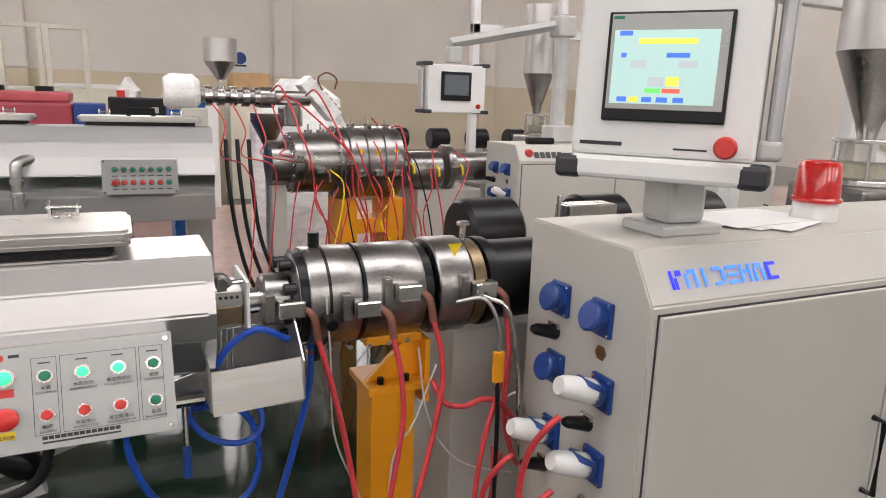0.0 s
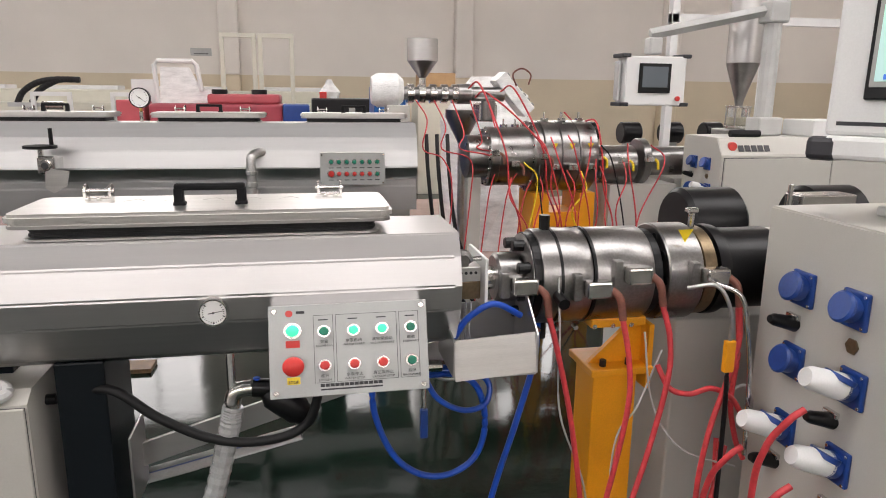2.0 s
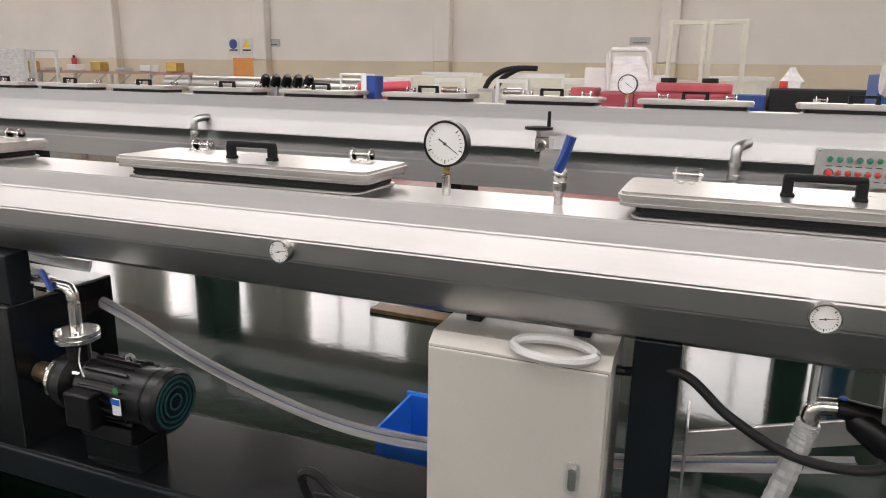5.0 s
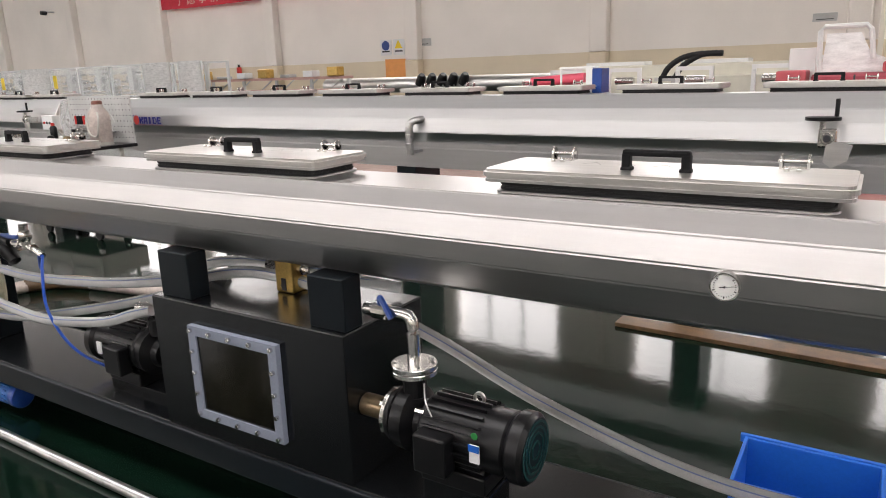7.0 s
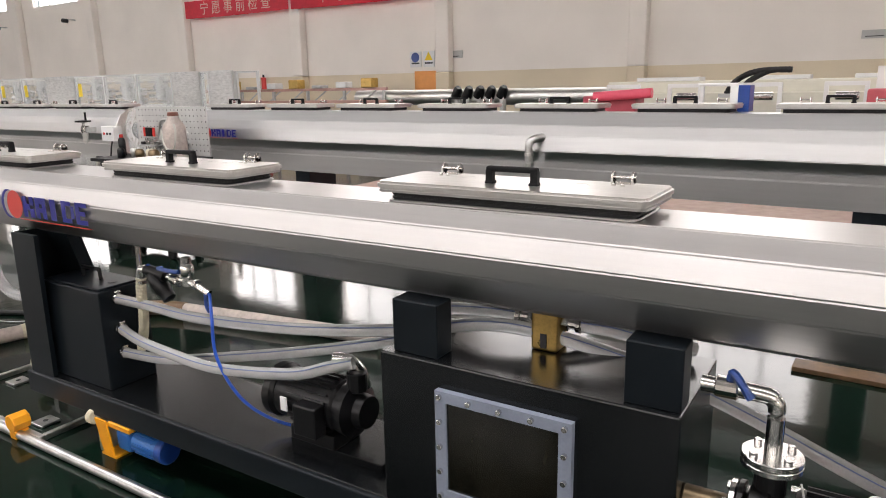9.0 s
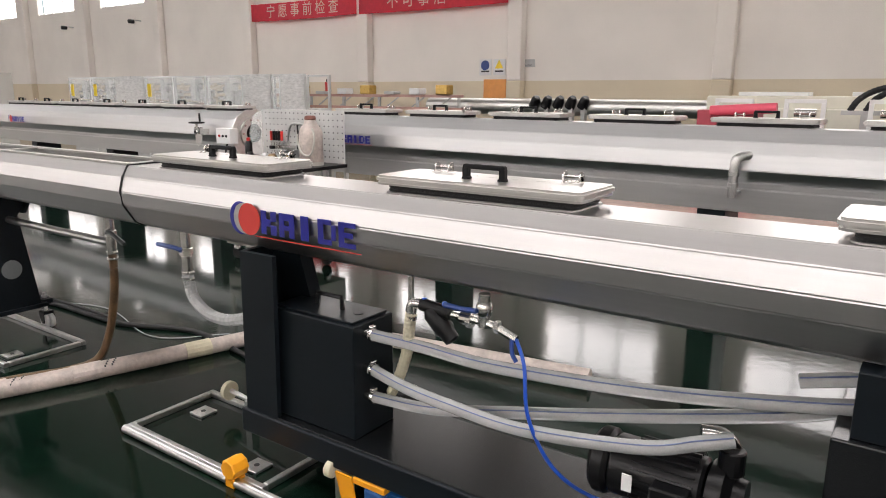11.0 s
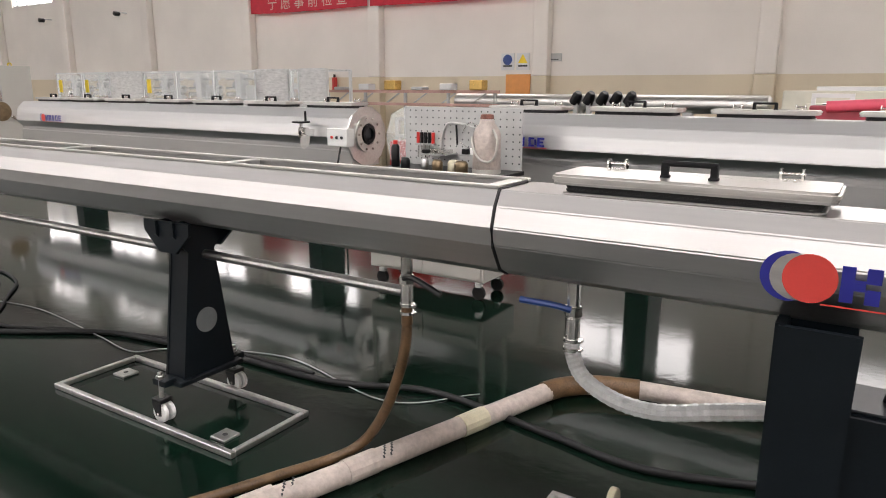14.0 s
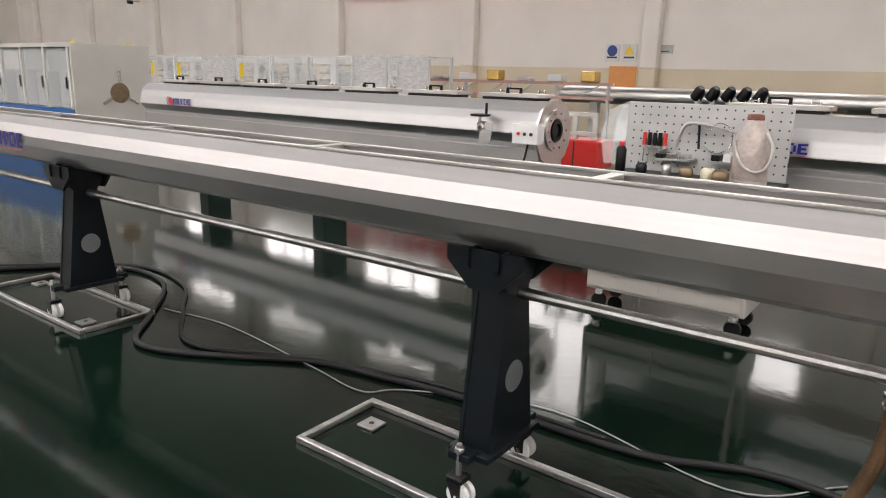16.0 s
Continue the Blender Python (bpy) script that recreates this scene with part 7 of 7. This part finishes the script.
ctk = thing("cream_tank_line", "long cream painted machine with flat black-edged lids", "machine", (-4, 13.5, 0))
part("long_body", box(-6.8, 0.2, 13.2, 14.2, 0.3, 1.46, 0.03), CREAM_FAR, ctk)
part("lower_step", box(-6.4, 0.0, 12.9, 13.2, 0.3, 1.25, 0.02), CREAM_FAR, ctk)
part("plinth", box(-6.6, 0.0, 13.1, 14.0, 0, 0.3), GREY, ctk)
for x in (-6.3, -4.5, -2.7, -0.9):
    l = part("lid", box(x, x + 1.15, 13.4, 13.9, 1.46, 1.53, 0.01), WHITE, ctk)
    part("lid_seal", box(x + 0.03, x + 1.12, 13.42, 13.88, 1.462, 1.49), BLACK, l)
for k, x in enumerate((-6.2, -5.2, -4.1, -3.0, -2.1)):
    gd = thing("steel_gantry", "white and steel frame with fittings on the far line", "frame", (x, 11.4, 0), "frames of the far line")
    for q in (x, x + 0.5):
        part("post", box(q, q + 0.06, 11.4, 11.46, 0, 1.36, 0.004), WHITE, gd)
    part("top_bar", box(x, x + 0.56, 11.4, 11.46, 1.36, 1.42, 0.004), WHITE, gd)
    part("fitting", cyl((x + 0.15, 11.4, 1.22), 0.06, 0.3, "x", 12), CHROME, gd)
for k in range(2):
    hose("corrugated_hose", [(-4.35 + 0.2 * k, 11.6, 1.25), (-4.25 + 0.2 * k, 11.6, 1.42), (-4.05 + 0.2 * k, 11.6, 1.55), (-3.8 + 0.1 * k, 11.6, 1.6), (-3.45, 11.6, 1.6)], 0.045, RUBBER, "thick black corrugated hose arched over the machine", corrugated=0.06)
hs = thing("hose_stand", "steel stand carrying the corrugated hoses", "stand", (-4.2, 11.6, 0))
part("shelf_plate", box(-4.45, -3.9, 11.5, 11.7, 1.2, 1.26), GREY, hs)
part("leg", box(-4.2, -4.1, 11.55, 11.65, 0, 1.2), GREY, hs)
solo("pink_tube", tube([(-5.9, 10.0, 1.26), (-5.05, 10.0, 1.31)], 0.07, 16, False), PINK, "pink plastic tube end on the far line", "tube", smooth=True)
solo("red_housing", box(-6.1, -5.3, 10.05, 10.5, 0, 1.27, 0.02), DARKRED, "maroon machine housing on the far line", "machine")
bw = thing("marker_post", "white and dark blue marker unit on the far tank", "unit", (-3.0, 4.5, 1.28))
part("white_side", box(-3.09, -3.04, 4.58, 4.70, 1.28, 1.46, 0.004), WHITE, bw)
part("blue_face", box(-3.04, -2.97, 4.57, 4.71, 1.28, 1.445, 0.004), BLUE, bw)
part("frame_arm", tube([(-3.3, 4.64, 1.285), (-3.3, 4.64, 1.45), (-3.1, 4.64, 1.45)], 0.012, 8, False), WHITE, bw)
rb = thing("red_machine", "maroon painted machine with two black knobs on its lid", "machine", (-1.3, 9.5, 0))
part("cabinet", box(-2.05, -0.42, 9.3, 10.3, 0, 1.30, 0.04), DARKRED, rb)
part("upper_cover", box(-1.35, -0.45, 9.35, 10.2, 1.30, 1.42, 0.03), RED_SOFT, rb)
for x in (-1.22, -0.72):
    part("black_knob", cyl((x, 9.6, 1.42), 0.10, 0.06, "z", 20), BLACK, rb)
part("seam", box(-1.62, -1.60, 9.294, 9.3, 0.1, 1.28), INK, rb)
part("red_end", box(-2.42, -2.10, 9.28, 9.8, 0, 1.34, 0.02), RED_SOFT, rb, "bright red end box")
part("white_block", box(-2.35, -2.05, 9.85, 10.1, 0, 1.60, 0.01), WHITE, rb)
wc = thing("white_frame_seat", "white tube frame draped with white film", "frame", (-1.8, 9.8, 1.3))
part("hoop", tube([(-2.0, 9.7, 1.30), (-2.02, 9.7, 1.78), (-1.98, 9.7, 1.83), (-1.55, 9.7, 1.83), (-1.5, 9.7, 1.78), (-1.45, 9.7, 1.45)], 0.03, 8, False), WHITE, wc)
part("film_drape", prism([(-1.98, 1.30), (-1.95, 1.75), (-1.6, 1.75), (-1.48, 1.52), (-1.1, 1.36), (-1.05, 1.30)], 9.72, 9.76, "y"), WRAP, wc)
fr3 = thing("white_gate", "tall pale steel posts behind the red machine", "frame", (-1.0, 12, 0))
for x in (-1.45, -0.95, -0.85, -0.35):
    part("post", box(x, x + 0.07, 12.0, 12.07, 0, 2.30, 0.004), CREAM_FAR, fr3)
for x in (-1.45, -0.85):
    part("head", box(x, x + 0.57, 12.0, 12.07, 2.30, 2.37, 0.004), CREAM_FAR, fr3)
bk = thing("black_cabinet", "black rack cabinet with silver latches", "cabinet", (0.4, 9.3, 0))
part("case", box(-0.05, 1.0, 9.2, 9.9, 0, 1.38, 0.02), BLACK, bk)
part("latch", box(0.42, 0.50, 9.19, 9.2, 1.2, 1.27, 0.004), PLATE, bk)
part("side_case", box(-0.42, -0.08, 9.25, 9.8, 0, 1.30, 0.02), BLUE, bk)
part("side_case", box(1.03, 1.2, 9.25, 9.8, 0, 1.42, 0.02), WHITE, bk)
cg = turned([(0, 0.12), (0.08, 0.14), (0.18, 0.06), (0.24, 0.03)], (0.18, 9.4, 1.38), "z", 12)
for v in cg.verts:
    v.co += Vector((noise.noise(v.co * 9), noise.noise(v.co * 9 + Vector((3, 0, 0))), 0)) * 0.05
solo("crumpled_film", cg, WRAP, "crumpled white film lying on the black cabinet", "film")
solo("red_tag", box(0.05, 0.14, 9.25, 9.3, 1.38, 1.46, 0.004), RED, "small red packet on the black cabinet", "packet")

solo("wood_board", moved(box(-0.75, 0.75, -0.07, 0.07, 0.0, 0.025, 0.003), pose(-1.75, 3.75, 0.0, 0, 0, -2)), BROWN_HOSE, "dark brown wooden board lying on the floor", "board")
# banner and notices on the north wall
bn = thing("banner", "long red cloth banner with pale characters", "banner", (-19, 18.3, 4.3))
for a, b, z in ((-25.3, -19.93, 4.10), (-19.83, -14.0, 4.08)):
    cloth = bmesh.new()
    grid = [[cloth.verts.new((a + (b - a) * i / 40, 18.35 + 0.012 * math.sin(i * 0.9), z + 0.62 * j - 0.03 * math.sin(math.pi * i / 40) + 0.006 * math.sin(i * 1.7))) for j in (0, 1)] for i in range(41)]
    for p, q in zip(grid, grid[1:]):
        cloth.faces.new((p[0], q[0], q[1], p[1]))
    bmesh.ops.solidify(cloth, geom=cloth.faces[:], thickness=0.004)
    part("cloth", cloth, BANNER, bn)
for words, x in (("宁 愿 事 前 检 查", -22.6), ("不 可 事 后", -17.4)):
    part("lettering", text_mesh(words, 0.5, Matrix.Translation((x, 18.332, 4.38)) @ pose(0, 0, 0, 90)), BANNER_INK, bn)


def notice(x, z, w, h, mat, label):
    n = thing("notice", label, "sign", (x, 18.36, z), "notices on the wall")
    part("board", box(x - w / 2, x + w / 2, 18.66, 18.69, z, z + h, 0.003), mat, n)
    part("print", box(x - w * 0.35, x + w * 0.35, 18.652, 18.66, z + h * 0.2, z + h * 0.3), INK, n)
    return n


n1 = notice(-14.95, 2.02, 0.42, 0.48, PAPER, "white notice with a round blue safety symbol")
part("symbol", cyl((-14.95, 18.648, 2.32), 0.15, 0.006, "y", 24), BLUE, n1)
n2 = notice(-14.45, 2.02, 0.42, 0.48, PAPER, "white notice with a yellow warning triangle")
part("symbol", prism([(-14.6, 2.22), (-14.3, 2.22), (-14.45, 2.48)], 18.645, 18.65, "y"), YELLOW2, n2)
n3 = notice(-13.55, 2.25, 0.62, 0.22, GREY, "grey exit notice board with pale print")
notice(-14.6, 1.05, 0.8, 0.85, ORANGE, "orange notice board on the wall")
notice(-2.6, 2.3, 0.5, 0.18, GREY, "grey exit notice board with pale print")
n4 = notice(4.2 - 1.2, 2.0, 0.42, 0.48, PAPER, "white notice with a round blue safety symbol")
part("symbol", cyl((3.0, 18.648, 2.3), 0.15, 0.006, "y", 24), BLUE, n4)
ex = thing("fire_extinguisher", "red fire extinguisher on the far wall", "extinguisher", (-21.5, 18.5, 1.4))
part("bottle", cyl((-21.6, 18.55, 1.35), 0.09, 0.5, "z", 16), RED, ex, smooth=True)
part("head", cyl((-21.6, 18.55, 1.85), 0.04, 0.1, "z", 10), BLACK, ex)
part("wall_hook", box(-21.65, -21.55, 18.6, 18.7, 1.5, 1.6), GREY, ex)
for x in (-33.2, -39.0):
    wl = thing("wall_camera", "small camera on a bracket on a wall pier", "camera", (x, 18.3, 4.6))
    part("bracket", box(x - 0.03, x + 0.03, 18.2, 18.7, 4.55, 4.6), GREY, wl)
    part("camera_body", cyl((x, 18.1, 4.52), 0.09, 0.25, "y", 12), BLACK, wl)

# the second line stands slightly askew to the first
ASKEW = Matrix.Translation((0.5, 4.42, 0)) @ Matrix.Rotation(radians(-2.2), 4, "Z") @ Matrix.Translation((-0.5, -4.42, 0))
KINDS = ("far_", "inspection_hatch", "control_panel", "elbow_pipe", "hand_wheel", "dial_gauge", "push_button", "end_flange", "maker_sign", "marker_post")
for ob in [o for o in scene.objects if o.parent is None and o.name.startswith(KINDS)]:
    if 3.9 < ob.location.y < 4.6 and ob.location.x < 0.3:
        ob.matrix_basis = ASKEW @ ob.matrix_basis
